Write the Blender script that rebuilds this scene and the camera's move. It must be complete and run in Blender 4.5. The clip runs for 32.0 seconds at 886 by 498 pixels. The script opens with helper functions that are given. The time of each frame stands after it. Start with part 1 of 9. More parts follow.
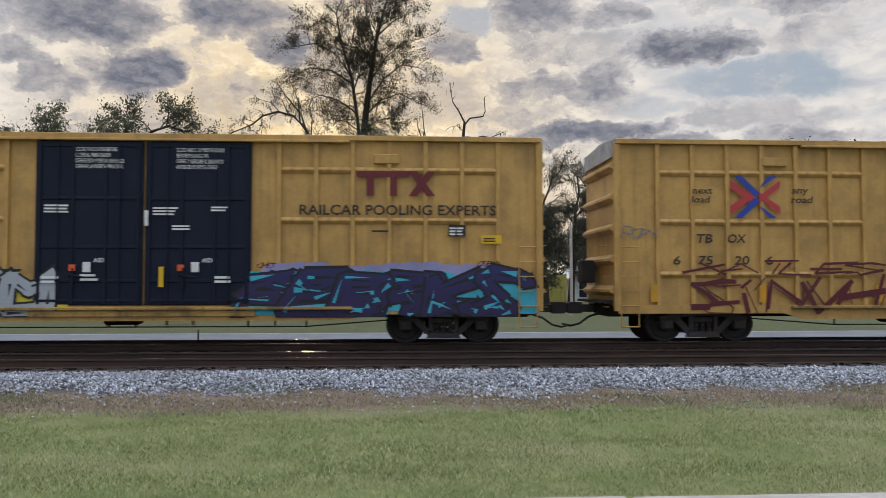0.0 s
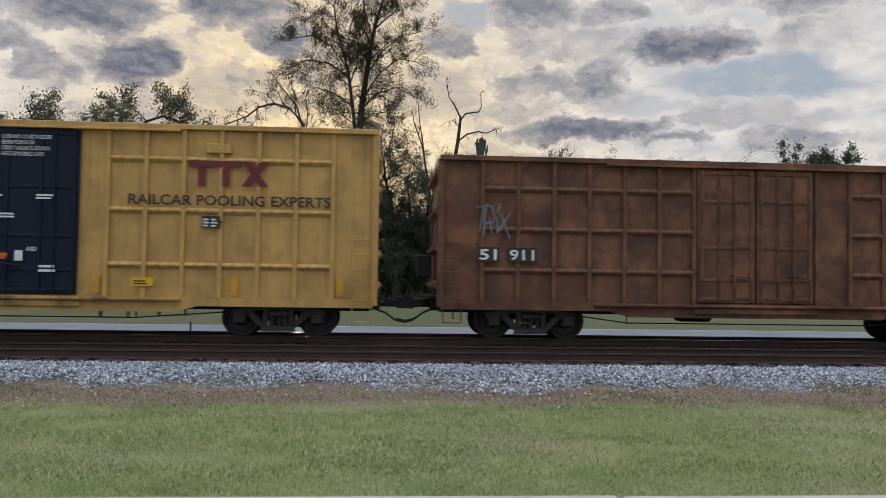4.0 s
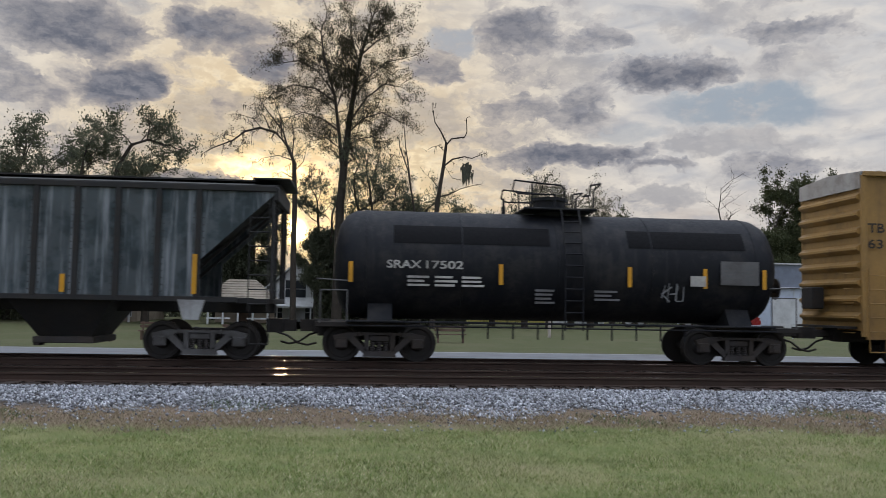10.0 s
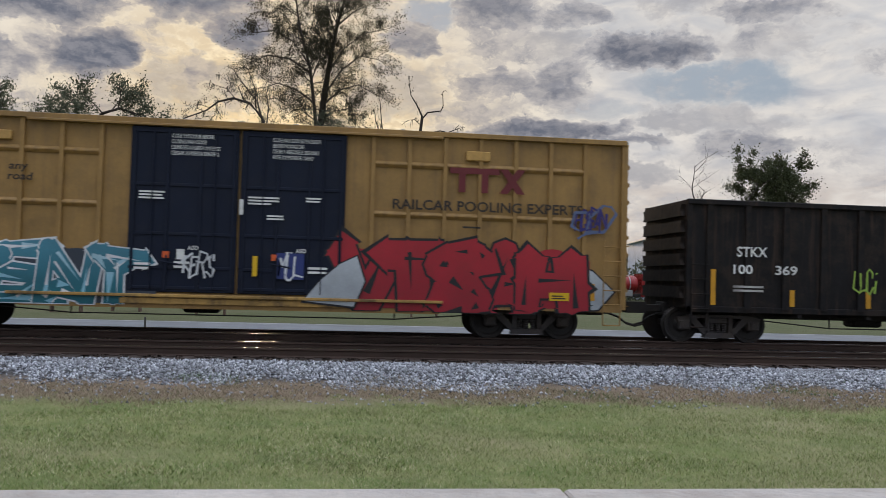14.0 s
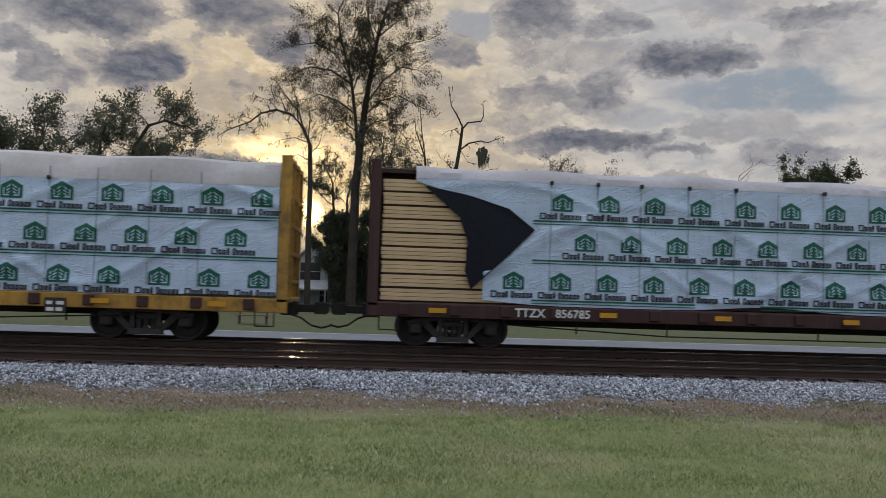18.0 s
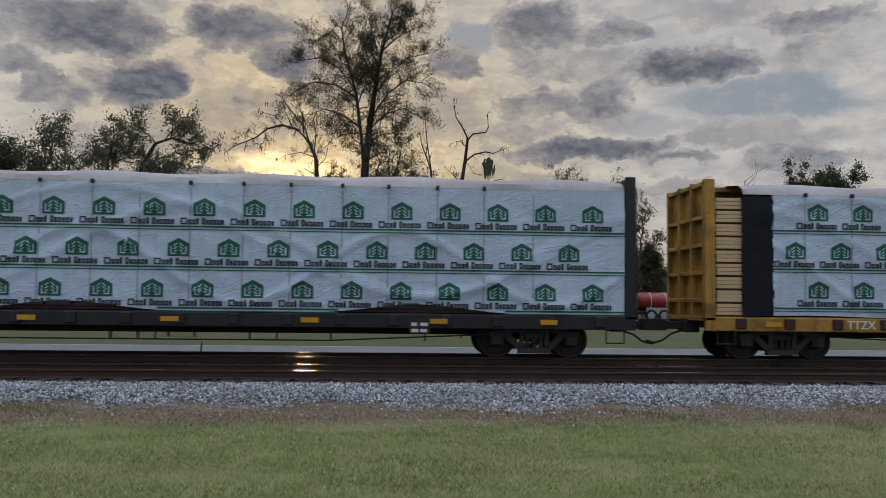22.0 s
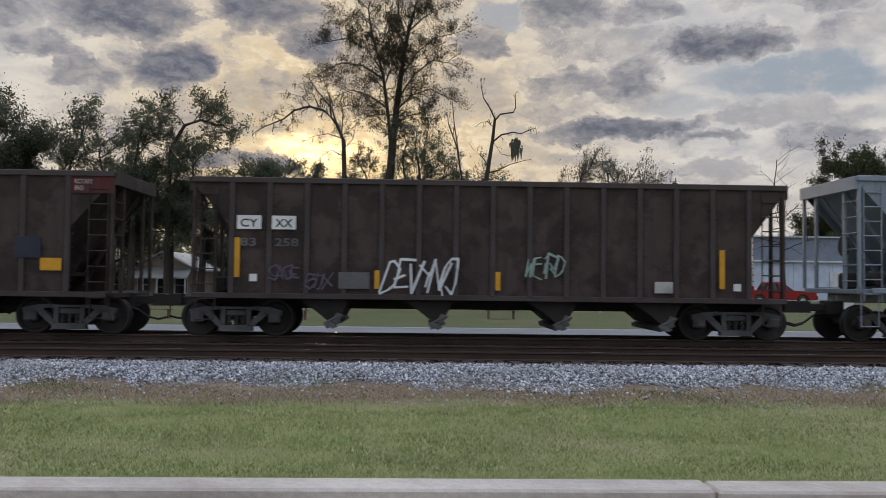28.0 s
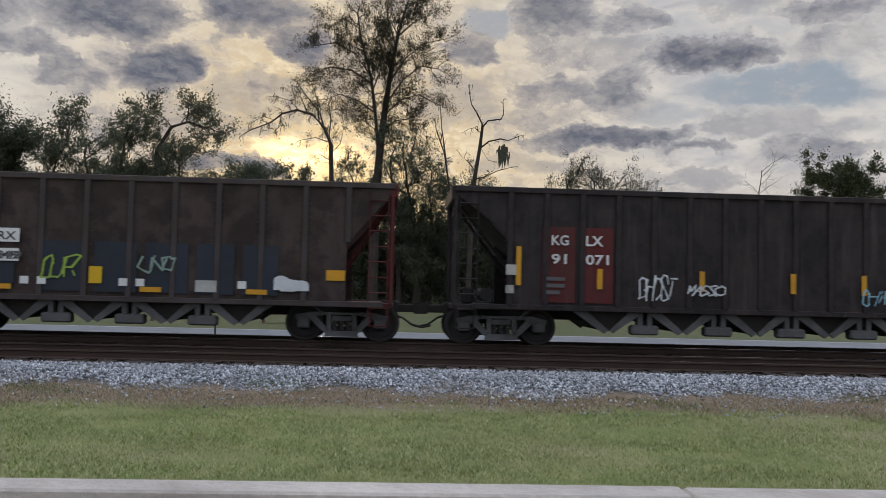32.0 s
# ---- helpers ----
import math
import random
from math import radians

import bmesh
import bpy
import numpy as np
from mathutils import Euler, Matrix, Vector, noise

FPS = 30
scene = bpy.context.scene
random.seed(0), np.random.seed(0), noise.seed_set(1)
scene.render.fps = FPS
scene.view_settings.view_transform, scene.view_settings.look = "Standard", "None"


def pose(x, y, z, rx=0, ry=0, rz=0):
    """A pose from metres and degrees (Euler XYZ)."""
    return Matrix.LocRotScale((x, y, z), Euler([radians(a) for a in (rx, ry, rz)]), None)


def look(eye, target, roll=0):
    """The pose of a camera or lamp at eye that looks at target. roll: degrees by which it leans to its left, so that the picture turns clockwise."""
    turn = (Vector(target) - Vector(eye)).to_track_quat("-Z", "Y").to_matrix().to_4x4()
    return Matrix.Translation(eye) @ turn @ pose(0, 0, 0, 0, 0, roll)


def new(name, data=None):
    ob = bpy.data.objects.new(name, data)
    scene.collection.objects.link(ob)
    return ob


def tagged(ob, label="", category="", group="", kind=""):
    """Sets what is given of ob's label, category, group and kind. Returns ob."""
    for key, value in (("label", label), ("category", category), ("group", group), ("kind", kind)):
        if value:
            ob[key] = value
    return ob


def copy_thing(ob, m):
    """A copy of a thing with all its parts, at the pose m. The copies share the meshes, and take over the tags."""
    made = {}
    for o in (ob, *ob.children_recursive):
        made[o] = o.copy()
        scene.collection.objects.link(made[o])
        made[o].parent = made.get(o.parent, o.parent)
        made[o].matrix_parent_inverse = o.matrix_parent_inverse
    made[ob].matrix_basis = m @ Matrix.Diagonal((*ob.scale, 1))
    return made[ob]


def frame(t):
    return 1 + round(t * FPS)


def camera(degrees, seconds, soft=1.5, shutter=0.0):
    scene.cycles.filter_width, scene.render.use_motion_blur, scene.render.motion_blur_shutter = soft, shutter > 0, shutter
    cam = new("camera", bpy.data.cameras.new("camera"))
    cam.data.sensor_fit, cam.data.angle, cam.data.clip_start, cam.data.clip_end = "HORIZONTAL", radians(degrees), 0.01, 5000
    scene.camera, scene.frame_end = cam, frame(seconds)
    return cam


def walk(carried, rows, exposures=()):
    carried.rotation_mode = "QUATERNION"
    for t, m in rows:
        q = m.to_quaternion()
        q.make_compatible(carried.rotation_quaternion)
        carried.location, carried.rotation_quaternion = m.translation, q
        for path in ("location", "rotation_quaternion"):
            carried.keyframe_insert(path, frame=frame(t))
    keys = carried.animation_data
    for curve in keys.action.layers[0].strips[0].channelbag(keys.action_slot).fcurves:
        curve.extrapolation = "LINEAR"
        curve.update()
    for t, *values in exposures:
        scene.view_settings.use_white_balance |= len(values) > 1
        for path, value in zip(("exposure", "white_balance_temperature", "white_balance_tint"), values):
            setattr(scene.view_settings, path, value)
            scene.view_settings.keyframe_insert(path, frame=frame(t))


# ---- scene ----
cam = camera(56.1, 32.0, soft=0.6, shutter=0.1)
PATH = [
    (0, (0.038, -0.051, 1.4550), (0.1685, 1.9426, 1.5405), -0.03),
    (0.5, (0.044, -0.062, 1.4610), (0.1809, 1.9315, 1.5525), -0.03),
    (1, (0.039, -0.065, 1.4620), (0.1848, 1.9272, 1.5602), -0.01),
    (1.5, (0.038, -0.060, 1.4580), (0.1917, 1.9314, 1.5584), 0.04),
    (2, (0.040, -0.054, 1.4500), (0.1974, 1.9373, 1.5490), 0.16),
    (2.5, (0.042, -0.055, 1.4560), (0.2023, 1.9361, 1.5478), 0.35),
    (3, (0.039, -0.051, 1.4570), (0.1979, 1.9412, 1.5405), 0.57),
    (3.5, (0.038, -0.048, 1.4580), (0.1929, 1.9446, 1.5345), 0.79),
    (5.5, (0.028, -0.044, 1.4650), (0.1260, 1.9525, 1.5351), 0.55),
    (6, (0.035, -0.042, 1.4640), (0.1222, 1.9552, 1.5362), 0.50),
    (6.5, (0.041, -0.041, 1.4650), (0.1263, 1.9562, 1.5387), 0.50),
    (7, (0.043, -0.057, 1.4610), (0.1355, 1.9394, 1.5407), 0.58),
    (7.5, (0.041, -0.077, 1.4620), (0.1468, 1.9179, 1.5474), 0.63),
    (8, (0.035, -0.099, 1.4580), (0.1584, 1.8949, 1.5527), 0.68),
    (8.5, (0.031, -0.096, 1.4540), (0.1711, 1.8964, 1.5591), 0.73),
    (9, (0.032, -0.092, 1.4500), (0.1869, 1.8986, 1.5638), 0.78),
    (9.5, (0.029, -0.102, 1.4430), (0.1964, 1.8874, 1.5670), 0.88),
    (10, (0.027, -0.106, 1.4420), (0.2062, 1.8811, 1.5750), 1.01),
    (10.5, (0.026, -0.104, 1.4420), (0.2146, 1.8824, 1.5775), 1.14),
    (11, (0.028, -0.100, 1.4430), (0.2289, 1.8859, 1.5741), 1.34),
    (11.5, (0.030, -0.086, 1.4460), (0.2515, 1.8978, 1.5650), 1.47),
    (12, (0.025, -0.091, 1.4450), (0.2732, 1.8910, 1.5522), 1.67),
    (12.5, (0.028, -0.071, 1.4550), (0.2989, 1.9077, 1.5564), 1.83),
    (13, (0.065, -0.101, 1.4410), (0.3391, 1.8772, 1.5409), 1.77),
    (13.5, (0.049, -0.064, 1.4620), (0.3203, 1.9159, 1.5509), 1.72),
    (14, (0.052, -0.090, 1.4570), (0.2929, 1.8945, 1.5296), 1.59),
    (14.5, (0.033, -0.083, 1.4520), (0.2331, 1.9063, 1.5063), 1.54),
    (16.5, (0.041, -0.043, 1.4640), (0.1367, 1.9544, 1.5146), 1.56),
    (17, (0.036, -0.036, 1.4670), (0.1410, 1.9601, 1.5332), 1.58),
    (17.5, (0.037, -0.030, 1.4570), (0.1617, 1.9647, 1.5382), 1.66),
    (18, (0.042, -0.044, 1.4640), (0.1868, 1.9486, 1.5578), 1.80),
    (18.5, (0.037, -0.026, 1.4680), (0.2045, 1.9645, 1.5666), 1.96),
    (19, (0.035, -0.030, 1.4655), (0.2224, 1.9585, 1.5656), 2.06),
    (19.5, (0.006, -0.052, 1.4680), (0.2122, 1.9351, 1.5677), 2.12),
    (20, (-0.029, -0.093, 1.4620), (0.1916, 1.8920, 1.5626), 2.01),
    (20.5, (-0.046, -0.132, 1.4760), (0.1786, 1.8529, 1.5803), 1.72),
    (21, (-0.076, -0.131, 1.4560), (0.1372, 1.8545, 1.5659), 1.37),
    (21.5, (-0.087, -0.140, 1.4550), (0.0933, 1.8486, 1.5718), 1.05),
    (22, (-0.099, -0.138, 1.4490), (0.0317, 1.8544, 1.5700), 0.67),
    (22.5, (-0.112, -0.087, 1.4395), (-0.0301, 1.9077, 1.5639), 0.41),
    (23, (-0.110, -0.081, 1.4360), (-0.0692, 1.9143, 1.5626), 0.11),
    (23.5, (-0.113, -0.083, 1.4400), (-0.0932, 1.9130, 1.5646), 0.02),
    (24, (-0.118, -0.082, 1.4410), (-0.1023, 1.9147, 1.5613), 0.04),
    (24.5, (-0.121, -0.087, 1.4390), (-0.0982, 1.9099, 1.5531), 0.13),
    (25, (-0.117, -0.100, 1.4380), (-0.0815, 1.8968, 1.5446), 0.23),
    (25.5, (-0.099, -0.107, 1.4390), (-0.0503, 1.8896, 1.5385), 0.28),
    (27.5, (-0.112, -0.127, 1.4380), (-0.0431, 1.8708, 1.5146), 0.71),
    (28, (-0.099, -0.112, 1.4320), (-0.0329, 1.8855, 1.5071), 0.72),
    (28.5, (-0.102, -0.117, 1.4330), (-0.0387, 1.8805, 1.5078), 0.74),
    (29, (-0.102, -0.123, 1.4340), (-0.0417, 1.8743, 1.5097), 0.81),
    (29.5, (-0.101, -0.128, 1.4340), (-0.0389, 1.8693, 1.5135), 0.97),
    (30, (-0.102, -0.134, 1.4350), (-0.0333, 1.8627, 1.5176), 1.10),
    (30.5, (-0.097, -0.131, 1.4310), (-0.0187, 1.8660, 1.5176), 1.13),
    (31, (-0.091, -0.124, 1.4320), (-0.0068, 1.8717, 1.5220), 1.16),
    (31.5, (-0.094, -0.140, 1.4350), (-0.0043, 1.8558, 1.5254), 1.25),
    (32, (-0.096, -0.130, 1.4330), (0.0029, 1.8652, 1.5221), 1.42),
]
walk(cam, [(t, look(eye, target, roll)) for t, eye, target, roll in PATH],
     exposures=[(t, stops, 6370, 12.5) for t, stops in [(0, 0.25), (3, 0.18), (7, 0.2), (10, 0.05), (14.5, 0.12), (16.5, 0.05), (17, -0.15), (18, -0.22), (21, -0.3), (22, -0.32), (23, -0.22), (24, -0.16), (25, 0.0), (27.5, -0.02), (32, -0.05)]])

# ---- sky, sun ----
SKY_TOP = 3.5                        # brightness overhead against the horizon
SUN_AZ, SUN_EL = -5.0, 4.8          # degrees right of +y, degrees up
# dark cloud banks: azimuth, elevation, half width, half height (degrees), depth
CLOUDS = [(-19.6, 16.8, 4.4, 1.7, 0.9), (-16.6, 13.5, 2.6, 1.35, 1.15), (-24.5, 14.0, 2.6, 0.8, 0.65), (-21.9, 12.6, 2.2, 1.0, 0.6),
          (-10.7, 17.6, 3.2, 1.5, 0.85), (-7.2, 15.7, 1.9, 1.2, 0.85), (-9.7, 8.0, 1.5, 0.6, 0.9), (-13.1, 7.7, 2.6, 0.6, 0.8),
          (10.3, 18.3, 3.2, 1.3, 0.8), (15.5, 17.6, 2.2, 0.9, 0.62), (20.4, 15.4, 4.0, 1.0, 1.0), (4.3, 16.0, 1.7, 1.0, 0.7),
          (10.6, 13.4, 3.2, 1.0, 0.62), (14.4, 13.3, 2.4, 1.3, 0.7), (13.4, 10.3, 5.4, 0.75, 1.0), (19.8, 9.5, 1.7, 0.45, 0.7),
          (26.9, 9.0, 3.6, 0.8, 0.55), (-26.6, 16.6, 2.4, 1.6, 0.7), (27.9, 17.6, 3.2, 0.8, 0.6)]
# thin grey veils, and breaks of clear blue: the same
VEILS = [(24.5, 10.8, 4.5, 1.0, 0.6), (13.0, 15.8, 4.0, 0.9, 0.6), (27.5, 15.2, 3.0, 0.9, 0.5), (9.0, 11.6, 4.0, 0.8, 0.5), (-4.0, 14.2, 3.0, 1.5, 0.7), (-10.5, 12.4, 3.4, 1.4, 0.75), (-14.0, 10.4, 4.5, 0.9, 0.6), (3.5, 12.8, 3.0, 1.6, 0.7), (19.5, 7.4, 2.6, 0.6, 0.7), (21.5, 10.7, 1.8, 0.4, 0.8), (-5.0, 11.8, 2.5, 0.8, 0.5), (8.0, 8.6, 3.5, 0.6, 0.6), (24.0, 18.6, 4.0, 1.0, 0.5)]
BREAKS = [(25.0, 13.2, 5.0, 1.3, 1.0), (5.6, 17.8, 1.8, 1.1, 1.0), (-16.5, 18.8, 1.5, 0.8, 0.5), (17.5, 11.6, 3.0, 0.5, 0.5)]


class Nodes:
    """Short way to build a node tree."""

    def __init__(self, tree):
        self.t = tree

    def add(self, kind):
        return self.t.nodes.new(kind)

    def put(self, socket, val):
        if isinstance(val, (int, float)):
            socket.default_value = val
        elif isinstance(val, (tuple, list)):
            socket.default_value = (*val, 1.0) if len(val) == 3 and len(socket.default_value) == 4 else val
        else:
            self.t.links.new(val, socket)

    def math(self, op, a, b=0.0, clamp=False):
        n = self.add("ShaderNodeMath")
        n.operation, n.use_clamp = op, clamp
        self.put(n.inputs[0], a)
        self.put(n.inputs[1], b)
        return n.outputs[0]

    def mix(self, fac, a, b, blend="MIX"):
        n = self.add("ShaderNodeMix")
        n.data_type, n.blend_type = "RGBA", blend
        self.put(n.inputs[0], fac)
        self.put(n.inputs[6], a)
        self.put(n.inputs[7], b)
        return n.outputs[2]

    def noise(self, vec, scale, detail=4.0, rough=0.55, stretch=None, distort=0.0):
        if stretch:
            m = self.add("ShaderNodeMapping")
            self.put(m.inputs[0], vec)
            m.inputs[3].default_value = stretch
            vec = m.outputs[0]
        n = self.add("ShaderNodeTexNoise")
        self.put(n.inputs["Vector"], vec)
        n.inputs["Scale"].default_value = scale
        n.inputs["Detail"].default_value = detail
        n.inputs["Roughness"].default_value = rough
        n.inputs["Distortion"].default_value = distort
        return n.outputs[0]

    def ramp(self, val, lo, hi, a=0.0, b=1.0, smooth=True):
        n = self.add("ShaderNodeMapRange")
        n.interpolation_type = "SMOOTHSTEP" if smooth else "LINEAR"
        for k, v in enumerate((val, lo, hi, a, b)):
            self.put(n.inputs[k], v)
        return n.outputs[0]


def make_world():
    world = bpy.data.worlds.new("evening_sky")
    scene.world = world
    world.use_nodes = True
    tree = world.node_tree
    tree.nodes.clear()
    g = Nodes(tree)
    d = g.add("ShaderNodeTexCoord").outputs["Generated"]
    sep = g.add("ShaderNodeSeparateXYZ")
    g.put(sep.inputs[0], d)
    x, y, z = sep.outputs
    deg = 180 / math.pi
    az = g.math("MULTIPLY", g.math("ARCTAN2", x, y), deg)
    el = g.math("MULTIPLY", g.math("ARCSINE", z), deg)
    flat = g.add("ShaderNodeCombineXYZ")
    # clouds drawn out sideways, more so near the horizon
    for k, v in enumerate((az, g.math("MULTIPLY", el, 1.55), 0.0)):
        g.put(flat.inputs[k], v)
    uv = flat.outputs[0]
    # coordinates stirred at two sizes, so that no bank keeps a plain outline
    def stir(vec, scale, amount, detail):
        n = g.add("ShaderNodeTexNoise")
        g.put(n.inputs["Vector"], vec)
        n.inputs["Scale"].default_value, n.inputs["Detail"].default_value, n.inputs["Roughness"].default_value = scale, detail, 0.6
        a = g.add("ShaderNodeVectorMath")
        a.operation = "SUBTRACT"
        g.put(a.inputs[0], n.outputs["Color"])
        a.inputs[1].default_value = (0.5, 0.5, 0.5)
        b = g.add("ShaderNodeVectorMath")
        b.operation = "SCALE"
        g.put(b.inputs[0], a.outputs[0])
        b.inputs["Scale"].default_value = amount
        c = g.add("ShaderNodeVectorMath")
        g.put(c.inputs[0], vec)
        g.put(c.inputs[1], b.outputs[0])
        return c.outputs[0]

    uv2 = stir(stir(uv, 0.26, 4.6, 4), 1.1, 1.1, 3)
    sep2 = g.add("ShaderNodeSeparateXYZ")
    g.put(sep2.inputs[0], uv2)
    az2, el2 = sep2.outputs[0], g.math("DIVIDE", sep2.outputs[1], 1.55)
    n_big = g.noise(uv, 0.13, 4, 0.55)
    n_mid = g.noise(uv2, 0.42, 5, 0.55)
    n_fine = g.noise(stir(uv, 0.5, 1.2, 3), 1.15, 7, 0.58, stretch=(0.75, 1.0, 1.0))

    def banks(rows, grow):
        total = None
        for a, e, w, h, deep in rows:
            du = g.math("DIVIDE", g.math("SUBTRACT", az2, a), w * grow)
            dv = g.math("DIVIDE", g.math("SUBTRACT", el2, e), h * grow)
            r = g.math("ADD", g.math("MULTIPLY", du, du), g.math("MULTIPLY", dv, dv))
            m = g.ramp(r, 1.5, 0.0, 0.0, deep)
            total = m if total is None else g.math("MAXIMUM", total, m)
        return total

    # thin cloud lit from behind: cream near the sun, paler and bluer away from it
    sa, se = radians(SUN_AZ), radians(SUN_EL)
    dot = g.add("ShaderNodeVectorMath")
    dot.operation = "DOT_PRODUCT"
    g.put(dot.inputs[0], d)
    dot.inputs[1].default_value = (math.sin(sa) * math.cos(se), math.cos(sa) * math.cos(se), math.sin(se))
    ang = g.math("MULTIPLY", g.math("ARCCOSINE", g.math("MINIMUM", dot.outputs["Value"], 0.99999)), deg)
    rough_edge = g.math("ADD", g.math("MULTIPLY", g.math("SUBTRACT", n_mid, 0.5), 1.5), g.math("MULTIPLY", g.math("SUBTRACT", n_fine, 0.5), 1.0))
    rough_edge = g.math("MULTIPLY", rough_edge, g.ramp(ang, 30.0, 13.0, 0.62, 1.0))
    # beyond the named banks broken cloud goes on over the whole sky
    loose = g.math("MULTIPLY", g.ramp(n_big, 0.45, 0.75), g.ramp(el, 17.0, 24.0, 0.35, 0.9))
    body = g.math("MAXIMUM", banks(CLOUDS, 1.2), loose)
    field = g.math("ADD", body, rough_edge)
    veil = g.ramp(field, -0.02, 0.46)
    dark = g.ramp(field, 0.32, 1.02)
    soft = g.ramp(g.math("ADD", banks(VEILS, 1.3), g.math("MULTIPLY", rough_edge, 0.8)), 0.1, 0.7)
    open_sky = g.ramp(g.math("ADD", banks(BREAKS, 1.15), g.math("MULTIPLY", rough_edge, 0.45)), 0.05, 0.95)
    near = g.ramp(ang, 27.0, 3.0)
    away = g.math("MAXIMUM", g.ramp(ang, 34.0, 70.0), g.ramp(el, 20.0, 32.0))
    sky = g.add("ShaderNodeTexSky")
    sky.sky_type, sky.sun_disc, sky.sun_elevation, sky.sun_rotation = "NISHITA", False, radians(SUN_EL), radians(SUN_AZ)
    sky.air_density, sky.dust_density = 1.2, 2.0
    blue = g.mix(0.82, g.mix(1.0, sky.outputs[0], (0.10, 0.10, 0.10), "MULTIPLY"), (0.27, 0.355, 0.45))
    thin = g.mix(near, g.mix(away, (0.53, 0.53, 0.525), (0.45, 0.53, 0.64)), (0.80, 0.61, 0.34))
    bright = g.mix(near, g.mix(away, (0.72, 0.68, 0.61), (0.60, 0.67, 0.77)), (1.02, 0.84, 0.52))
    # low band of the horizon holds more colour
    thin = g.mix(g.ramp(el, 9.5, 5.5, 0.0, 0.55), thin, g.mix(near, (0.56, 0.46, 0.37), (0.92, 0.64, 0.27)))
    n_soft = g.noise(uv, 0.45, 4, 0.5, stretch=(0.55, 1.0, 1.0), distort=0.4)
    light = g.mix(g.math("MULTIPLY", g.ramp(n_fine, 0.40, 0.64, 0.0, 0.9), g.ramp(ang, 24.0, 8.0, 0.12, 1.0)), thin, bright)
    light = g.mix(g.math("MULTIPLY", g.ramp(n_soft, 0.40, 0.68, 0.0, 0.9), g.ramp(ang, 10.0, 22.0)), light, bright)
    light = g.mix(g.math("MULTIPLY", g.ramp(n_soft, 0.46, 0.30, 0.0, 0.55), g.ramp(ang, 10.0, 22.0)), light, (0.36, 0.375, 0.41))
    light = g.mix(g.math("MULTIPLY", g.ramp(n_big, 0.42, 0.62), g.ramp(ang, 10.0, 22.0, 0.0, 0.45)), light, bright)
    light = g.mix(g.math("MULTIPLY", open_sky, 0.9), light, blue)
    grey = g.mix(near, (0.335, 0.335, 0.35), (0.44, 0.375, 0.30))
    light = g.mix(g.math("MULTIPLY", soft, 0.75), light, grey)
    # cloud edges glow before the body turns slate
    rim = g.math("MULTIPLY", g.math("MULTIPLY", g.ramp(field, -0.05, 0.14), g.ramp(field, 0.34, 0.14)), g.ramp(body, 0.02, 0.3))
    light = g.mix(g.math("MULTIPLY", rim, 0.5), light, bright)
    shade = g.mix(g.ramp(n_fine, 0.36, 0.66), (0.125, 0.138, 0.172), (0.25, 0.25, 0.27))
    mid = g.mix(g.ramp(n_fine, 0.35, 0.65), g.mix(near, (0.30, 0.305, 0.33), (0.33, 0.29, 0.27)), g.mix(near, (0.49, 0.475, 0.465), (0.62, 0.51, 0.37)))
    col = g.mix(dark, g.mix(veil, light, mid), shade)
    # the veiled sun and the bright break above it
    glow = g.math("MULTIPLY", g.ramp(ang, 1.1, 0.1), 9.0)
    clear = g.math("SUBTRACT", 1.0, g.math("MULTIPLY", veil, 0.85))
    glow2 = g.math("MULTIPLY", g.ramp(ang, 7.5, 0.0), clear)
    brk = g.math("ADD", g.math("POWER", g.math("DIVIDE", g.math("SUBTRACT", az2, -6.6), 3.6), 2.0),
                 g.math("POWER", g.math("DIVIDE", g.math("SUBTRACT", el2, 8.9), 0.95), 2.0))
    glow3 = g.math("MULTIPLY", g.ramp(brk, 1.7, 0.0), g.math("MULTIPLY", clear, g.ramp(n_fine, 0.3, 0.6, 0.4, 1.2)))
    add = g.math("ADD", g.math("MULTIPLY", glow2, 0.6), g.math("ADD", glow, glow3))
    warm = g.mix(1.0, (1.0, 0.70, 0.30), (1.0, 0.70, 0.30))
    sc = g.add("ShaderNodeVectorMath")
    sc.operation = "SCALE"
    g.put(sc.inputs[0], warm)
    g.put(sc.inputs["Scale"], add)
    col = g.mix(1.0, col, sc.outputs[0], "ADD")
    # an overcast sky is brighter overhead; below the horizon, dull ground
    zen = g.ramp(el, 22.0, 75.0, 1.0, SKY_TOP, smooth=True)
    out = g.add("ShaderNodeVectorMath")
    out.operation = "SCALE"
    g.put(out.inputs[0], col)
    g.put(out.inputs["Scale"], zen)
    bg = g.add("ShaderNodeBackground")
    g.put(bg.inputs[0], out.outputs[0])
    bg.inputs[1].default_value = 1.0
    o = g.add("ShaderNodeOutputWorld")
    g.put(o.inputs[0], bg.outputs[0])


make_world()
sun_data = bpy.data.lights.new("sun", "SUN")
sun_data.energy, sun_data.angle, sun_data.color = 1.0, radians(3), (1.0, 0.72, 0.42)
sun = new("sun", sun_data)
sd = Vector((math.sin(radians(SUN_AZ)), math.cos(radians(SUN_AZ)), math.tan(radians(SUN_EL))))
sun.matrix_world = look((0, 60, 30), Vector((0, 60, 30)) - sd)
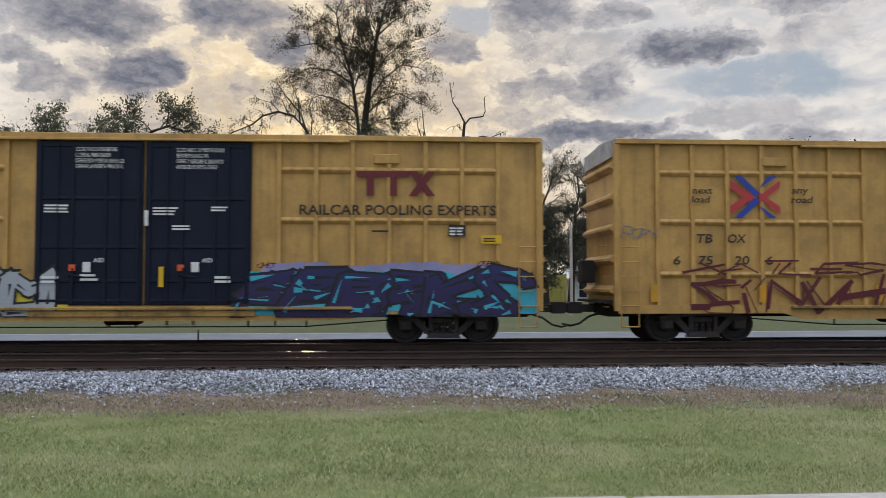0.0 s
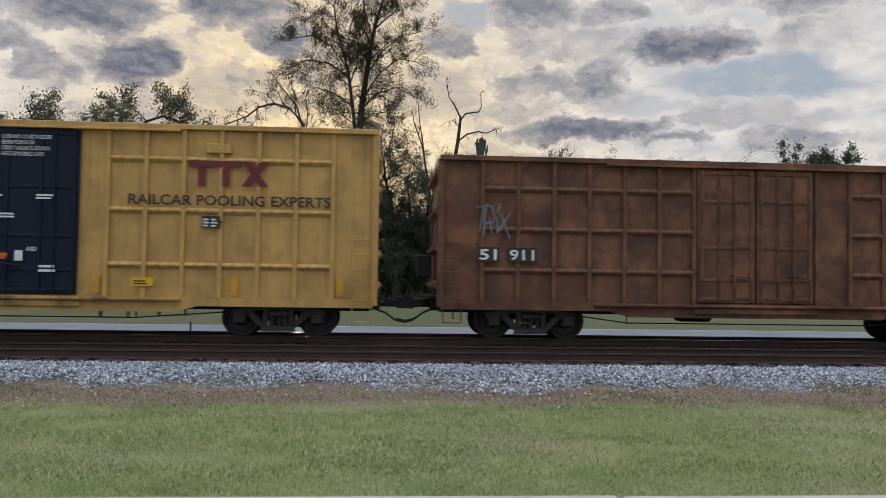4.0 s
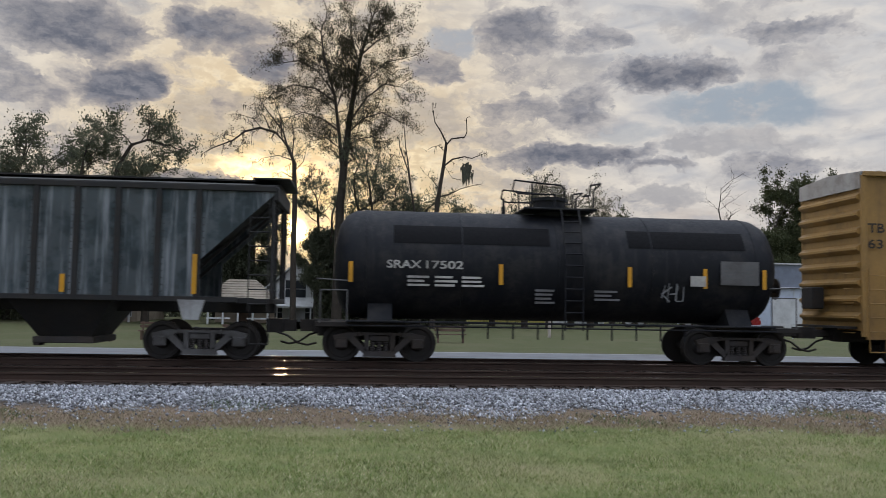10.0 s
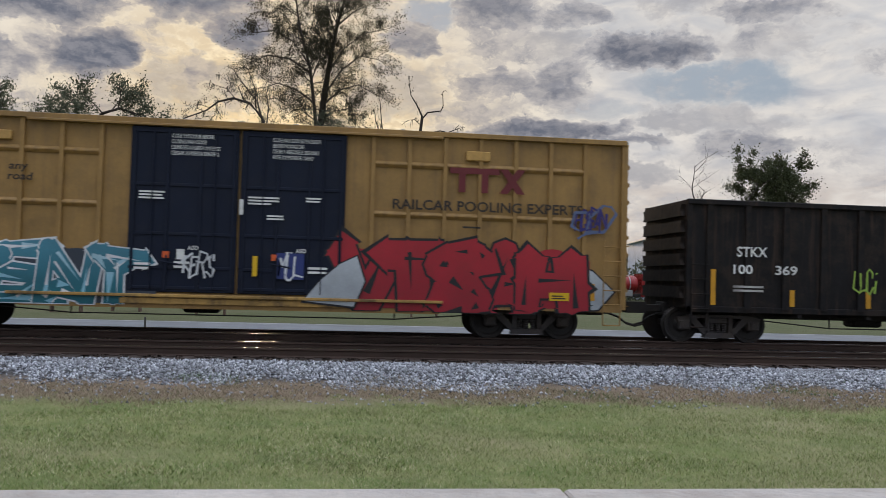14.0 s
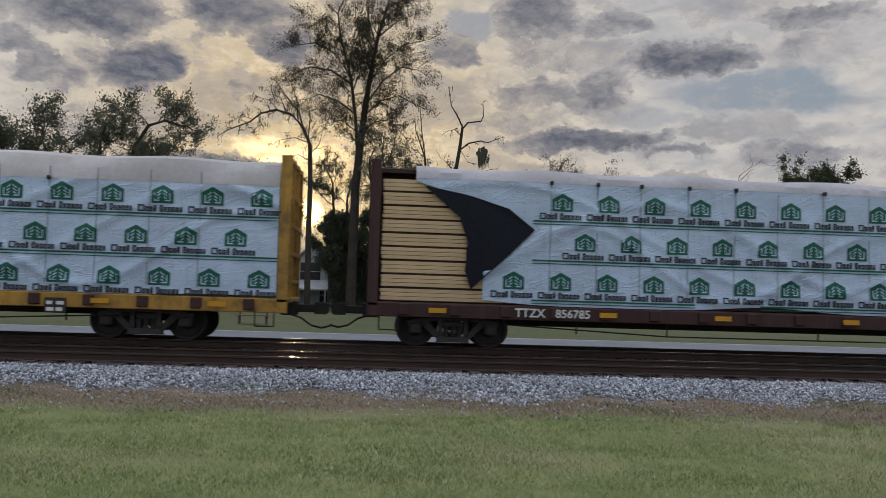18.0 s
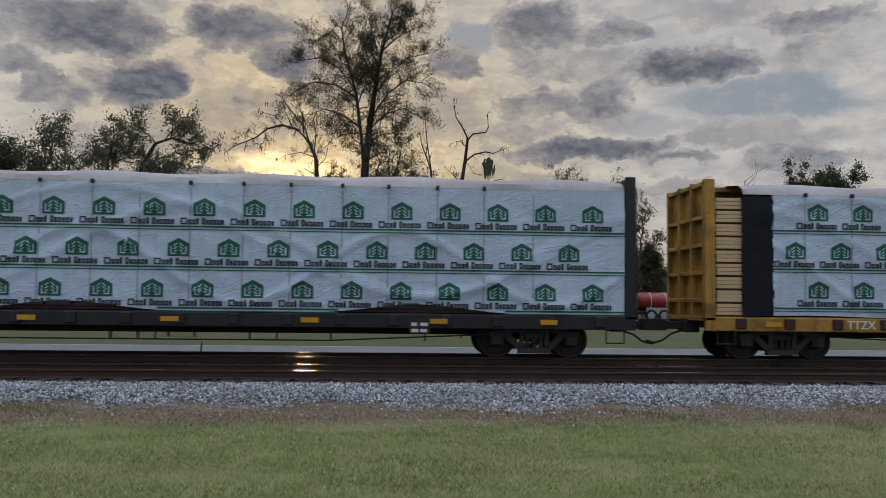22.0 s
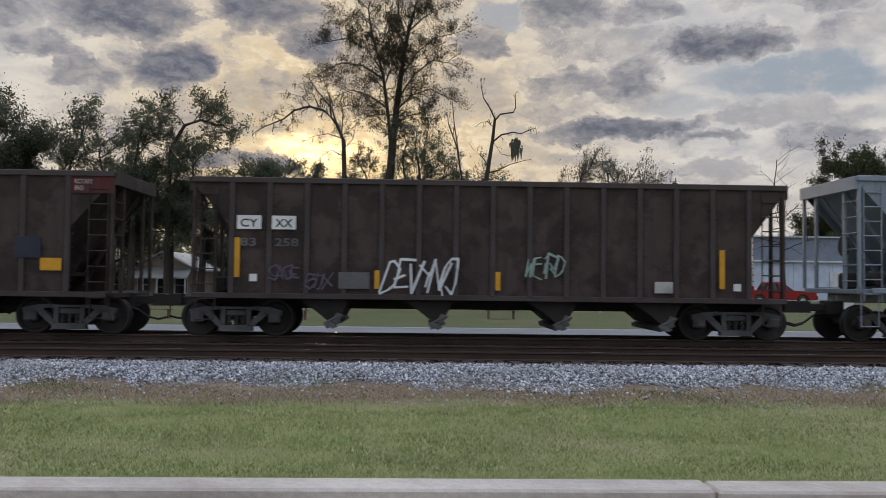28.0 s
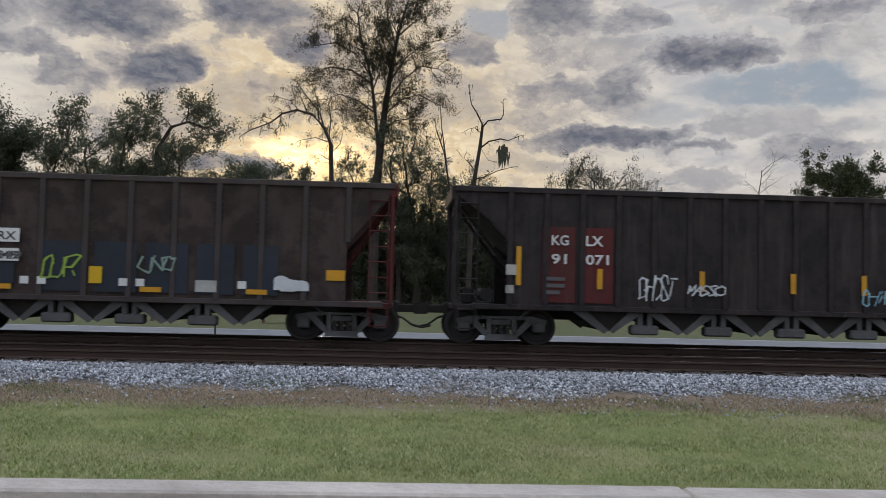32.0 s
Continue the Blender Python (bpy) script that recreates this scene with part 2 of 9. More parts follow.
# ---- materials ----
def material(name, color, rough=0.6, metal=0.0, var=0.25, dirt=0.0, dirt_color=(0.05, 0.035, 0.025), streak=0.0,
             streak_color=(0.10, 0.06, 0.04), scale=1.0, bump=0.15, color2=None, grad=None, rnd=0.0, spec=0.4, emit=0.0):
    """Painted or raw surface: base colour, blotches, fine grain, dirt patches, rain streaks, fine relief."""
    m = bpy.data.materials.new(name)
    m.use_nodes = True
    tree = m.node_tree
    tree.nodes.clear()
    g = Nodes(tree)
    vec = g.add("ShaderNodeTexCoord").outputs["Object"]
    big = g.noise(vec, 0.7 * scale, 3, 0.6)
    fine = g.noise(vec, 14.0 * scale, 4, 0.6)
    base = color
    if color2:
        if grad:
            sep = g.add("ShaderNodeSeparateXYZ")
            g.put(sep.inputs[0], vec)
            base = g.mix(g.ramp(g.math("ADD", sep.outputs[2], g.math("MULTIPLY", big, 0.4)), grad[0] + 0.2, grad[1] + 0.2), color, color2)
        else:
            base = g.mix(g.ramp(g.noise(vec, 1.6 * scale, 5, 0.6), 0.42, 0.58), color, color2)
    c = g.mix(g.ramp(big, 0.3, 0.7, 0.0, var), base, (0.0, 0.0, 0.0))
    c = g.mix(g.ramp(fine, 0.3, 0.75, 0.0, var), c, g.mix(1.0, c, (1.7, 1.65, 1.6), "MULTIPLY"))
    if dirt:
        d = g.ramp(g.math("ADD", g.noise(vec, 1.3 * scale, 6, 0.7), g.math("MULTIPLY", fine, 0.2)), 0.55, 0.75, 0.0, dirt)
        c = g.mix(d, c, dirt_color)
    if streak:
        s = g.ramp(g.noise(vec, 3.0 * scale, 5, 0.65, stretch=(1.6, 1.6, 0.10)), 0.48, 0.72, 0.0, streak)
        c = g.mix(s, c, streak_color)
    if rnd:
        info = g.add("ShaderNodeObjectInfo")
        c = g.mix(g.ramp(info.outputs["Random"], 0.0, 1.0, 0.0, rnd, smooth=False), c, (0.02, 0.02, 0.02))
    b = g.add("ShaderNodeBsdfPrincipled")
    g.put(b.inputs["Base Color"], c)
    g.put(b.inputs["Roughness"], g.ramp(fine, 0.2, 0.8, max(rough - 0.1, 0.03), min(rough + 0.12, 1.0)))
    b.inputs["Metallic"].default_value = metal
    b.inputs["Specular IOR Level"].default_value = spec
    if emit:
        b.inputs["Emission Color"].default_value = (*color, 1)
        b.inputs["Emission Strength"].default_value = emit
    if bump:
        bp = g.add("ShaderNodeBump")
        bp.inputs["Strength"].default_value = bump
        bp.inputs["Distance"].default_value = 0.02
        g.put(bp.inputs["Height"], fine)
        g.put(b.inputs["Normal"], bp.outputs[0])
    o = g.add("ShaderNodeOutputMaterial")
    g.put(o.inputs[0], b.outputs[0])
    return m


def island_material(name, colors, rough=0.9, spec=0.2, translucent=0.0):
    """For many small loose pieces: a colour by piece."""
    m = bpy.data.materials.new(name)
    m.use_nodes = True
    g = Nodes(m.node_tree)
    m.node_tree.nodes.clear()
    geo = g.add("ShaderNodeNewGeometry")
    r = g.add("ShaderNodeValToRGB")
    els = r.color_ramp.elements
    while len(els) < len(colors):
        els.new(0.5)
    for k, c in enumerate(colors):
        els[k].position = k / (len(colors) - 1)
        els[k].color = (*c, 1)
    g.put(r.inputs[0], geo.outputs["Random Per Island"])
    vec = g.add("ShaderNodeTexCoord").outputs["Object"]
    patch = g.ramp(g.noise(vec, 0.55, 4, 0.6), 0.35, 0.68, 0.0, 0.45)
    c = g.mix(patch, r.outputs[0], colors[-1])
    c = g.mix(g.ramp(g.noise(vec, 5.0, 3, 0.6), 0.4, 0.7, 0.0, 0.45), c, g.mix(1.0, c, (0.45, 0.47, 0.42), "MULTIPLY"))
    b = g.add("ShaderNodeBsdfPrincipled")
    g.put(b.inputs["Base Color"], c)
    b.inputs["Roughness"].default_value = rough
    b.inputs["Specular IOR Level"].default_value = spec
    o = g.add("ShaderNodeOutputMaterial")
    if translucent:
        tr, mx = g.add("ShaderNodeBsdfTranslucent"), g.add("ShaderNodeMixShader")
        g.put(tr.inputs[0], c)
        mx.inputs[0].default_value = translucent
        g.put(mx.inputs[1], b.outputs[0])
        g.put(mx.inputs[2], tr.outputs[0])
        g.put(o.inputs[0], mx.outputs[0])
    else:
        g.put(o.inputs[0], b.outputs[0])
    return m


def wrap_material(name, color):
    """Woven plastic sheet: creases that run down and aslant, faint grime, a weave."""
    m = bpy.data.materials.new(name)
    m.use_nodes = True
    m.node_tree.nodes.clear()
    g = Nodes(m.node_tree)
    vec = g.add("ShaderNodeTexCoord").outputs["Object"]
    turn = g.add("ShaderNodeMapping")
    g.put(turn.inputs[0], vec)
    turn.inputs[2].default_value = (0, radians(28), 0)
    slant = g.noise(turn.outputs[0], 1.1, 2, 0.5, stretch=(0.5, 1, 3.4), distort=0.6)
    down = g.noise(vec, 1.3, 3, 0.5, stretch=(2.2, 1, 0.45), distort=0.4)
    flat = g.noise(vec, 1.6, 3, 0.5, stretch=(0.4, 1, 2.6), distort=0.5)
    crease = lambda n, w: g.ramp(g.math("ABSOLUTE", g.math("SUBTRACT", n, 0.5)), w, 0.0)
    lines = g.math("MAXIMUM", crease(slant, 0.018), g.math("MULTIPLY", g.math("MAXIMUM", crease(down, 0.012), crease(flat, 0.014)), 0.7))
    height = g.math("ADD", g.math("MULTIPLY", lines, 0.5), g.math("ADD", slant, g.math("MULTIPLY", g.math("ADD", down, flat), 0.6)))
    c = g.mix(g.ramp(g.noise(vec, 0.8, 5, 0.65), 0.4, 0.75, 0.0, 0.35), color, (0.34, 0.38, 0.44))
    c = g.mix(g.ramp(g.noise(vec, 3.0, 5, 0.7, stretch=(1.5, 1, 0.2)), 0.5, 0.75, 0.0, 0.3), c, (0.30, 0.32, 0.35))
    b = g.add("ShaderNodeBsdfPrincipled")
    g.put(b.inputs["Base Color"], c)
    b.inputs["Roughness"].default_value = 0.5
    b.inputs["Specular IOR Level"].default_value = 0.35
    bp = g.add("ShaderNodeBump")
    bp.inputs["Strength"].default_value = 0.42
    bp.inputs["Distance"].default_value = 0.07
    g.put(bp.inputs["Height"], height)
    g.put(b.inputs["Normal"], bp.outputs[0])
    o = g.add("ShaderNodeOutputMaterial")
    g.put(o.inputs[0], b.outputs[0])
    return m


YEL = dict(rough=0.5, var=0.22, dirt=0.25, streak=0.28, bump=0.1)
M = {
    "yellow": material("yellow_car_paint", (0.53, 0.31, 0.088), **YEL),
    # same settings as the first yellow, base colour about 0.6 as bright
    "yellow_deep": material("darker_yellow_car_paint", (0.325, 0.187, 0.056), **YEL),
    "tarp_pale": material("pale_wrap_top", (0.40, 0.375, 0.385), rough=0.6, var=0.3, dirt=0.15, dirt_color=(0.36, 0.32, 0.30), bump=0.25, scale=0.6),
    "yellow_dark": material("yellow_sill_paint", (0.42, 0.25, 0.07), rough=0.6, var=0.3, dirt=0.7, streak=0.5),
    "blue": material("blue_car_paint", (0.007, 0.036, 0.092), spec=0.22, rough=0.5, var=0.2, dirt=0.12, streak=0.12, bump=0.06),
    "blue2": material("deep_blue_car_paint", (0.007, 0.042, 0.118), spec=0.25, rough=0.45, var=0.2, dirt=0.12, streak=0.1, bump=0.06),
    "door": material("black_door_paint", (0.007, 0.011, 0.026), rough=0.55, var=0.2, dirt=0.2, dirt_color=(0.025, 0.025, 0.03), bump=0.05, spec=0.2),
    "door_old": material("faded_black_door_paint", (0.018, 0.019, 0.025), rough=0.6, var=0.3, dirt=0.4, dirt_color=(0.09, 0.07, 0.06), streak=0.3),
    "rust": material("rusty_boxcar_paint", (0.135, 0.055, 0.032), rough=0.8, var=0.4, dirt=0.7, color2=(0.20, 0.090, 0.045), streak=0.5),
    "hopper_grey": material("grey_hopper_paint", (0.222, 0.262, 0.308), rough=0.4, var=0.15, dirt=0.15, dirt_color=(0.2, 0.18, 0.15), streak=0.18, bump=0.05),
    "hopper_grey_dirty": material("grimy_grey_paint", (0.26, 0.265, 0.26), rough=0.65, var=0.3, dirt=0.55, streak=0.4),
    "aok": material("weathered_green_hopper_paint", (0.030, 0.046, 0.054), rough=0.7, var=0.3, dirt=0.15, color2=(0.075, 0.092, 0.102), streak=0.95, streak_color=(0.25, 0.27, 0.295)),
    "aok_dark": material("dark_hopper_paint", (0.020, 0.020, 0.021), rough=0.7, var=0.3, dirt=0.3),
    "tank": material("black_tank_paint", (0.0105, 0.0115, 0.0155), spec=0.2, rough=0.6, var=0.25, dirt=0.3, dirt_color=(0.06, 0.055, 0.05), streak=0.3, streak_color=(0.05, 0.047, 0.045)),
    "black_out": material("black_cover_paint", (0.003, 0.003, 0.004), spec=0.15, rough=0.7, var=0.1, bump=0),
    "gon": material("black_gondola_paint", (0.013, 0.012, 0.0125), spec=0.2, rough=0.8, var=0.3, dirt=0.4, streak=0.4),
    "red": material("red_gondola_paint", (0.13, 0.010, 0.017), rough=0.6, var=0.35, dirt=0.5, dirt_color=(0.05, 0.02, 0.02), streak=0.35),
    "brown": material("brown_coal_hopper_paint", (0.030, 0.0185, 0.0165), color2=(0.062, 0.042, 0.037), rough=0.8, var=0.35, dirt=0.45, streak=0.5, streak_color=(0.03, 0.022, 0.02)),
    "brown_rib": material("worn_brown_rib_paint", (0.060, 0.048, 0.048), rough=0.8, var=0.35, dirt=0.5, streak=0.4),
    "brown_dark": material("dark_brown_hopper_paint", (0.017, 0.013, 0.015), color2=(0.032, 0.023, 0.024), rough=0.8, var=0.35, dirt=0.4, streak=0.5, streak_color=(0.075, 0.06, 0.055)),
    "brown_red": material("red_patch_paint", (0.10, 0.014, 0.014), rough=0.75, var=0.3, dirt=0.45, streak=0.3),
    "orange": material("rust_orange_paint", (0.24, 0.058, 0.020), rough=0.7, var=0.35, dirt=0.45, streak=0.4),
    "steel_dark": material("dark_underframe_steel", (0.024, 0.021, 0.020), rough=0.8, var=0.35, dirt=0.4, dirt_color=(0.05, 0.035, 0.025), bump=0.3),
    "bogie": material("grimy_cast_steel", (0.060, 0.054, 0.054), rough=0.75, var=0.35, dirt=0.5, dirt_color=(0.08, 0.06, 0.045), bump=0.3),
    "bogie_grey": material("grey_cast_steel", (0.125, 0.122, 0.125), rough=0.7, var=0.35, dirt=0.5, dirt_color=(0.05, 0.045, 0.04), bump=0.3),
    "wheel": material("dark_wheel_steel", (0.030, 0.027, 0.026), rough=0.6, metal=0.3, var=0.3, dirt=0.4, bump=0.1),
    "tread": material("polished_tread_steel", (0.35, 0.34, 0.33), rough=0.3, metal=1.0, var=0.2, bump=0.05),
    "galv": material("worn_grey_roof_steel", (0.36, 0.37, 0.38), rough=0.5, var=0.25, dirt=0.4, streak=0.2, bump=0.1),
    "white": material("white_marking_paint", (0.72, 0.72, 0.70), rough=0.6, var=0.15, dirt=0.12, bump=0),
    "white_dirty": material("dirty_white_paint", (0.45, 0.44, 0.42), rough=0.7, var=0.3, dirt=0.4, bump=0),
    "black": material("black_marking_paint", (0.030, 0.022, 0.018), rough=0.6, var=0.1, bump=0),
    "maroon": material("maroon_marking_paint", (0.135, 0.018, 0.022), rough=0.6, var=0.15, bump=0),
    "logo_red": material("red_marking_paint", (0.42, 0.04, 0.045), rough=0.55, var=0.15, bump=0),
    "logo_blue": material("blue_marking_paint", (0.018, 0.05, 0.32), rough=0.55, var=0.15, bump=0),
    "amber": material("amber_reflector_sheet", (0.62, 0.30, 0.015), rough=0.35, var=0.15, dirt=0.2, bump=0),
    "orange_sticker": material("orange_sticker", (0.60, 0.10, 0.02), rough=0.5, var=0.1, bump=0),
    "yellow_label": material("bright_yellow_label", (0.68, 0.42, 0.01), rough=0.5, var=0.1, bump=0),
    "tarp": wrap_material("white_woven_wrap", (0.50, 0.60, 0.735)),
    "tarp_top": material("beige_wrap_top", (0.46, 0.43, 0.41), rough=0.6, var=0.3, dirt=0.3, dirt_color=(0.26, 0.21, 0.18), bump=0.25, scale=0.6),
    "tarp_black": material("black_wrap_end", (0.010, 0.012, 0.018), spec=0.2, rough=0.7, var=0.3, bump=0.6, scale=0.5),
    "print_green": material("green_wrap_print", (0.004, 0.105, 0.062), rough=0.55, var=0.15, bump=0),
    "print_black": material("black_wrap_print", (0.025, 0.03, 0.035), rough=0.55, var=0.1, bump=0),
    "lumber": material("fresh_sawn_lumber", (0.60, 0.43, 0.24), rough=0.7, var=0.25, dirt=0.15, dirt_color=(0.3, 0.2, 0.1), rnd=0.12, bump=0.2),
    "cb_yellow": material("worn_yellow_flatcar_paint", (0.46, 0.25, 0.04), rough=0.65, var=0.35, dirt=0.6, streak=0.5),
    # flatcar paint, also used as painted shade on the lumber cores
    "cb_brown": material("red_brown_flatcar_paint_and_core_shade", (0.055, 0.020, 0.018), rough=0.7, var=0.3, dirt=0.4, streak=0.3),
    "cb_black": material("black_flatcar_paint", (0.013, 0.014, 0.018), rough=0.5, var=0.25, dirt=0.3),
    "rail_side": material("rusty_rail_steel", (0.052, 0.030, 0.022), rough=0.75, var=0.35, dirt=0.4, bump=0.2, scale=2),
    "rail_top": material("polished_rail_head", (0.40, 0.38, 0.36), rough=0.16, metal=1.0, var=0.2, bump=0.03),
    "tie": material("creosoted_timber", (0.042, 0.027, 0.020), rough=0.9, var=0.4, dirt=0.4, dirt_color=(0.09, 0.07, 0.06), rnd=0.4, bump=0.5, scale=2),
    "deckwood": material("weathered_grey_timber", (0.46, 0.41, 0.37), rough=0.8, var=0.3, dirt=0.45, streak=0.0, dirt_color=(0.25, 0.2, 0.17), bump=0.35, scale=3),
    "asphalt": material("old_grey_asphalt", (0.17, 0.175, 0.185), rough=0.9, var=0.2, dirt=0.15, bump=0.2),
    "bark": material("dark_bark", (0.050, 0.040, 0.032), rough=0.95, var=0.4, bump=0.5, scale=2),
    "brass_text": material("faded_yellow_lettering", (0.32, 0.30, 0.16), rough=0.7, var=0.3, bump=0),
    "grey_patch": material("grey_paint_patch", (0.12, 0.12, 0.125), rough=0.7, var=0.3, dirt=0.4, bump=0),
    "navy_patch": material("dark_blue_paint_patch", (0.022, 0.028, 0.042), rough=0.7, var=0.3, dirt=0.2, bump=0),
}
# ---- mesh helpers ----
class Geo:
    """Vertices and faces of one mesh."""

    def __init__(self):
        self.v, self.f = [], []

    def poly(self, pts):
        n = len(self.v)
        self.v += [tuple(p) for p in pts]
        self.f.append(tuple(range(n, n + len(pts))))
        return self

    def box(self, x0, x1, y0, y1, z0, z1, c=0.0):
        """A box; c: chamfer of the edges that run along z and x."""
        (x0, x1), (y0, y1), (z0, z1) = sorted((x0, x1)), sorted((y0, y1)), sorted((z0, z1))
        if c <= 0:
            n = len(self.v)
            self.v += [(x, y, z) for x in (x0, x1) for y in (y0, y1) for z in (z0, z1)]
            self.f += [tuple(n + k for k in q) for q in ((0, 1, 3, 2), (4, 6, 7, 5), (0, 4, 5, 1), (2, 3, 7, 6), (0, 2, 6, 4), (1, 5, 7, 3))]
            return self
        ring = [(x0 + c, y0), (x1 - c, y0), (x1, y0 + c), (x1, y1 - c), (x1 - c, y1), (x0 + c, y1), (x0, y1 - c), (x0, y0 + c)]
        mx, my = (x0 + x1) / 2, (y0 + y1) / 2
        fx, fy = 1 - 2 * c / max(x1 - x0, 1e-6), 1 - 2 * c / max(y1 - y0, 1e-6)
        small = [(mx + (x - mx) * fx, my + (y - my) * fy) for x, y in ring]
        rings = [[(x, y, z0) for x, y in small], [(x, y, z0 + c) for x, y in ring], [(x, y, z1 - c) for x, y in ring], [(x, y, z1) for x, y in small]]
        return self.loft(rings)

    def loft(self, rings, caps=True):
        n, k = len(self.v), len(rings[0])
        for r in rings:
            self.v += [tuple(p) for p in r]
        for a in range(len(rings) - 1):
            for b in range(k):
                c = (b + 1) % k
                self.f.append((n + a * k + b, n + a * k + c, n + (a + 1) * k + c, n + (a + 1) * k + b))
        if caps:
            self.f.append(tuple(n + b for b in reversed(range(k))))
            self.f.append(tuple(n + (len(rings) - 1) * k + b for b in range(k)))
        return self

    def prism_y(self, pts, y0, y1):
        """A polygon in x, z drawn out along y."""
        return self.loft([[(x, y0, z) for x, z in pts], [(x, y1, z) for x, z in pts]])

    def prism_x(self, pts, x0, x1):
        """A polygon in y, z drawn out along x."""
        return self.loft([[(x0, y, z) for y, z in pts], [(x1, y, z) for y, z in pts]])

    def rod(self, a, b, r, n=8, r2=None):
        a, b = Vector(a), Vector(b)
        d = (b - a).normalized()
        u = d.orthogonal().normalized()
        w = d.cross(u)
        ang = [2 * math.pi * k / n for k in range(n)]
        return self.loft([[p + (u * math.cos(t) + w * math.sin(t)) * q for t in ang] for p, q in ((a, r), (b, r if r2 is None else r2))])

    def pipe(self, pts, r, n=6):
        for a, b in zip(pts, pts[1:]):
            self.rod(a, b, r, n)
        return self

    def lathe_y(self, cx, cz, prof, n=24):
        """Turned about a line along y through (cx, cz); prof: (y, radius)."""
        ang = [2 * math.pi * k / n for k in range(n)]
        return self.loft([[(cx + math.cos(t) * r, y, cz + math.sin(t) * r) for t in ang] for y, r in prof])

    def lathe_x(self, cy, cz, prof, n=32):
        ang = [2 * math.pi * k / n for k in range(n)]
        return self.loft([[(x, cy + math.cos(t) * r, cz + math.sin(t) * r) for t in ang] for x, r in prof])

    def mesh(self, name, mat, smooth=False):
        me = bpy.data.meshes.new(name)
        me.from_pydata(self.v, [], self.f)
        me.update()
        me.materials.append(mat)
        if smooth:
            me.polygons.foreach_set("use_smooth", [True] * len(me.polygons))
            me.set_sharp_from_angle(angle=radians(35))
        return me


def fix_normals(me):
    bm = bmesh.new()
    bm.from_mesh(me)
    bmesh.ops.recalc_face_normals(bm, faces=bm.faces)
    bm.to_mesh(me)
    bm.free()


def part(name, geo, mat, parent, label="", smooth=False, at=None):
    """One mesh object under a thing or a part. geo: a Geo, or a mesh that is shared."""
    if isinstance(geo, Geo):
        me = geo.mesh(name, mat, smooth)
        fix_normals(me)
    else:
        me = geo
    ob = new(name, me)
    ob.parent = parent
    if at:
        ob.location = at
    if label:
        tagged(ob, label)
    return ob


def thing(name, label, category, group="", at=(0, 0, 0), kind=""):
    ob = new(name)
    ob.location = at
    ob.empty_display_size = 0.2
    return tagged(ob, label, category, group, kind)


def solid(name, geo, mat, label, category="", kind="", group="", smooth=False):
    me = geo.mesh(name, mat, smooth)
    fix_normals(me)
    return tagged(new(name, me), label, category, group, kind)


def loose_mesh(name, verts, faces, mat):
    """Mesh of many loose triangles from arrays."""
    v, f = np.asarray(verts, np.float32).reshape(-1, 3), np.asarray(faces, np.int32).reshape(-1, 3)
    me = bpy.data.meshes.new(name)
    me.vertices.add(len(v))
    me.vertices.foreach_set("co", v.ravel())
    me.loops.add(f.size)
    me.loops.foreach_set("vertex_index", f.ravel())
    me.polygons.add(len(f))
    me.polygons.foreach_set("loop_start", np.arange(0, f.size, 3, dtype=np.int32))
    me.update(calc_edges=True)
    me.materials.append(mat)
    return me


def text_geo(body):
    """Outline of a text as vertices and faces in x, y, with its bounds brought to 0..w, 0..1 in height."""
    cu = bpy.data.curves.new("t", "FONT")
    cu.body = body
    cu.resolution_u = 3
    cu.offset = 0.0 if "M" in body else 0.018
    ob = bpy.data.objects.new("t", cu)
    me = bpy.data.meshes.new_from_object(ob)
    v = np.array([p.co[:2] for p in me.vertices])
    f = [tuple(p.vertices) for p in me.polygons]
    bpy.data.objects.remove(ob)
    bpy.data.curves.remove(cu)
    bpy.data.meshes.remove(me)
    lo, hi = v.min(0), v.max(0)
    return (v - lo) / (hi[1] - lo[1]), f


TEXT_CACHE = {}


def letter(body, x, z, w, h, mat, parent, y, name="lettering", label="", slant=0.0):
    """Painted lettering on a car's near side: left x, foot z, width, height."""
    if body not in TEXT_CACHE:
        TEXT_CACHE[body] = text_geo(body)
    v, f = TEXT_CACHE[body]
    wide = v[:, 0].max()
    g = Geo()
    g.v = [(x + a / wide * w + slant * b * h, y, z + b * h) for a, b in v]
    g.f = list(f)
    me = g.mesh(name, mat)
    ob = new(name, me)
    ob.parent = parent
    return tagged(ob, label) if label else ob


def bars(x, z, w, h, rows, mat, parent, y, seed=0, label="", cols=1):
    """Small writing that cannot be read: plain bars."""
    rng = random.Random(seed * 7 + rows)
    g = Geo()
    step = h / rows
    for k in range(rows):
        for c in range(cols):
            cw = w / cols
            ww = cw * rng.uniform(0.6, 0.92)
            g.box(x + c * cw, x + c * cw + ww, y - 0.002, y, z + k * step, z + k * step + step * 0.55)
    return part("small_lettering", g, mat, parent, label)


def plate(x, z, w, h, mat, parent, y, name="sticker", label=""):
    return part(name, Geo().box(x, x + w, y - 0.004, y, z, z + h), mat, parent, label)


MESH = {}


def mesh_of(key, make):
    if key not in MESH:
        MESH[key] = make()
    return MESH[key]


def done(geo, name, mat, smooth=False):
    me = geo.mesh(name, mat, smooth)
    fix_normals(me)
    return me
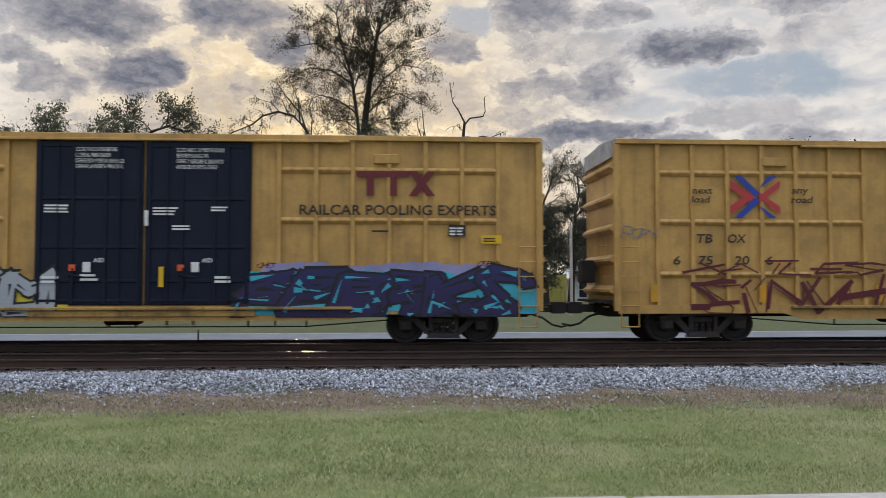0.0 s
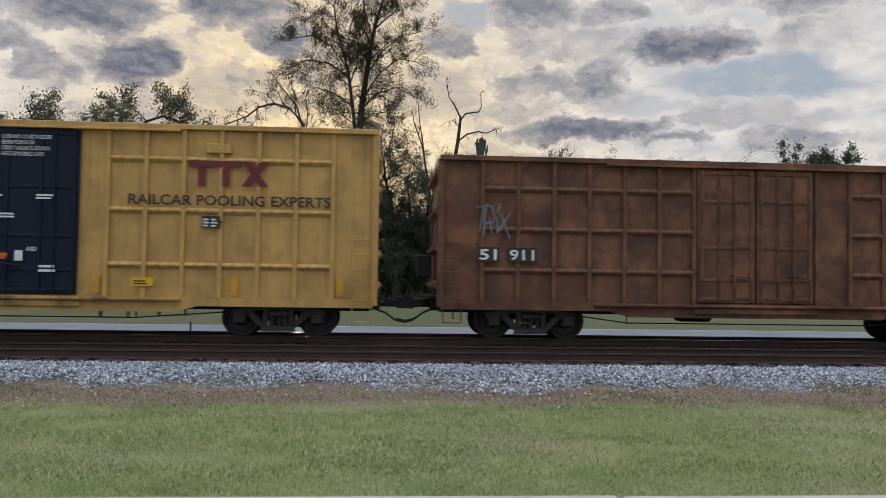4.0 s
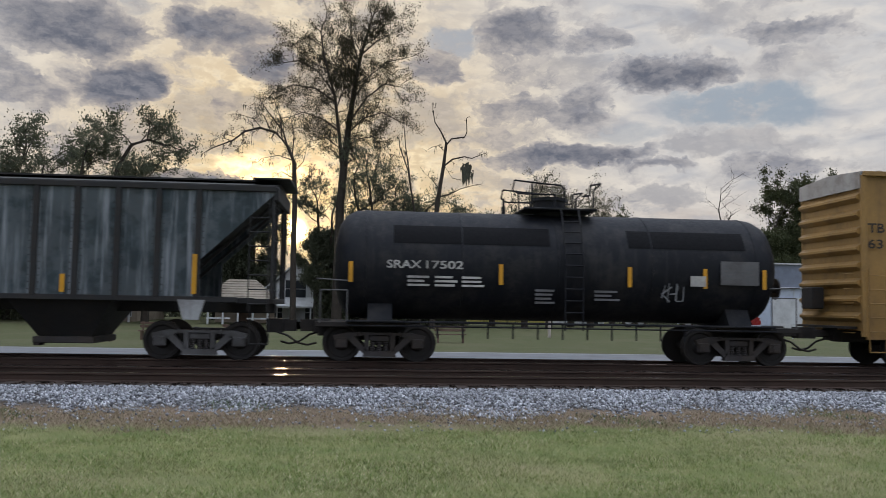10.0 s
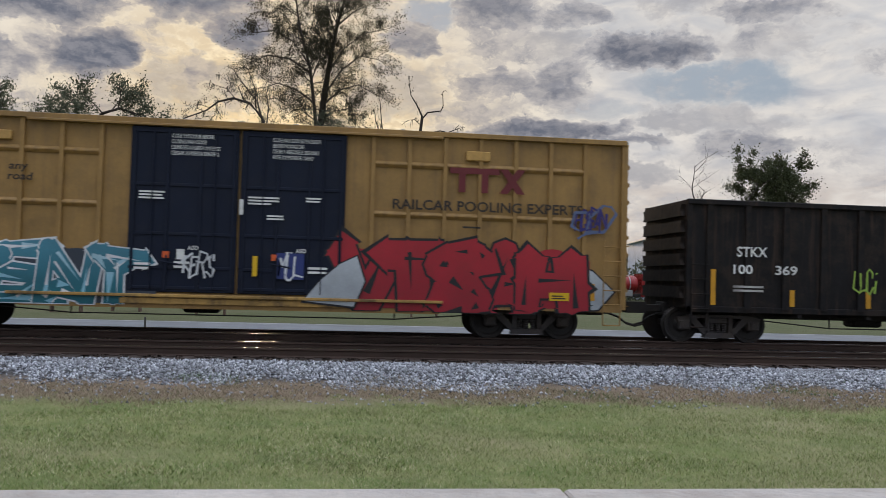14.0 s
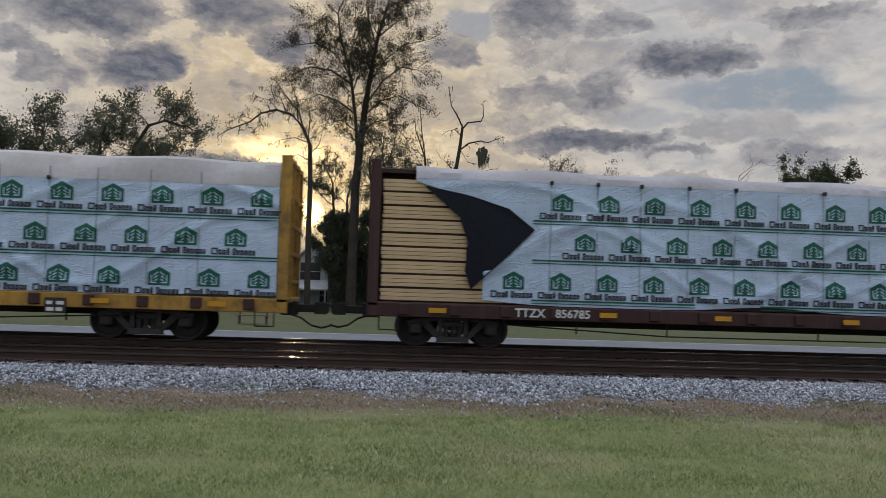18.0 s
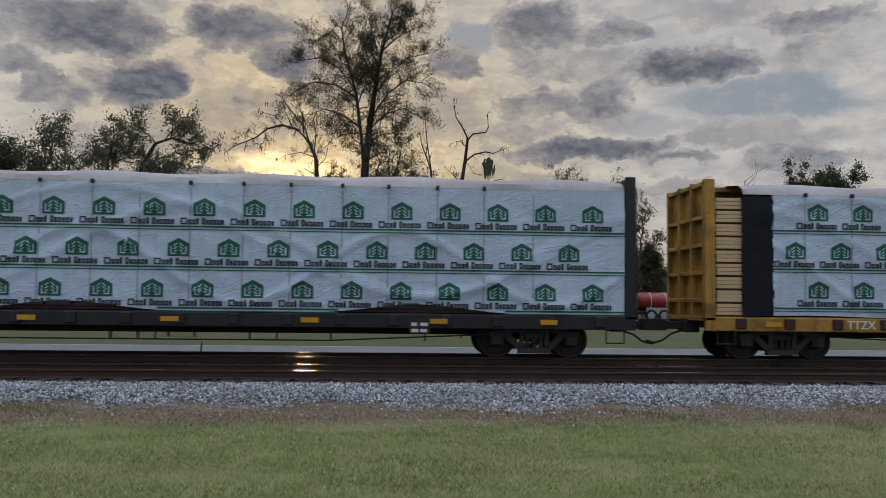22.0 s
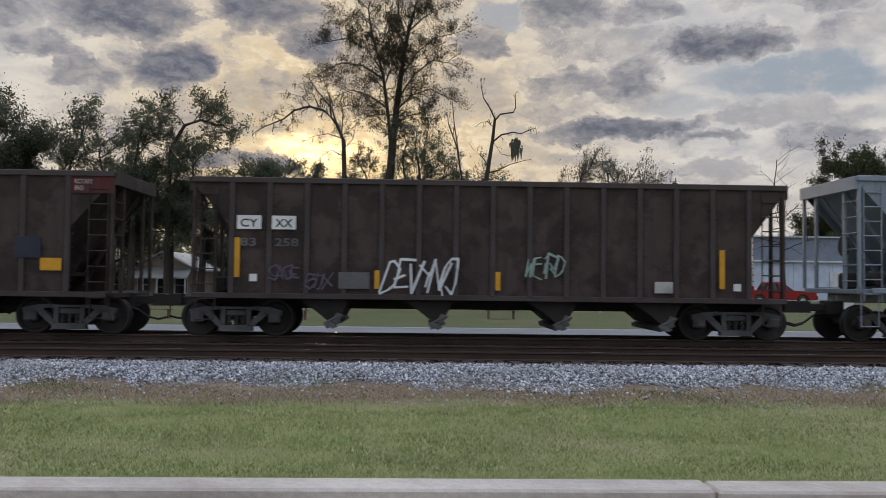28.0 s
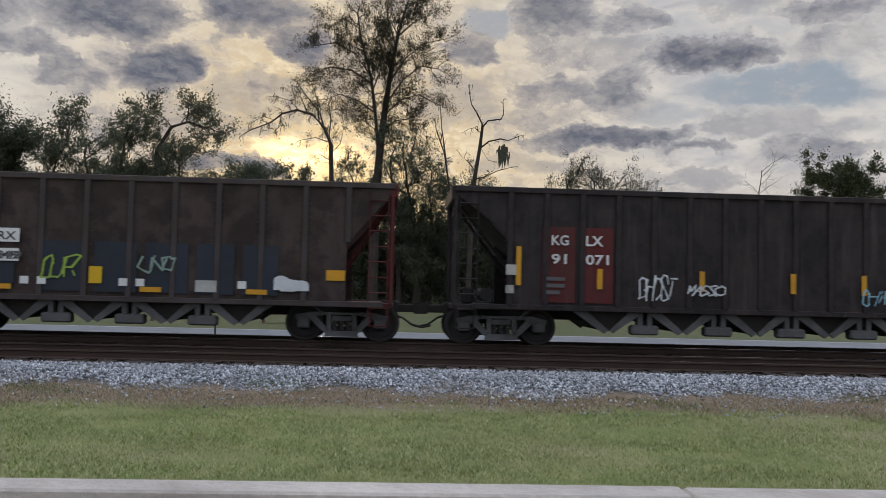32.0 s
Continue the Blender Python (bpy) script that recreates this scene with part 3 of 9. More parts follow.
# ---- ground, tracks, road ----
FAR_Y, NEAR_Y = 21.57, 17.50            # track centre lines
GROUND = [(-400, -0.9), (-4, -0.75), (3, -0.62), (8, -0.50), (12, -0.47), (13.2, -0.44), (14.2, -0.405), (15.3, -0.26), (16.0, -0.215), (16.3, -0.21),
          (23.3, -0.21), (24.3, -0.35), (25.6, -0.60), (29.0, -0.66), (29.2, -0.66), (36.5, -0.66), (37, -0.62), (48, -0.38), (55, -0.20), (62, -0.10), (90, -0.08), (200, 0.0), (900, 0.0), (2600, 0.4)]


def ground_z(y):
    return float(np.interp(y, [p[0] for p in GROUND], [p[1] for p in GROUND]))


def ground_material():
    """One sheet: lawn, bare toe of the ballast, painted shade between shoulder stones, stone dust under the tracks, far
    grass.
    """
    m = bpy.data.materials.new("lawn_and_soil")
    m.use_nodes = True
    m.node_tree.nodes.clear()
    g = Nodes(m.node_tree)
    vec = g.add("ShaderNodeTexCoord").outputs["Object"]
    sep = g.add("ShaderNodeSeparateXYZ")
    g.put(sep.inputs[0], vec)
    big = g.noise(vec, 0.28, 4, 0.6, stretch=(0.8, 1.0, 1))
    mid = g.noise(vec, 1.6, 5, 0.65)
    fine = g.noise(vec, 22.0, 5, 0.7)
    grass = g.mix(g.ramp(mid, 0.35, 0.68), (0.105, 0.150, 0.036), (0.20, 0.215, 0.075))
    grass = g.mix(g.ramp(big, 0.45, 0.66, 0.0, 0.75), grass, (0.30, 0.255, 0.145))
    grass = g.mix(g.ramp(fine, 0.3, 0.75, 0.0, 0.5), grass, (0.26, 0.23, 0.13))
    soil = g.mix(g.ramp(fine, 0.3, 0.7), (0.125, 0.090, 0.062), (0.28, 0.21, 0.15))
    edge = g.math("ADD", sep.outputs[1], g.math("MULTIPLY", g.math("SUBTRACT", mid, 0.5), 2.0))
    edge = g.math("ADD", edge, g.math("MULTIPLY", g.math("SUBTRACT", big, 0.5), 1.6))
    c = g.mix(g.ramp(edge, 12.2, 13.4), grass, soil)
    # ground darkened to paint in the shade of the gaps between ballast stones
    stone = g.mix(g.ramp(fine, 0.35, 0.65), (0.035, 0.030, 0.028), (0.12, 0.115, 0.115))
    c = g.mix(g.ramp(sep.outputs[1], 14.2, 14.8), c, stone)
    dark = g.mix(g.ramp(fine, 0.3, 0.7), (0.030, 0.021, 0.017), (0.075, 0.055, 0.045))
    c = g.mix(g.ramp(sep.outputs[1], 15.9, 16.3), c, dark)
    c = g.mix(g.ramp(edge, 24.4, 25.6), c, g.mix(0.8, grass, (0.080, 0.082, 0.044)))
    b = g.add("ShaderNodeBsdfPrincipled")
    g.put(b.inputs["Base Color"], c)
    b.inputs["Roughness"].default_value = 0.95
    b.inputs["Specular IOR Level"].default_value = 0.15
    bp = g.add("ShaderNodeBump")
    bp.inputs["Strength"].default_value = 0.6
    bp.inputs["Distance"].default_value = 0.05
    g.put(bp.inputs["Height"], fine)
    g.put(b.inputs["Normal"], bp.outputs[0])
    o = g.add("ShaderNodeOutputMaterial")
    g.put(o.inputs[0], b.outputs[0])
    return m


def make_ground():
    xs = sorted(set([-2600, -900, -300, -120, -60] + [k * 2.0 for k in range(-20, 21)] + [60, 120, 300, 900, 2600]))
    ys = sorted(set([p[0] for p in GROUND] + [k * 0.5 for k in range(4, 32)]))
    rng = random.Random(5)
    geo = Geo()
    for y in ys:
        for x in xs:
            bumpy = 0.008 if 2 < y < 15.5 and abs(x) < 50 else 0.0
            geo.v.append((x, y, ground_z(y) + rng.uniform(-bumpy, bumpy)))
    n = len(xs)
    geo.f = [(j * n + i, j * n + i + 1, (j + 1) * n + i + 1, (j + 1) * n + i) for j in range(len(ys) - 1) for i in range(n - 1)]
    solid("ground", geo, ground_material(), "short patchy lawn with bare soil beside the railway", "lawn", "structure", smooth=True)


make_ground()
road = Geo().box(-900, 900, 29.2, 36.4, -0.75, -0.63)
solid("road", road, M["asphalt"], "pale grey asphalt road beyond the tracks", "road", "structure")
line = Geo().box(-300, 300, 29.5, 29.62, -0.63, -0.626).box(-300, 300, 35.9, 36.02, -0.63, -0.626)
solid("road_line", line, M["white_dirty"], "worn white edge lines of the road", "road marking", "structure")


def rail_profile(cy):
    """Rail section, head at z 0."""
    h = [(-0.036, 0.0), (0.036, 0.0), (0.037, -0.035), (0.010, -0.048), (0.009, -0.145), (0.07, -0.16), (0.07, -0.172), (-0.07, -0.172), (-0.07, -0.16), (-0.009, -0.145), (-0.010, -0.048), (-0.037, -0.035)]
    return [(cy + y, z) for y, z in h]


def make_track(cy, label):
    track = thing("railway_track", label, "railway track", "tracks", kind="structure")
    for side in (-1, 1):
        y = cy + side * 0.755
        part("rail", Geo().prism_x(rail_profile(y), -160, 160), M["rail_side"], track, "rusty steel rail with a worn head")
        part("rail_head", Geo().box(-160, 160, y - 0.030, y + 0.030, 0.0005, 0.003), M["rail_top"], track, "polished running surface")
    tie = Geo().box(-0.115, 0.115, cy - 1.3, cy + 1.3, -0.34, -0.176, 0.008).mesh("tie", M["tie"])
    fix_normals(tie)
    rng = random.Random(int(cy))
    for k in range(-60, 61):
        ob = part("tie", tie, None, track, at=(k * 0.53 + rng.uniform(-0.02, 0.02), rng.uniform(-0.05, 0.05), rng.uniform(-0.01, 0.0)))
        ob.rotation_euler[2] = rng.uniform(-0.012, 0.012)
    plates = Geo()
    for k in range(-60, 61):
        for side in (-1, 1):
            plates.box(k * 0.53 - 0.09, k * 0.53 + 0.09, cy + side * 0.755 - 0.18, cy + side * 0.755 + 0.18, -0.178, -0.166)
    tagged(part("tie_plates", plates, M["rail_side"], track), kind="stuff")
    return track


make_track(NEAR_Y, "near track of rusty rails on dark timber ties")
make_track(FAR_Y, "far track of rusty rails on dark timber ties")


def scatter_stones(name, count, area, size, mat, label, seed, keep=None, lift=0.0):
    """Loose stones as one object: small octahedra of uneven shape."""
    rng = np.random.default_rng(seed)
    x0, x1, y0, y1 = area
    x, y = rng.uniform(x0, x1, count), rng.uniform(y0, y1, count)
    if keep:
        ok = keep(x, y, rng)
        x, y = x[ok], y[ok]
    n = len(x)
    z = np.interp(y, [p[0] for p in GROUND], [p[1] for p in GROUND]) + lift
    r = rng.uniform(size[0], size[1], n)
    base = np.array([(1, 0, 0), (-1, 0, 0), (0, 1, 0), (0, -1, 0), (0, 0, 1), (0, 0, -1)], float)
    v = base[None] * rng.uniform(0.55, 1.25, (n, 6, 1)) + rng.uniform(-0.35, 0.35, (n, 6, 3))
    a = rng.uniform(0, 6.28, n)
    c, s = np.cos(a)[:, None], np.sin(a)[:, None]
    vx, vy = v[:, :, 0] * c - v[:, :, 1] * s, v[:, :, 0] * s + v[:, :, 1] * c
    v = np.stack([vx, vy, v[:, :, 2] * 0.8], -1) * r[:, None, None] + np.stack([x, y, z + r * 0.35], -1)[:, None]
    tri = np.array([(0, 2, 4), (2, 1, 4), (1, 3, 4), (3, 0, 4), (2, 0, 5), (1, 2, 5), (3, 1, 5), (0, 3, 5)])
    faces = (tri[None] + 6 * np.arange(n)[:, None, None]).reshape(-1, 3)
    me = loose_mesh(name, v, faces, mat)
    return tagged(new(name, me), label, "gravel", kind="stuff")


STONE = island_material("crushed_grey_stone", [(0.06, 0.06, 0.068), (0.27, 0.275, 0.30), (0.70, 0.71, 0.745), (0.12, 0.122, 0.138), (0.46, 0.465, 0.50), (0.25, 0.25, 0.26)], rough=0.85)
scatter_stones("ballast_shoulder", 62000, (-17, 19, 13.2, 16.25), (0.017, 0.040), STONE, "pale grey crushed stone ballast beside the near track", 11,
               lambda x, y, r: r.uniform(0, 1, len(x)) < np.clip((y - 13.95 + 0.5 * np.sin(x * 0.9) * np.sin(x * 0.31 + 1) + 0.22 * np.sin(x * 2.7 + 1) + 0.12 * np.sin(x * 6.1)) / 0.6, 0.03, 1))
DARKSTONE = island_material("oily_dark_stone", [(0.030, 0.022, 0.018), (0.07, 0.05, 0.042), (0.11, 0.085, 0.075), (0.05, 0.038, 0.03)], rough=0.85)
scatter_stones("ballast_between_tracks", 16000, (-18, 20, 16.1, 23.4), (0.02, 0.045), DARKSTONE, "dark oily ballast between the rails", 12)
scatter_stones("far_ballast_shoulder", 4000, (-20, 22, 23.3, 25.0), (0.02, 0.05), STONE, "grey ballast on the far side of the tracks", 13)
scatter_stones("stray_stones", 900, (-14, 16, 12.4, 14.3), (0.012, 0.034), STONE, "stray ballast stones in the grass edge", 14)


def blades(name, label, n, reach, keep, width, height, lean, colors, seed):
    """Short blades, one object. reach: nearest and farthest y."""
    rng = np.random.default_rng(seed)
    y = reach[0] + (reach[1] - reach[0]) * rng.uniform(0, 1, n) ** 0.9
    x = rng.uniform(-1, 1, n) * (y * 0.62 + 1.2) + 0.02 * y
    ok = rng.uniform(0, 1, n) < keep(x, y)
    x, y = x[ok], y[ok]
    n = len(x)
    z = np.interp(y, [p[0] for p in GROUND], [p[1] for p in GROUND])
    a = rng.uniform(0, 6.28, n)
    w, h = rng.uniform(*width, n), rng.uniform(*height, n)
    tip = rng.uniform(-lean, lean, (n, 2))
    dx, dy = np.cos(a) * w, np.sin(a) * w
    v = np.stack([np.stack([x - dx, y - dy, z - 0.01], -1), np.stack([x + dx, y + dy, z - 0.01], -1), np.stack([x + tip[:, 0], y + tip[:, 1], z + h], -1)], 1)
    me = loose_mesh(name, v, np.arange(3 * n), island_material(name + "_blades", colors, rough=0.8))
    tagged(new(name, me), label, "grass", kind="stuff")


def lawn_edge(x):
    """How far out the green lawn reaches towards the ballast."""
    return 12.9 + 0.45 * np.sin(x * 0.8 + 1) * np.sin(x * 0.37 + 2) + 0.25 * np.sin(x * 2.3) + 0.12 * np.sin(x * 5.9 + 1)


def make_grass():
    blades("grass", "short green and straw-coloured lawn grass", 520000, (5.5, 14.1), lambda x, y: np.clip((lawn_edge(x) - y) / 0.5 + 0.5 * np.sin(x * 7.3 + 3 * y), 0.05, 1) * (0.62 + 0.38 * np.sin(x * 1.9 + 2 * np.sin(y * 1.3)) * np.sin(y * 2.7 + np.sin(x))),
           (0.0025, 0.0055), (0.010, 0.042), 0.055, [(0.055, 0.092, 0.018), (0.15, 0.225, 0.045), (0.27, 0.34, 0.10), (0.66, 0.60, 0.40), (0.45, 0.40, 0.22), (0.23, 0.265, 0.095)], 21)
    blades("dry_grass", "dry brown grass at the toe of the ballast", 70000, (11.9, 14.9), lambda x, y: np.clip((y - lawn_edge(x) + 0.5) / 0.5, 0, 1) * np.clip((14.6 - y) / 0.7 + 0.8 * np.sin(x * 0.83 + 0.6) * np.sin(x * 1.7), 0, 1),
           (0.003, 0.007), (0.015, 0.075), 0.09, [(0.15, 0.105, 0.070), (0.30, 0.215, 0.15), (0.46, 0.36, 0.26), (0.20, 0.20, 0.10), (0.36, 0.275, 0.19)], 22)
    blades("weeds", "bright green weeds among the ballast stones", 26000, (12.3, 14.9), lambda x, y: np.clip(2.2 * np.sin(x * 0.62 + 2.4) * np.sin(x * 1.57 + y) * np.sin(y * 2.1 + x * 0.4) - 0.75, 0, 1),
           (0.003, 0.007), (0.02, 0.09), 0.08, [(0.035, 0.080, 0.018), (0.075, 0.150, 0.032), (0.12, 0.20, 0.05)], 23)


make_grass()

# deck railing under the camera
rail_cap = thing("deck_railing", "weathered grey timber railing cap of a viewing deck", "railing", kind="structure")
for x0, x1, dz in ((-4.0, -1.52, 0.0), (-1.515, 0.60, 0.002), (0.606, 4.0, 0.0)):
    part("cap_board", Geo().box(x0, x1, 1.795, 1.905, 0.917 + dz, 0.955 + dz, 0.006), M["deckwood"], rail_cap)
for x in (-3.0, -1.5, 0.6, 2.4):
    part("post", Geo().box(x - 0.045, x + 0.045, 1.81, 1.90, -0.75, 0.916, 0.004), M["deckwood"], rail_cap)
part("rail_board", Geo().box(-4, 4, 1.835, 1.873, 0.77, 0.912, 0.004), M["deckwood"], rail_cap)
deck = thing("deck_floor", "weathered timber boards of the viewing deck", "deck", kind="structure")
deck_board = done(Geo().box(-4, 4, 0.0, 0.139, -0.14, -0.10, 0.003), "deck_board", M["deckwood"])
for k in range(28):
    part("deck_board", deck_board, None, deck, at=(0, 1.86 - (k + 1) * 0.145, 0))
# ---- trees and buildings beyond the road ----
LEAF_DARK = island_material("dark_evergreen_leaves", [(0.070, 0.080, 0.052), (0.108, 0.120, 0.076), (0.14, 0.15, 0.10), (0.09, 0.098, 0.068)], rough=0.7, translucent=0.45)
LEAF_OLIVE = island_material("grey_olive_foliage", [(0.075, 0.072, 0.048), (0.12, 0.112, 0.078), (0.15, 0.145, 0.10), (0.10, 0.098, 0.075)], rough=0.8, translucent=0.4)
LEAF_GREEN = island_material("mid_green_leaves", [(0.036, 0.043, 0.018), (0.060, 0.070, 0.030), (0.090, 0.098, 0.044), (0.050, 0.058, 0.026)], rough=0.7, translucent=0.3)
LEAF_DRY = island_material("sparse_brown_leaves", [(0.034, 0.030, 0.015), (0.060, 0.050, 0.024), (0.028, 0.030, 0.014), (0.045, 0.036, 0.019)], rough=0.8, translucent=0.3)
MOSS = island_material("grey_hanging_moss", [(0.075, 0.075, 0.055), (0.11, 0.105, 0.08), (0.055, 0.055, 0.042)], rough=0.9)


class Tree:
    """Tapered trunk and limbs as tubes, leaves as small loose blades, moss as hanging strands."""

    def __init__(self, seed):
        self.rng = random.Random(seed)
        self.wood, self.tips = Geo(), []
        self.leaf_v, self.moss_v = [], []

    def tube(self, pts, r0, r1, n):
        rings = []
        for k, p in enumerate(pts):
            d = (pts[min(k + 1, len(pts) - 1)] - pts[max(k - 1, 0)]).normalized()
            u = d.orthogonal().normalized()
            w = d.cross(u)
            r = r0 + (r1 - r0) * k / (len(pts) - 1)
            rings.append([p + (u * math.cos(6.2832 * j / n) + w * math.sin(6.2832 * j / n)) * r for j in range(n)])
        self.wood.loft(rings)

    def grow(self, start, way, length, r, level, spread=0.75, droop=0.0, twist=0.25, kids=4, first=0.3):
        rng = self.rng
        steps = 5 if level > 1 else 4
        p, d, pts = Vector(start), Vector(way).normalized(), [Vector(start)]
        for k in range(steps):
            d = (d + Vector((rng.gauss(0, twist), rng.gauss(0, twist) * 0.7, rng.gauss(0, twist * 0.7) - droop))).normalized()
            p = p + d * (length / steps)
            pts.append(p)
        self.tube(pts, r, r * (0.45 if level else 0.3), 7 if level > 2 else 5 if level > 0 else 3)
        if level == 0:
            self.tips.append((pts[-1], d))
            self.tips.append((pts[2], d))
            return
        for k in range(kids):
            f = first + (1 - first) * (k + rng.uniform(0.2, 0.9)) / kids
            i = min(int(f * steps), steps - 1)
            q = pts[i].lerp(pts[i + 1], f * steps - i)
            a = rng.uniform(0, 6.283)
            u = d.orthogonal().normalized()
            out = u * math.cos(a) + d.cross(u) * math.sin(a)
            way2 = (d * (1 - spread * 0.5) + out * spread + Vector((0, 0, 0.12))).normalized()
            self.grow(q, way2, length * rng.uniform(0.48, 0.72), r * 0.42, level - 1, spread, droop, twist, kids, first)
        self.tips.append((pts[-1], d))

    def leaves(self, per_tip, spread, size):
        rng = self.rng
        if not per_tip:
            return
        r = np.random.default_rng(rng.randrange(10 ** 6))
        tip = np.repeat(np.array([tuple(p) for p, d in self.tips]), per_tip, axis=0)
        n = len(tip)
        c = tip + r.normal(0, 1, (n, 3)) * spread * r.uniform(0.3, 1.2, (n, 1))
        a, b = r.normal(0, 1, (n, 3)), r.normal(0, 1, (n, 3))
        s = size * r.uniform(0.5, 1.4, (n, 1))
        a = a / np.linalg.norm(a, axis=1, keepdims=True) * s
        b = b / np.linalg.norm(b, axis=1, keepdims=True) * s * 0.4
        self.leaf_v = np.stack([c - b, c + a, c + b], 1).reshape(-1, 3)

    def moss(self, count, length):
        rng = self.rng
        for p, d in rng.sample(self.tips, min(count, len(self.tips))):
            for _ in range(4):
                q = p + Vector((rng.gauss(0, 0.13), rng.gauss(0, 0.13), 0))
                ln = length * rng.uniform(0.3, 1.0)
                w = rng.uniform(0.010, 0.026)
                self.moss_v += [q + Vector((-w, 0, 0)), q + Vector((w, 0.02, 0)), q + Vector((rng.gauss(0, 0.05), 0, -ln))]

    def build(self, label, leaf_mat, category="tree"):
        tree = thing("tree", label, category, "trees beyond the road")
        part("trunk", self.wood, M["bark"], tree, smooth=True)
        for name, vs, mat in (("crown", self.leaf_v, leaf_mat), ("hanging_moss", self.moss_v, MOSS)):
            if len(vs):
                me = loose_mesh(name, [tuple(v) for v in vs] if name == "hanging_moss" else vs, np.arange(len(vs)), mat)
                tagged(part(name, me, None, tree), kind="stuff")
        return tree


TY = 57.6
GZ = -0.55


def limb(t, pts, r, side, gap=0.55, level=1, kids=4, droop=0.02, twist=0.22, end=0.3):
    """One limb along a line of points, set with side branches all round."""
    pts = [Vector(p) for p in pts]
    t.tube(pts, r, r * end, 6)
    run = [(b - a).length for a, b in zip(pts, pts[1:])]
    n = max(2, int(sum(run) / gap))
    for k in range(n):
        f = (k + t.rng.uniform(0.4, 1.0)) / n
        d = f * sum(run)
        i = 0
        while i < len(run) - 1 and d > run[i]:
            d -= run[i]
            i += 1
        q = pts[i].lerp(pts[i + 1], min(d / run[i], 1.0))
        ahead = (pts[i + 1] - pts[i]).normalized()
        a = t.rng.uniform(0, 6.283)
        u = ahead.orthogonal().normalized()
        way = ahead * 0.55 + (u * math.cos(a) + ahead.cross(u) * math.sin(a)) * 0.9 + Vector((0, 0, 0.2))
        t.grow(q, way, side * (1.0 - 0.3 * f) * t.rng.uniform(0.6, 1.15), max(r * 0.32, 0.018), level, 0.8, droop, twist, kids, 0.2)
    t.grow(pts[-1], pts[-1] - pts[-2], side * 0.9, max(r * end, 0.02), level, 0.8, droop, twist, kids + 1, 0.1)


def main_tree():
    t = Tree(3)
    at = lambda x, z, dy=0.0: Vector((x, TY + dy, z))
    t.tube([at(-2.05, GZ), at(-2.02, 4.0), at(-1.98, 8.3), at(-1.74, 11.6), at(-1.52, 13.8), at(-1.22, 16.2)], 0.38, 0.17, 9)
    limb(t, [at(-1.22, 16.2), at(-0.84, 18.6), at(-0.35, 20.6), at(0.1, 22.0)], 0.15, 1.9, 0.36, 1, 5)
    limb(t, [at(-1.86, 10.4), at(-2.1, 12.6, -0.3), at(-2.5, 15.6, -0.6), at(-3.3, 18.4, -0.7), at(-3.6, 20.2, -0.6)], 0.15, 1.7, 0.36, 1, 5)
    for pts, r in ((((-2.45, 15.4), (-3.9, 16.3), (-5.4, 16.4), (-6.9, 15.9)), 0.08), (((-2.6, 16.0), (-3.8, 17.6), (-5.2, 18.3), (-6.6, 18.2)), 0.075), (((-2.2, 13.4), (-3.4, 14.2), (-4.7, 14.6), (-5.7, 14.3)), 0.07),
                   (((-3.3, 18.2), (-4.4, 19.4), (-5.3, 19.9)), 0.055), (((-1.7, 12.9), (-3.0, 13.0), (-4.0, 12.6)), 0.055), (((-1.15, 16.4), (-2.0, 18.2), (-2.4, 20.4)), 0.07), (((-0.9, 18.2), (-1.5, 20.0), (-1.6, 21.6)), 0.055),
                   (((-1.5, 14.0), (-0.3, 15.8), (0.9, 16.8), (2.1, 16.6)), 0.085), (((-1.3, 15.6), (-0.2, 17.4), (1.1, 18.3), (2.2, 18.6)), 0.075), (((-1.6, 13.2), (-0.5, 14.4), (0.8, 14.9), (1.9, 14.3)), 0.075), (((-0.8, 18.8), (0.3, 19.8), (1.4, 20.3)), 0.06),
                   (((-0.5, 20.0), (0.7, 21.2), (1.5, 21.5)), 0.05), (((-1.7, 12.2), (-0.8, 12.9), (0.2, 13.0), (1.0, 12.4)), 0.055), (((-1.4, 14.6), (-1.0, 16.6), (0.3, 18.2)), 0.06), (((-2.4, 15.0), (-1.9, 16.6), (-2.2, 18.4)), 0.055)):
        limb(t, [at(x, z, t.rng.uniform(-1.1, 1.1) * k / len(pts)) for k, (x, z) in enumerate(pts)], r, 1.5, 0.36, 1, 5)
    t.leaves(34, 0.23, 0.085)
    t.moss(70, 1.0)
    t.build("tall slender oak with sparse brown leaves and hanging moss", LEAF_DRY)


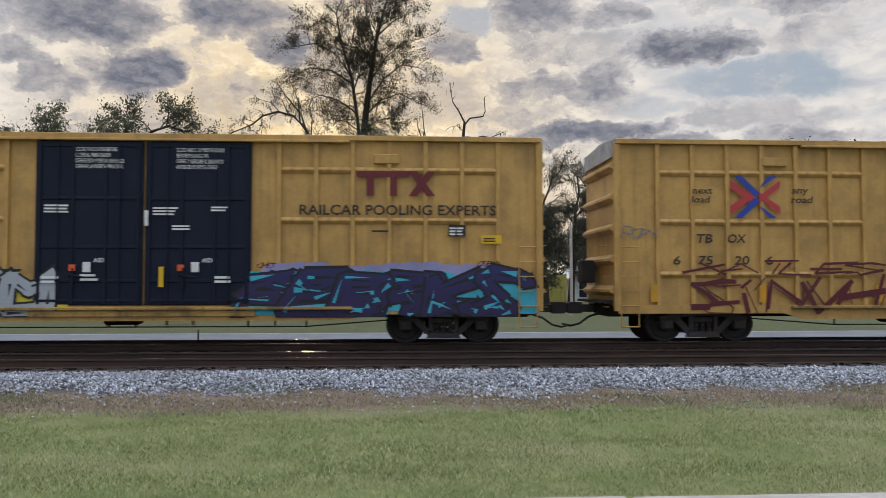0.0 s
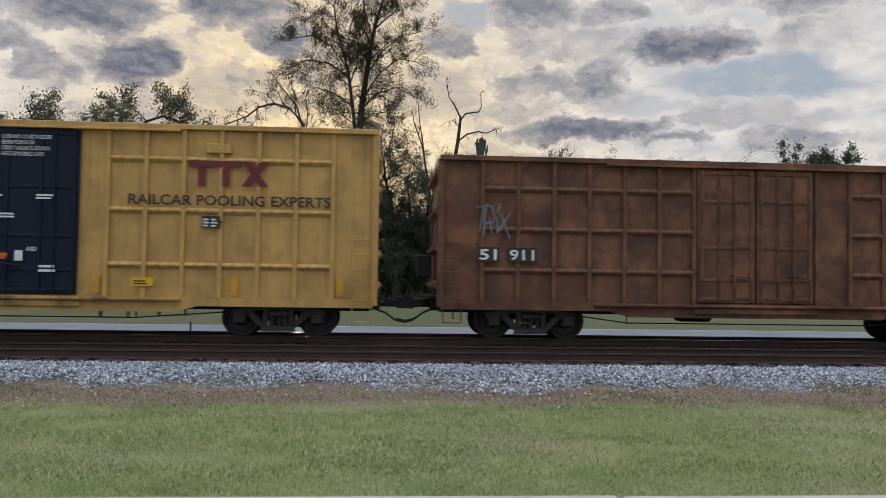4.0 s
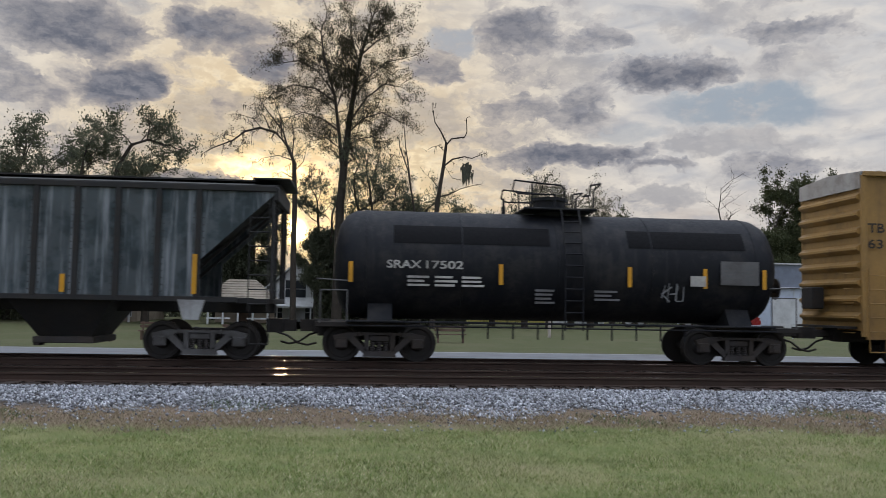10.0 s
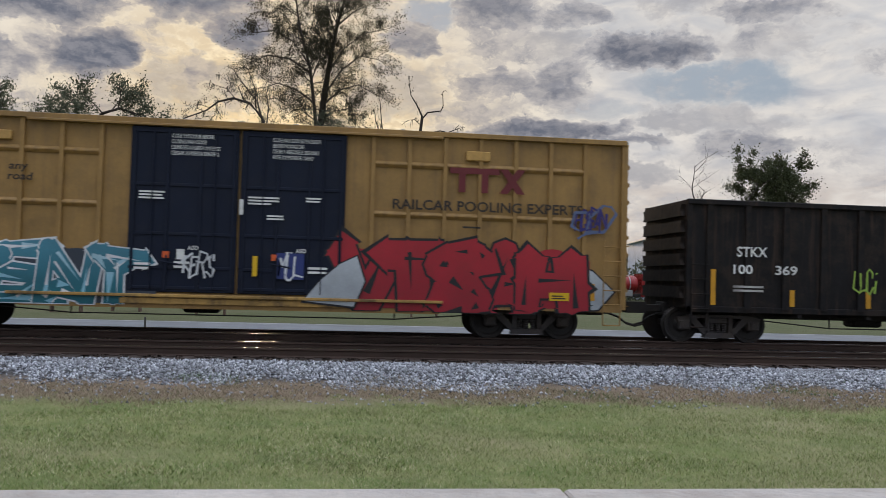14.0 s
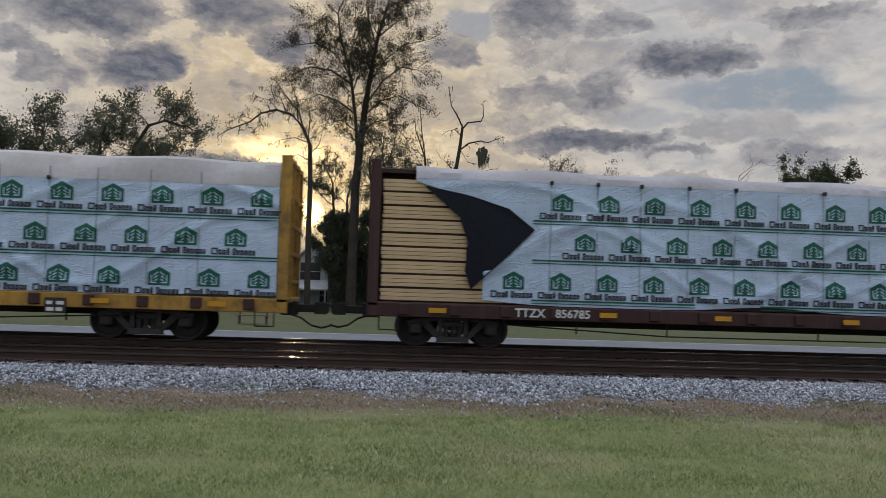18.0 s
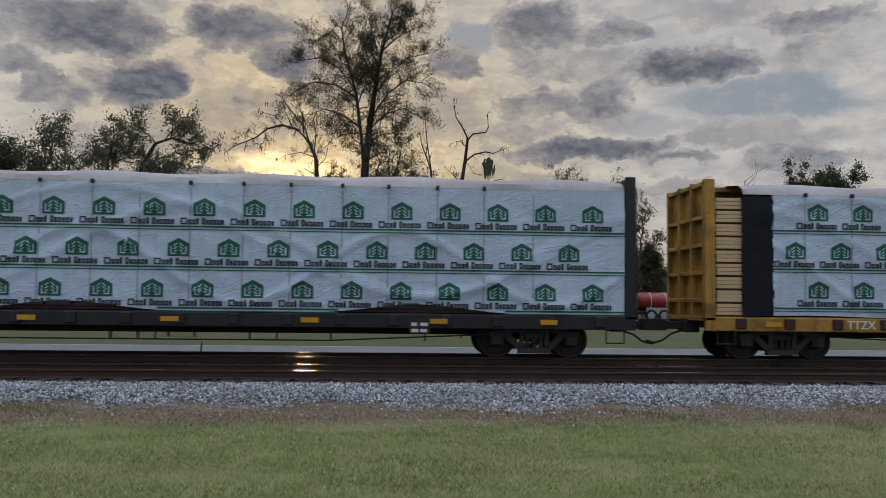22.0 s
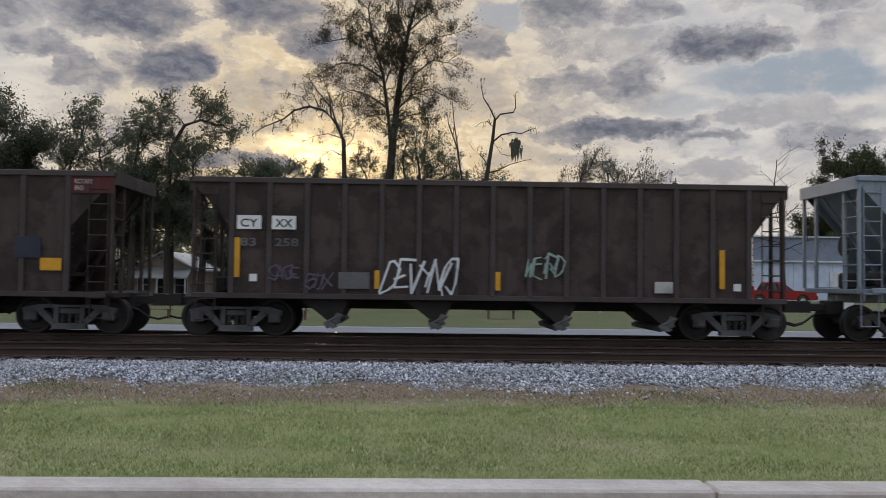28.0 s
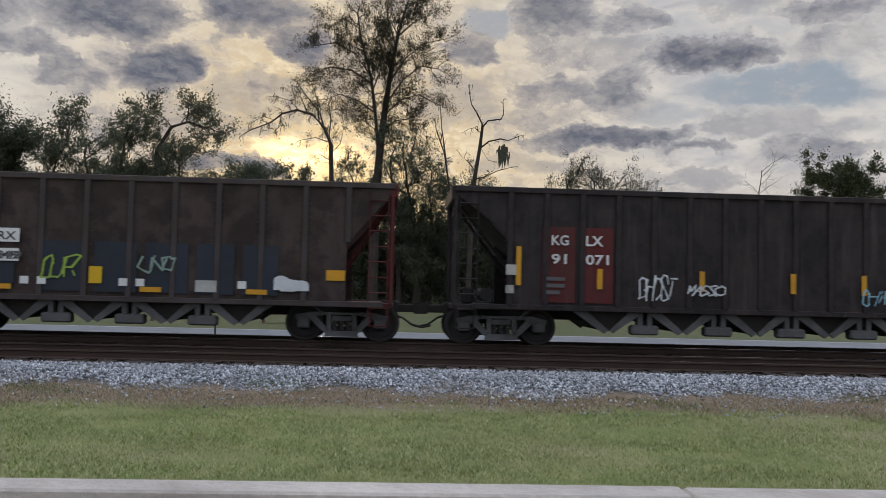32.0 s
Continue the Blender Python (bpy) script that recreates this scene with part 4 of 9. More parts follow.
def bent_tree():
    """Half-dead tree that leans out to one side."""
    t = Tree(8)
    at = lambda x, z, dy=0.0: Vector((x, TY - 1 + dy, z))
    t.tube([at(-4.9, GZ), at(-5.0, 5.0), at(-5.0, 8.2), at(-5.12, 10.9)], 0.22, 0.14, 7)
    limb(t, [at(-5.12, 10.9), at(-5.6, 12.0), at(-6.4, 12.9), at(-7.5, 13.2), at(-8.5, 12.9), at(-9.2, 12.3), at(-10.6, 11.7)], 0.12, 1.0, 0.5, 1, 5, 0.03)
    for pts, r in ((((-5.6, 12.0), (-6.0, 13.2), (-6.9, 14.2), (-7.6, 15.2)), 0.07), (((-6.0, 12.6), (-6.1, 13.9), (-6.5, 14.9)), 0.055), (((-5.3, 11.4), (-5.2, 12.8), (-5.5, 14.2)), 0.055), (((-7.4, 13.2), (-8.0, 13.9), (-8.8, 14.1)), 0.04), (((-6.8, 13.0), (-7.2, 14.0), (-7.9, 14.3)), 0.045),
                   (((-5.2, 11.0), (-6.2, 11.4), (-7.3, 11.2)), 0.04), (((-8.5, 12.9), (-8.6, 12.2), (-8.9, 11.6)), 0.03), (((-5.05, 9.8), (-5.9, 10.2), (-6.6, 9.7)), 0.04), (((-5.05, 10.2), (-4.5, 11.0), (-4.3, 12.0)), 0.04), (((-5.0, 9.0), (-4.2, 9.6)), 0.03), (((-9.0, 12.5), (-9.7, 12.6), (-10.3, 12.3)), 0.03)):
        limb(t, [at(x, z, t.rng.uniform(-0.5, 0.5)) for x, z in pts], r, 0.75, 0.38, 1, 5, 0.02, 0.28)
    t.leaves(2, 0.10, 0.08)
    t.moss(40, 0.5)
    t.build("half-dead bent tree with bare twigs", LEAF_DRY)


def snag():
    """Dead forked tree with a clump of moss."""
    t = Tree(12)
    y = TY - 2
    at = lambda x, z: Vector((x, y, z))
    t.tube([at(4.4, GZ), at(4.5, 5.5), at(4.6, 8.2), at(5.0, 10.9), at(5.15, 12.4)], 0.2, 0.09, 6)
    for pts, r, side in ((((5.15, 12.4), (4.75, 13.2), (4.35, 13.8), (4.2, 14.6)), 0.06, 0.5), (((5.1, 12.2), (5.5, 12.7), (6.4, 12.85), (6.55, 13.2), (6.5, 14.1)), 0.065, 0.3), (((5.0, 10.8), (5.6, 11.3), (6.4, 11.5), (6.9, 11.4), (7.6, 11.7)), 0.065, 0.55),
                         (((4.7, 8.7), (5.4, 8.9), (6.2, 9.3), (7.2, 9.6)), 0.05, 0.6), (((4.75, 9.2), (4.2, 9.9), (3.8, 10.2)), 0.04, 0.7), (((3.6, GZ), (3.1, 7.5), (2.6, 10.4), (2.0, 12.0)), 0.09, 0.9), (((2.75, 9.8), (2.4, 12.0), (2.2, 14.0)), 0.05, 0.5), (((5.0, 10.9), (5.6, 10.0), (6.3, 9.9)), 0.03, 0.6), (((5.1, 11.8), (4.6, 12.2), (4.2, 12.1)), 0.03, 0.6)):
        limb(t, [at(x, z) for x, z in pts], r, side, 0.6, 1, 4, 0.03, 0.28, 0.35)
    t.moss(24, 0.5)
    for k in range(90):
        q = Vector((6.55 + t.rng.gauss(0, 0.17), y, 10.2 + t.rng.uniform(0, 0.9)))
        t.moss_v += [q + Vector((-0.06, 0, 0)), q + Vector((0.06, 0.02, 0)), q + Vector((t.rng.gauss(0, 0.05), 0, -t.rng.uniform(0.3, 1.0)))]
    t.build("dead forked tree with a dark clump of moss", LEAF_DRY)


def leafy(seed, x, y, height, width, label, mat, dense=5, leaf=0.16, moss=0, trunk_share=0.3, stems=1, level=3, r=0.3, first=0.2):
    t = Tree(seed)
    for k in range(stems):
        bx = x + (k - (stems - 1) / 2) * width * 0.35
        b = Vector((bx, y, GZ))
        top = Vector((bx + t.rng.uniform(-0.1, 0.1) * width, y, height * t.rng.uniform(0.55, 0.68)))
        mid = b.lerp(top, trunk_share)
        t.tube([b, mid, top], r, r * 0.35, 7)
        n = 9
        for j in range(n):
            q = mid.lerp(top, (j + 0.5) / n)
            a = j * 2.4 + t.rng.uniform(-0.4, 0.4)
            f = 1 - 0.45 * j / n
            t.grow(q, (math.cos(a), math.sin(a) * 0.8, 0.35 + 0.5 * j / n), width * 0.42 * f, r * 0.3, level - 1, 0.75, 0.01, 0.22, 4, first)
        t.grow(top, (0, 0, 1), height - top.z - 0.6, r * 0.35, level - 1, 0.8, 0.0, 0.22, 5, 0.15)
    t.leaves(dense * (11 if mat is LEAF_DARK else 8), width * 0.035 + 0.1, leaf * 0.8)
    if moss:
        t.moss(moss, 1.3)
    return t.build(label, mat)


main_tree()
bent_tree()
snag()
# dense oaks beyond the house to the south
leafy(31, -28.5, 58, 12.7, 9.0, "dense dark evergreen oak beyond the road", LEAF_DARK, 13, 0.20, stems=2)
leafy(32, -23.5, 60, 12.2, 7.0, "dense dark evergreen oak beyond the road", LEAF_DARK, 13, 0.19, stems=2)
leafy(33, -19.4, 57, 12.4, 5.6, "dark evergreen oak with an open crown", LEAF_DARK, 9, 0.17, trunk_share=0.6)
leafy(34, -16.0, 58, 10.8, 6.0, "dark evergreen oak with an open crown", LEAF_DARK, 10, 0.17, stems=2, trunk_share=0.6)
t = Tree(35)
t.tube([Vector((-17.0, 57, GZ)), Vector((-17.0, 57, 7)), Vector((-16.9, 57, 10.2)), Vector((-16.0, 57, 11.8)), Vector((-14.9, 57, 12.2)), Vector((-13.6, 57, 11.8))], 0.22, 0.05, 6)
for q, w in (((-16.0, 57, 11.8), (-0.3, 0, 1)), ((-15.0, 57, 12.2), (0.1, 0.2, 1)), ((-14.6, 57, 12.1), (0.8, 0, 0.5)), ((-13.8, 57, 11.9), (0.9, 0, -0.1)), ((-15.4, 57, 12.0), (0.3, 0.4, 0.9)), ((-14.2, 57, 12.0), (0.6, -0.3, -0.4))):
    t.grow(q, w, 1.5, 0.05, 2, 0.75, 0.03, 0.22, 4, 0.2)
t.leaves(22, 0.26, 0.14)
t.build("oak limb reaching out with feathery twigs", LEAF_DARK)
leafy(36, -34.5, 60, 11.8, 9.0, "dense dark evergreen oak beyond the road", LEAF_DARK, 13, 0.22, stems=2)
leafy(37, -13.2, 68, 10.6, 6.5, "dense dark oak behind the houses", LEAF_DARK, 12, 0.18, stems=2, trunk_share=0.15)
leafy(38, -9.6, 66.5, 10.0, 4.6, "leafy oak behind the houses", LEAF_DARK, 11, 0.17, stems=2, trunk_share=0.15)
# undergrowth round the tall oak
leafy(41, 0.4, 58.5, 12.0, 3.6, "thin tree with drooping moss", LEAF_DARK, 7, 0.13, moss=60, stems=2)
leafy(42, 2.6, 59.5, 9.3, 4.4, "dark thicket of young oaks", LEAF_DARK, 9, 0.14, moss=30, stems=2)
leafy(43, -0.6, 59.8, 10.8, 3.6, "vine-hung young oak in the thicket", LEAF_DARK, 5, 0.13, moss=50)
leafy(44, -3.0, 60.0, 10.0, 3.2, "young oak with thin leaves", LEAF_DARK, 9, 0.13, moss=20, stems=2)
leafy(45, 5.2, 60.5, 8.2, 5.0, "dark thicket of young oaks", LEAF_DARK, 6, 0.15, stems=2)
# trees to the north
leafy(51, 12.4, 60, 10.2, 5.0, "mossy cypress hung with grey-olive strands", LEAF_OLIVE, 7, 0.13, moss=260, stems=2, trunk_share=0.35)
leafy(52, 16.2, 62, 9.8, 4.6, "mossy cypress hung with grey-olive strands", LEAF_OLIVE, 7, 0.13, moss=200, stems=2, trunk_share=0.58)
leafy(53, 9.4, 62, 8.0, 4.5, "dark leafy tree beside the container", LEAF_DARK, 7, 0.16)
leafy(54, 49.8, 92, 15.4, 9.5, "broad dense green camphor tree behind the shop", LEAF_GREEN, 26, 0.27, stems=3, trunk_share=0.3)
leafy(55, 30.2, 67, 12.6, 6.5, "bare winter tree with thin grey twigs", LEAF_DRY, 0, 0.1, r=0.16, trunk_share=0.5)
leafy(56, 21.0, 70, 9.0, 5.0, "distant leafy tree behind a white house", LEAF_GREEN, 7, 0.2)


def tree_line():
    """Far wood as one strip of loose leaf blades over dim stems."""
    rng = np.random.default_rng(77)
    n = 60000
    x = rng.uniform(-130, 130, n)
    y = rng.uniform(105, 118, n)
    top = 6.5 + 1.8 * np.sin(x * 0.11) + 1.2 * np.sin(x * 0.37 + 1) + 0.8 * np.sin(x * 1.1)
    z = GZ + (top - GZ) * rng.uniform(0, 1, n) ** 0.8
    s = rng.uniform(0.25, 0.6, n)
    d = rng.normal(0, 1, (n, 2, 3))
    c = np.stack([x, y, z], -1)
    v = np.stack([c, c + d[:, 0] * s[:, None], c + d[:, 1] * s[:, None] * 0.6], 1)
    me = loose_mesh("far_woods", v, np.arange(3 * n), LEAF_DARK)
    tagged(new("far_woods", me), "dim line of woods far beyond the houses", "woods", kind="stuff")


def thicket(name, label, x0, x1, y0, y1, top, count, seed, size, gaps=()):
    """Tangled low growth as loose leaf blades."""
    rng = np.random.default_rng(seed)
    x, y = rng.uniform(x0, x1, count), rng.uniform(y0, y1, count)
    h = top * (0.72 + 0.2 * np.sin(x * 0.7 + seed) + 0.15 * np.sin(x * 1.9 + y) + 0.08 * np.sin(x * 5.3))
    z = GZ + (h - GZ) * rng.uniform(0, 1, count) ** 0.8
    ok = np.ones(count, bool)
    for a, b in gaps:
        ok &= ~((x > a) & (x < b))
    c = np.stack([x, y, z], -1)[ok]
    n = len(c)
    d = rng.normal(0, 1, (n, 2, 3)) * size * rng.uniform(0.5, 1.3, (n, 1, 1))
    v = np.stack([c, c + d[:, 0], c + d[:, 1] * 0.6], 1)
    me = loose_mesh(name, v, np.arange(3 * n), LEAF_DARK)
    tagged(new(name, me), label, "undergrowth", kind="stuff")


tree_line()
thicket("thicket", "dark tangled undergrowth behind the houses", -60, 60, 74.5, 79, 4.6, 60000, 5, 0.22, ((13.5, 23.0), (30.5, 51.0)))
thicket("undergrowth", "dark tangled undergrowth round the tall oak", -3.6, 7.2, 58.5, 62.5, 6.3, 34000, 6, 0.15)
thicket("undergrowth", "dark bushes under the evergreen oaks", -46, -21.5, 59, 64, 3.2, 24000, 9, 0.18)

WALL_WHITE = material("white_clapboard_paint", (0.62, 0.63, 0.64), rough=0.7, var=0.15, dirt=0.15, bump=0.1)
WALL_TAN = material("tan_siding", (0.40, 0.33, 0.26), rough=0.8, var=0.2, dirt=0.2, bump=0.1)
ROOF_PALE = material("pale_metal_roof", (0.55, 0.56, 0.56), rough=0.45, var=0.2, dirt=0.2, bump=0.05)
ROOF_BEIGE = material("beige_shingles", (0.36, 0.31, 0.25), rough=0.9, var=0.3, dirt=0.2, bump=0.4)
WALL_BLUE = material("pale_blue_metal_wall", (0.52, 0.58, 0.70), rough=0.55, var=0.12, dirt=0.15, bump=0.05)
BAND_BLUE = material("blue_grey_metal_band", (0.21, 0.24, 0.31), rough=0.55, var=0.15, dirt=0.15, bump=0.05)
GLASS_DARK = material("dark_window_glass", (0.02, 0.025, 0.03), rough=0.08, var=0.1, bump=0, spec=0.6)
CONTAINER_Y = material("faded_yellow_container_paint", (0.50, 0.44, 0.12), rough=0.6, var=0.25, dirt=0.3, streak=0.2)
CAR_RED = material("red_vehicle_paint", (0.27, 0.02, 0.02), rough=0.25, var=0.1, dirt=0.1, bump=0)
WEATHERED = material("weathered_brown_planks", (0.15, 0.10, 0.075), rough=0.85, var=0.35, dirt=0.3, bump=0.4)


def house(name, label, x0, x1, y0, y1, eave, ridge, wall, roof, along_x=True, windows=(), porch=None, gable_mat=None):
    h = thing(name, label, "house", "houses beyond the road", ((x0 + x1) / 2, (y0 + y1) / 2, GZ))
    ox, oy = (x0 + x1) / 2, (y0 + y1) / 2
    w, d = (x1 - x0) / 2, (y1 - y0) / 2
    E, R = eave - GZ, ridge - GZ
    part("wall", Geo().box(-w, w, -d, d, 0, E), wall, h)
    n = int(E / 0.2)
    for k in range(n):
        part("clapboard", Geo().prism_x([(-d - 0.001, k * 0.2), (-d - 0.022, k * 0.2), (-d - 0.004, k * 0.2 + 0.19), (-d - 0.001, k * 0.2 + 0.19)], -w, w), wall, h)
    if along_x:
        part("roof", Geo().prism_x([(-d - 0.4, E - 0.1), (0, R), (d + 0.4, E - 0.1), (d + 0.4, E + 0.03), (0, R + 0.14), (-d - 0.4, E + 0.03)], -w - 0.35, w + 0.35), roof, h)
        part("gable", Geo().prism_x([(-d, E), (d, E), (0, R - 0.03)], -w, w), gable_mat or wall, h)
    else:
        part("roof", Geo().prism_y([(-w - 0.4, E - 0.1), (0, R), (w + 0.4, E - 0.1), (w + 0.4, E + 0.03), (0, R + 0.14), (-w - 0.4, E + 0.03)], -d - 0.35, d + 0.35), roof, h)
        part("gable", Geo().prism_y([(-w, E), (w, E), (0, R - 0.03)], -d - 0.004, d), gable_mat or wall, h)
    for wx, wz, ww, wh in windows:
        win = part("window", Geo().box(wx - ww / 2 - 0.06, wx + ww / 2 + 0.06, -d - 0.05, -d - 0.02, wz - 0.06, wz + wh + 0.06), WALL_WHITE, h)
        part("pane", Geo().box(wx - ww / 2, wx + ww / 2, -d - 0.062, -d - 0.052, wz, wz + wh / 2 - 0.02).box(wx - ww / 2, wx + ww / 2, -d - 0.062, -d - 0.052, wz + wh / 2 + 0.02, wz + wh), GLASS_DARK, win)
    if porch:
        px0, px1, dep, pz = porch
        part("porch_roof", Geo().prism_x([(-d - dep, pz), (-d, pz + 0.7), (-d, pz + 0.8), (-d - dep, pz + 0.12)], px0, px1), roof, h)
        for k in range(5):
            x = px0 + 0.15 + k * (px1 - px0 - 0.3) / 4
            part("porch_post", Geo().box(x - 0.06, x + 0.06, -d - dep + 0.08, -d - dep + 0.2, 0, pz, 0.01), WALL_WHITE, h)
        part("porch_floor", Geo().box(px0, px1, -d - dep, -d, 0, 0.25), ROOF_PALE, h)
    return h


house("house", "small tan gabled house with a white metal roof", -20.3, -16.0, 60, 68, 1.95, 3.15, WALL_TAN, ROOF_PALE, False, ((-1.3, 0.8, 0.8, 1.2), (0.0, 0.3, 0.9, 1.9), (1.35, 0.8, 0.8, 1.2)), (-2.1, 2.1, 1.4, 1.85))


def pavilion(x0, x1, y0, y1, eave, ridge):
    """Open shelter: hipped roof of lapped strips on slim posts, a back wall with a door and window."""
    z0 = GZ
    p = thing("shelter", "open tan shelter with a lapped hip roof on pale posts", "shelter", "", ((x0 + x1) / 2, (y0 + y1) / 2, z0))
    w, d, E, R = (x1 - x0) / 2, (y1 - y0) / 2, eave - z0, ridge - z0
    n = 8
    for k in range(n):
        a, b = k / n, (k + 1) / n
        ring = lambda f, z: [(-w - 0.3 + f * w * 0.72, -d - 0.3 + f * (d + 0.22), z), (w + 0.3 - f * w * 0.72, -d - 0.3 + f * (d + 0.22), z), (w + 0.3 - f * w * 0.72, d + 0.3 - f * (d + 0.22), z), (-w - 0.3 + f * w * 0.72, d + 0.3 - f * (d + 0.22), z)]
        part("roof_strip", Geo().loft([ring(a, E + (R - E) * a - 0.03), ring(a, E + (R - E) * a + 0.05), ring(b, E + (R - E) * b - 0.01)]), ROOF_BEIGE, p)
    part("fascia", Geo().box(-w - 0.28, w + 0.28, -d - 0.32, -d - 0.26, E - 0.14, E + 0.03), WALL_WHITE, p)
    for k in range(5):
        x = -w + 0.1 + k * (2 * w - 0.2) / 4
        part("shelter_post", Geo().box(x - 0.06, x + 0.06, -d, -d + 0.12, 0, E - 0.02, 0.01), WALL_WHITE, p)
    part("back_wall", Geo().box(-w, w, d - 0.12, d, 0, E), WALL_TAN, p)
    for xa, xb in ((-w, -0.5), (0.6, w)):
        part("hand_rail", Geo().box(xa, xb, -d + 0.03, -d + 0.09, 0.75, 0.85), WALL_WHITE, p)
    part("door_panel", Geo().box(-0.45, 0.45, d - 0.17, d - 0.125, 0, 1.95, 0.01), WEATHERED, p)
    part("shelter_floor", Geo().box(-w - 0.1, w + 0.1, -d - 0.1, d, 0, 0.12), ROOF_PALE, p)


pavilion(-10.8, -6.6, 57.6, 61.0, 1.55, 2.95)
house("house", "white gabled house with a dark gable window", -8.0, -2.6, 63, 72, 1.7, 4.3, WALL_WHITE, ROOF_PALE, False, ((0.0, 2.3, 1.5, 1.3), (-1.4, 0.6, 0.9, 1.2), (1.4, 0.5, 1.3, 1.4)), (-2.6, 2.6, 1.4, 1.55), gable_mat=WALL_WHITE)
house("house", "white clapboard house with a pale metal roof", 16.4, 21.2, 73, 81, 2.0, 3.5, WALL_WHITE, ROOF_PALE, False, ((-1.5, 0.9, 0.7, 1.3), (-0.4, 0.9, 0.7, 1.3), (1.4, 0.3, 0.9, 1.9), (0.0, 2.35, 0.5, 0.5)))
house("shop_building", "long white metal shop building with a blue-grey upper band", 31.2, 50.0, 76, 88, 5.9, 6.1, WALL_BLUE, ROOF_PALE, True, ())
shop = bpy.data.objects["shop_building"]
part("upper_band", Geo().box(-9.42, 9.42, -6.16, -6.03, 4.15, 6.4), BAND_BLUE, shop, "blue-grey upper band of wall sheets")
part("gutter", Geo().box(-9.5, 9.5, -6.30, -6.165, 4.05, 4.2, 0.02), WALL_WHITE, shop)
for sx in range(11):
    part("sheet_rib", Geo().box(-9.3 + sx * 1.85, -9.24 + sx * 1.85, -6.06, -6.03, 0, 4.04), WALL_WHITE, shop)
part("roller_door", Geo().box(-2.2, 1.2, -6.12, -6.065, 0, 3.2, 0.01), WALL_WHITE, shop)
part("wall_lamp", Geo().box(-3.7, -3.4, -6.35, -6.06, 3.55, 3.75, 0.03), M["steel_dark"], shop)


def shipping_container(x, y, length):
    c = thing("shipping_container", "faded yellow-green shipping container", "container", "", (x, y, ground_z(y)))
    part("container_box", Geo().box(0, length, 0, 2.4, 0, 2.45, 0.03), CONTAINER_Y, c)
    rib = done(Geo().box(-0.06, 0.06, -0.04, 0.0, 0.1, 2.35), "container_rib", CONTAINER_Y)
    for k in range(int(length / 0.28)):
        part("container_rib", rib, None, c, at=(0.2 + k * 0.28, 0, 0))
    for x1 in (0.1, length - 0.1):
        part("corner_post", Geo().box(x1 - 0.1, x1 + 0.1, -0.06, 0.06, 0, 2.45), CONTAINER_Y, c)
    part("notice", Geo().box(length * 0.7, length * 0.7 + 0.4, -0.06, -0.045, 1.5, 1.9), WALL_WHITE, c)


shipping_container(8.6, 69.0, 6.1)
shipping_container(14.9 - 2.2, 72.5, 3.0)


def wheel(parent, wx, r=0.37, y=-0.02):
    w = part("wheel", Geo().lathe_y(wx, r, [(y, 0.1), (y, r - 0.03), (y + 0.03, r), (y + 0.20, r), (y + 0.23, r - 0.03), (y + 0.23, 0.1)], 20), M["tie"], parent)
    part("rim", Geo().lathe_y(wx, r, [(y - 0.015, 0.05), (y - 0.015, r * 0.55), (y, r * 0.6), (y, 0.05)], 14), M["galv"], w)


def vehicle(x, y, label, paint):
    """Pickup seen from its side: rounded bonnet, cab with glass all round, open bed."""
    v = thing("pickup_truck", label, "vehicle", "parked vehicles", (x, y, ground_z(y)))
    arch = lambda cx: [(cx + 0.46 * math.cos(a), 0.42 + 0.46 * math.sin(a)) for a in (math.pi, 2.6, 2.1, 1.57, 1.05, 0.55, 0.0)]
    low = [(0.05, 0.45)] + arch(1.0) + arch(4.2) + [(5.25, 0.45), (5.32, 0.62), (5.28, 0.95), (5.05, 1.06), (3.55, 1.14), (0.02, 1.14), (0.0, 0.6)]
    part("body", Geo().prism_y(low, 0, 1.9), paint, v)
    cab = lambda f, z: [(1.55 + f * 0.28, 0.05 + f * 0.14, z), (3.55 - f * 0.75, 0.05 + f * 0.14, z), (3.55 - f * 0.75, 1.85 - f * 0.14, z), (1.55 + f * 0.28, 1.85 - f * 0.14, z)]
    part("cab_glass", Geo().loft([cab(0, 1.14), cab(0.9, 1.66)]), GLASS_DARK, v, "dark cab windows")
    part("cab_roof", Geo().loft([cab(0.86, 1.64), cab(0.95, 1.72), cab(1.15, 1.77)]), paint, v)
    for px0 in (1.50, 2.42, 3.02):
        part("window_post", Geo().prism_y([(px0, 1.13), (px0 + 0.10, 1.13), (px0 + (0.34 if px0 < 2 else -0.02 if px0 < 3 else -0.18), 1.67), (px0 + (0.24 if px0 < 2 else -0.12 if px0 < 3 else -0.28), 1.67)], 0.03, 0.12), paint, v)
    for wx in (1.0, 4.2):
        wheel(v, wx)
    part("bumper", Geo().box(-0.08, 0.02, 0.05, 1.85, 0.45, 0.65, 0.02).box(5.28, 5.40, 0.05, 1.85, 0.45, 0.65, 0.02), M["galv"], v)
    part("headlight", Geo().box(5.20, 5.30, -0.01, 0.35, 0.78, 0.93, 0.02), M["white"], v)
    part("tail_light", Geo().box(-0.02, 0.10, -0.012, 0.2, 0.75, 1.05, 0.01), M["logo_red"], v)
    part("door_handle", Geo().box(1.75, 1.92, -0.03, -0.002, 0.98, 1.02, 0.005), M["galv"], v)
    return v


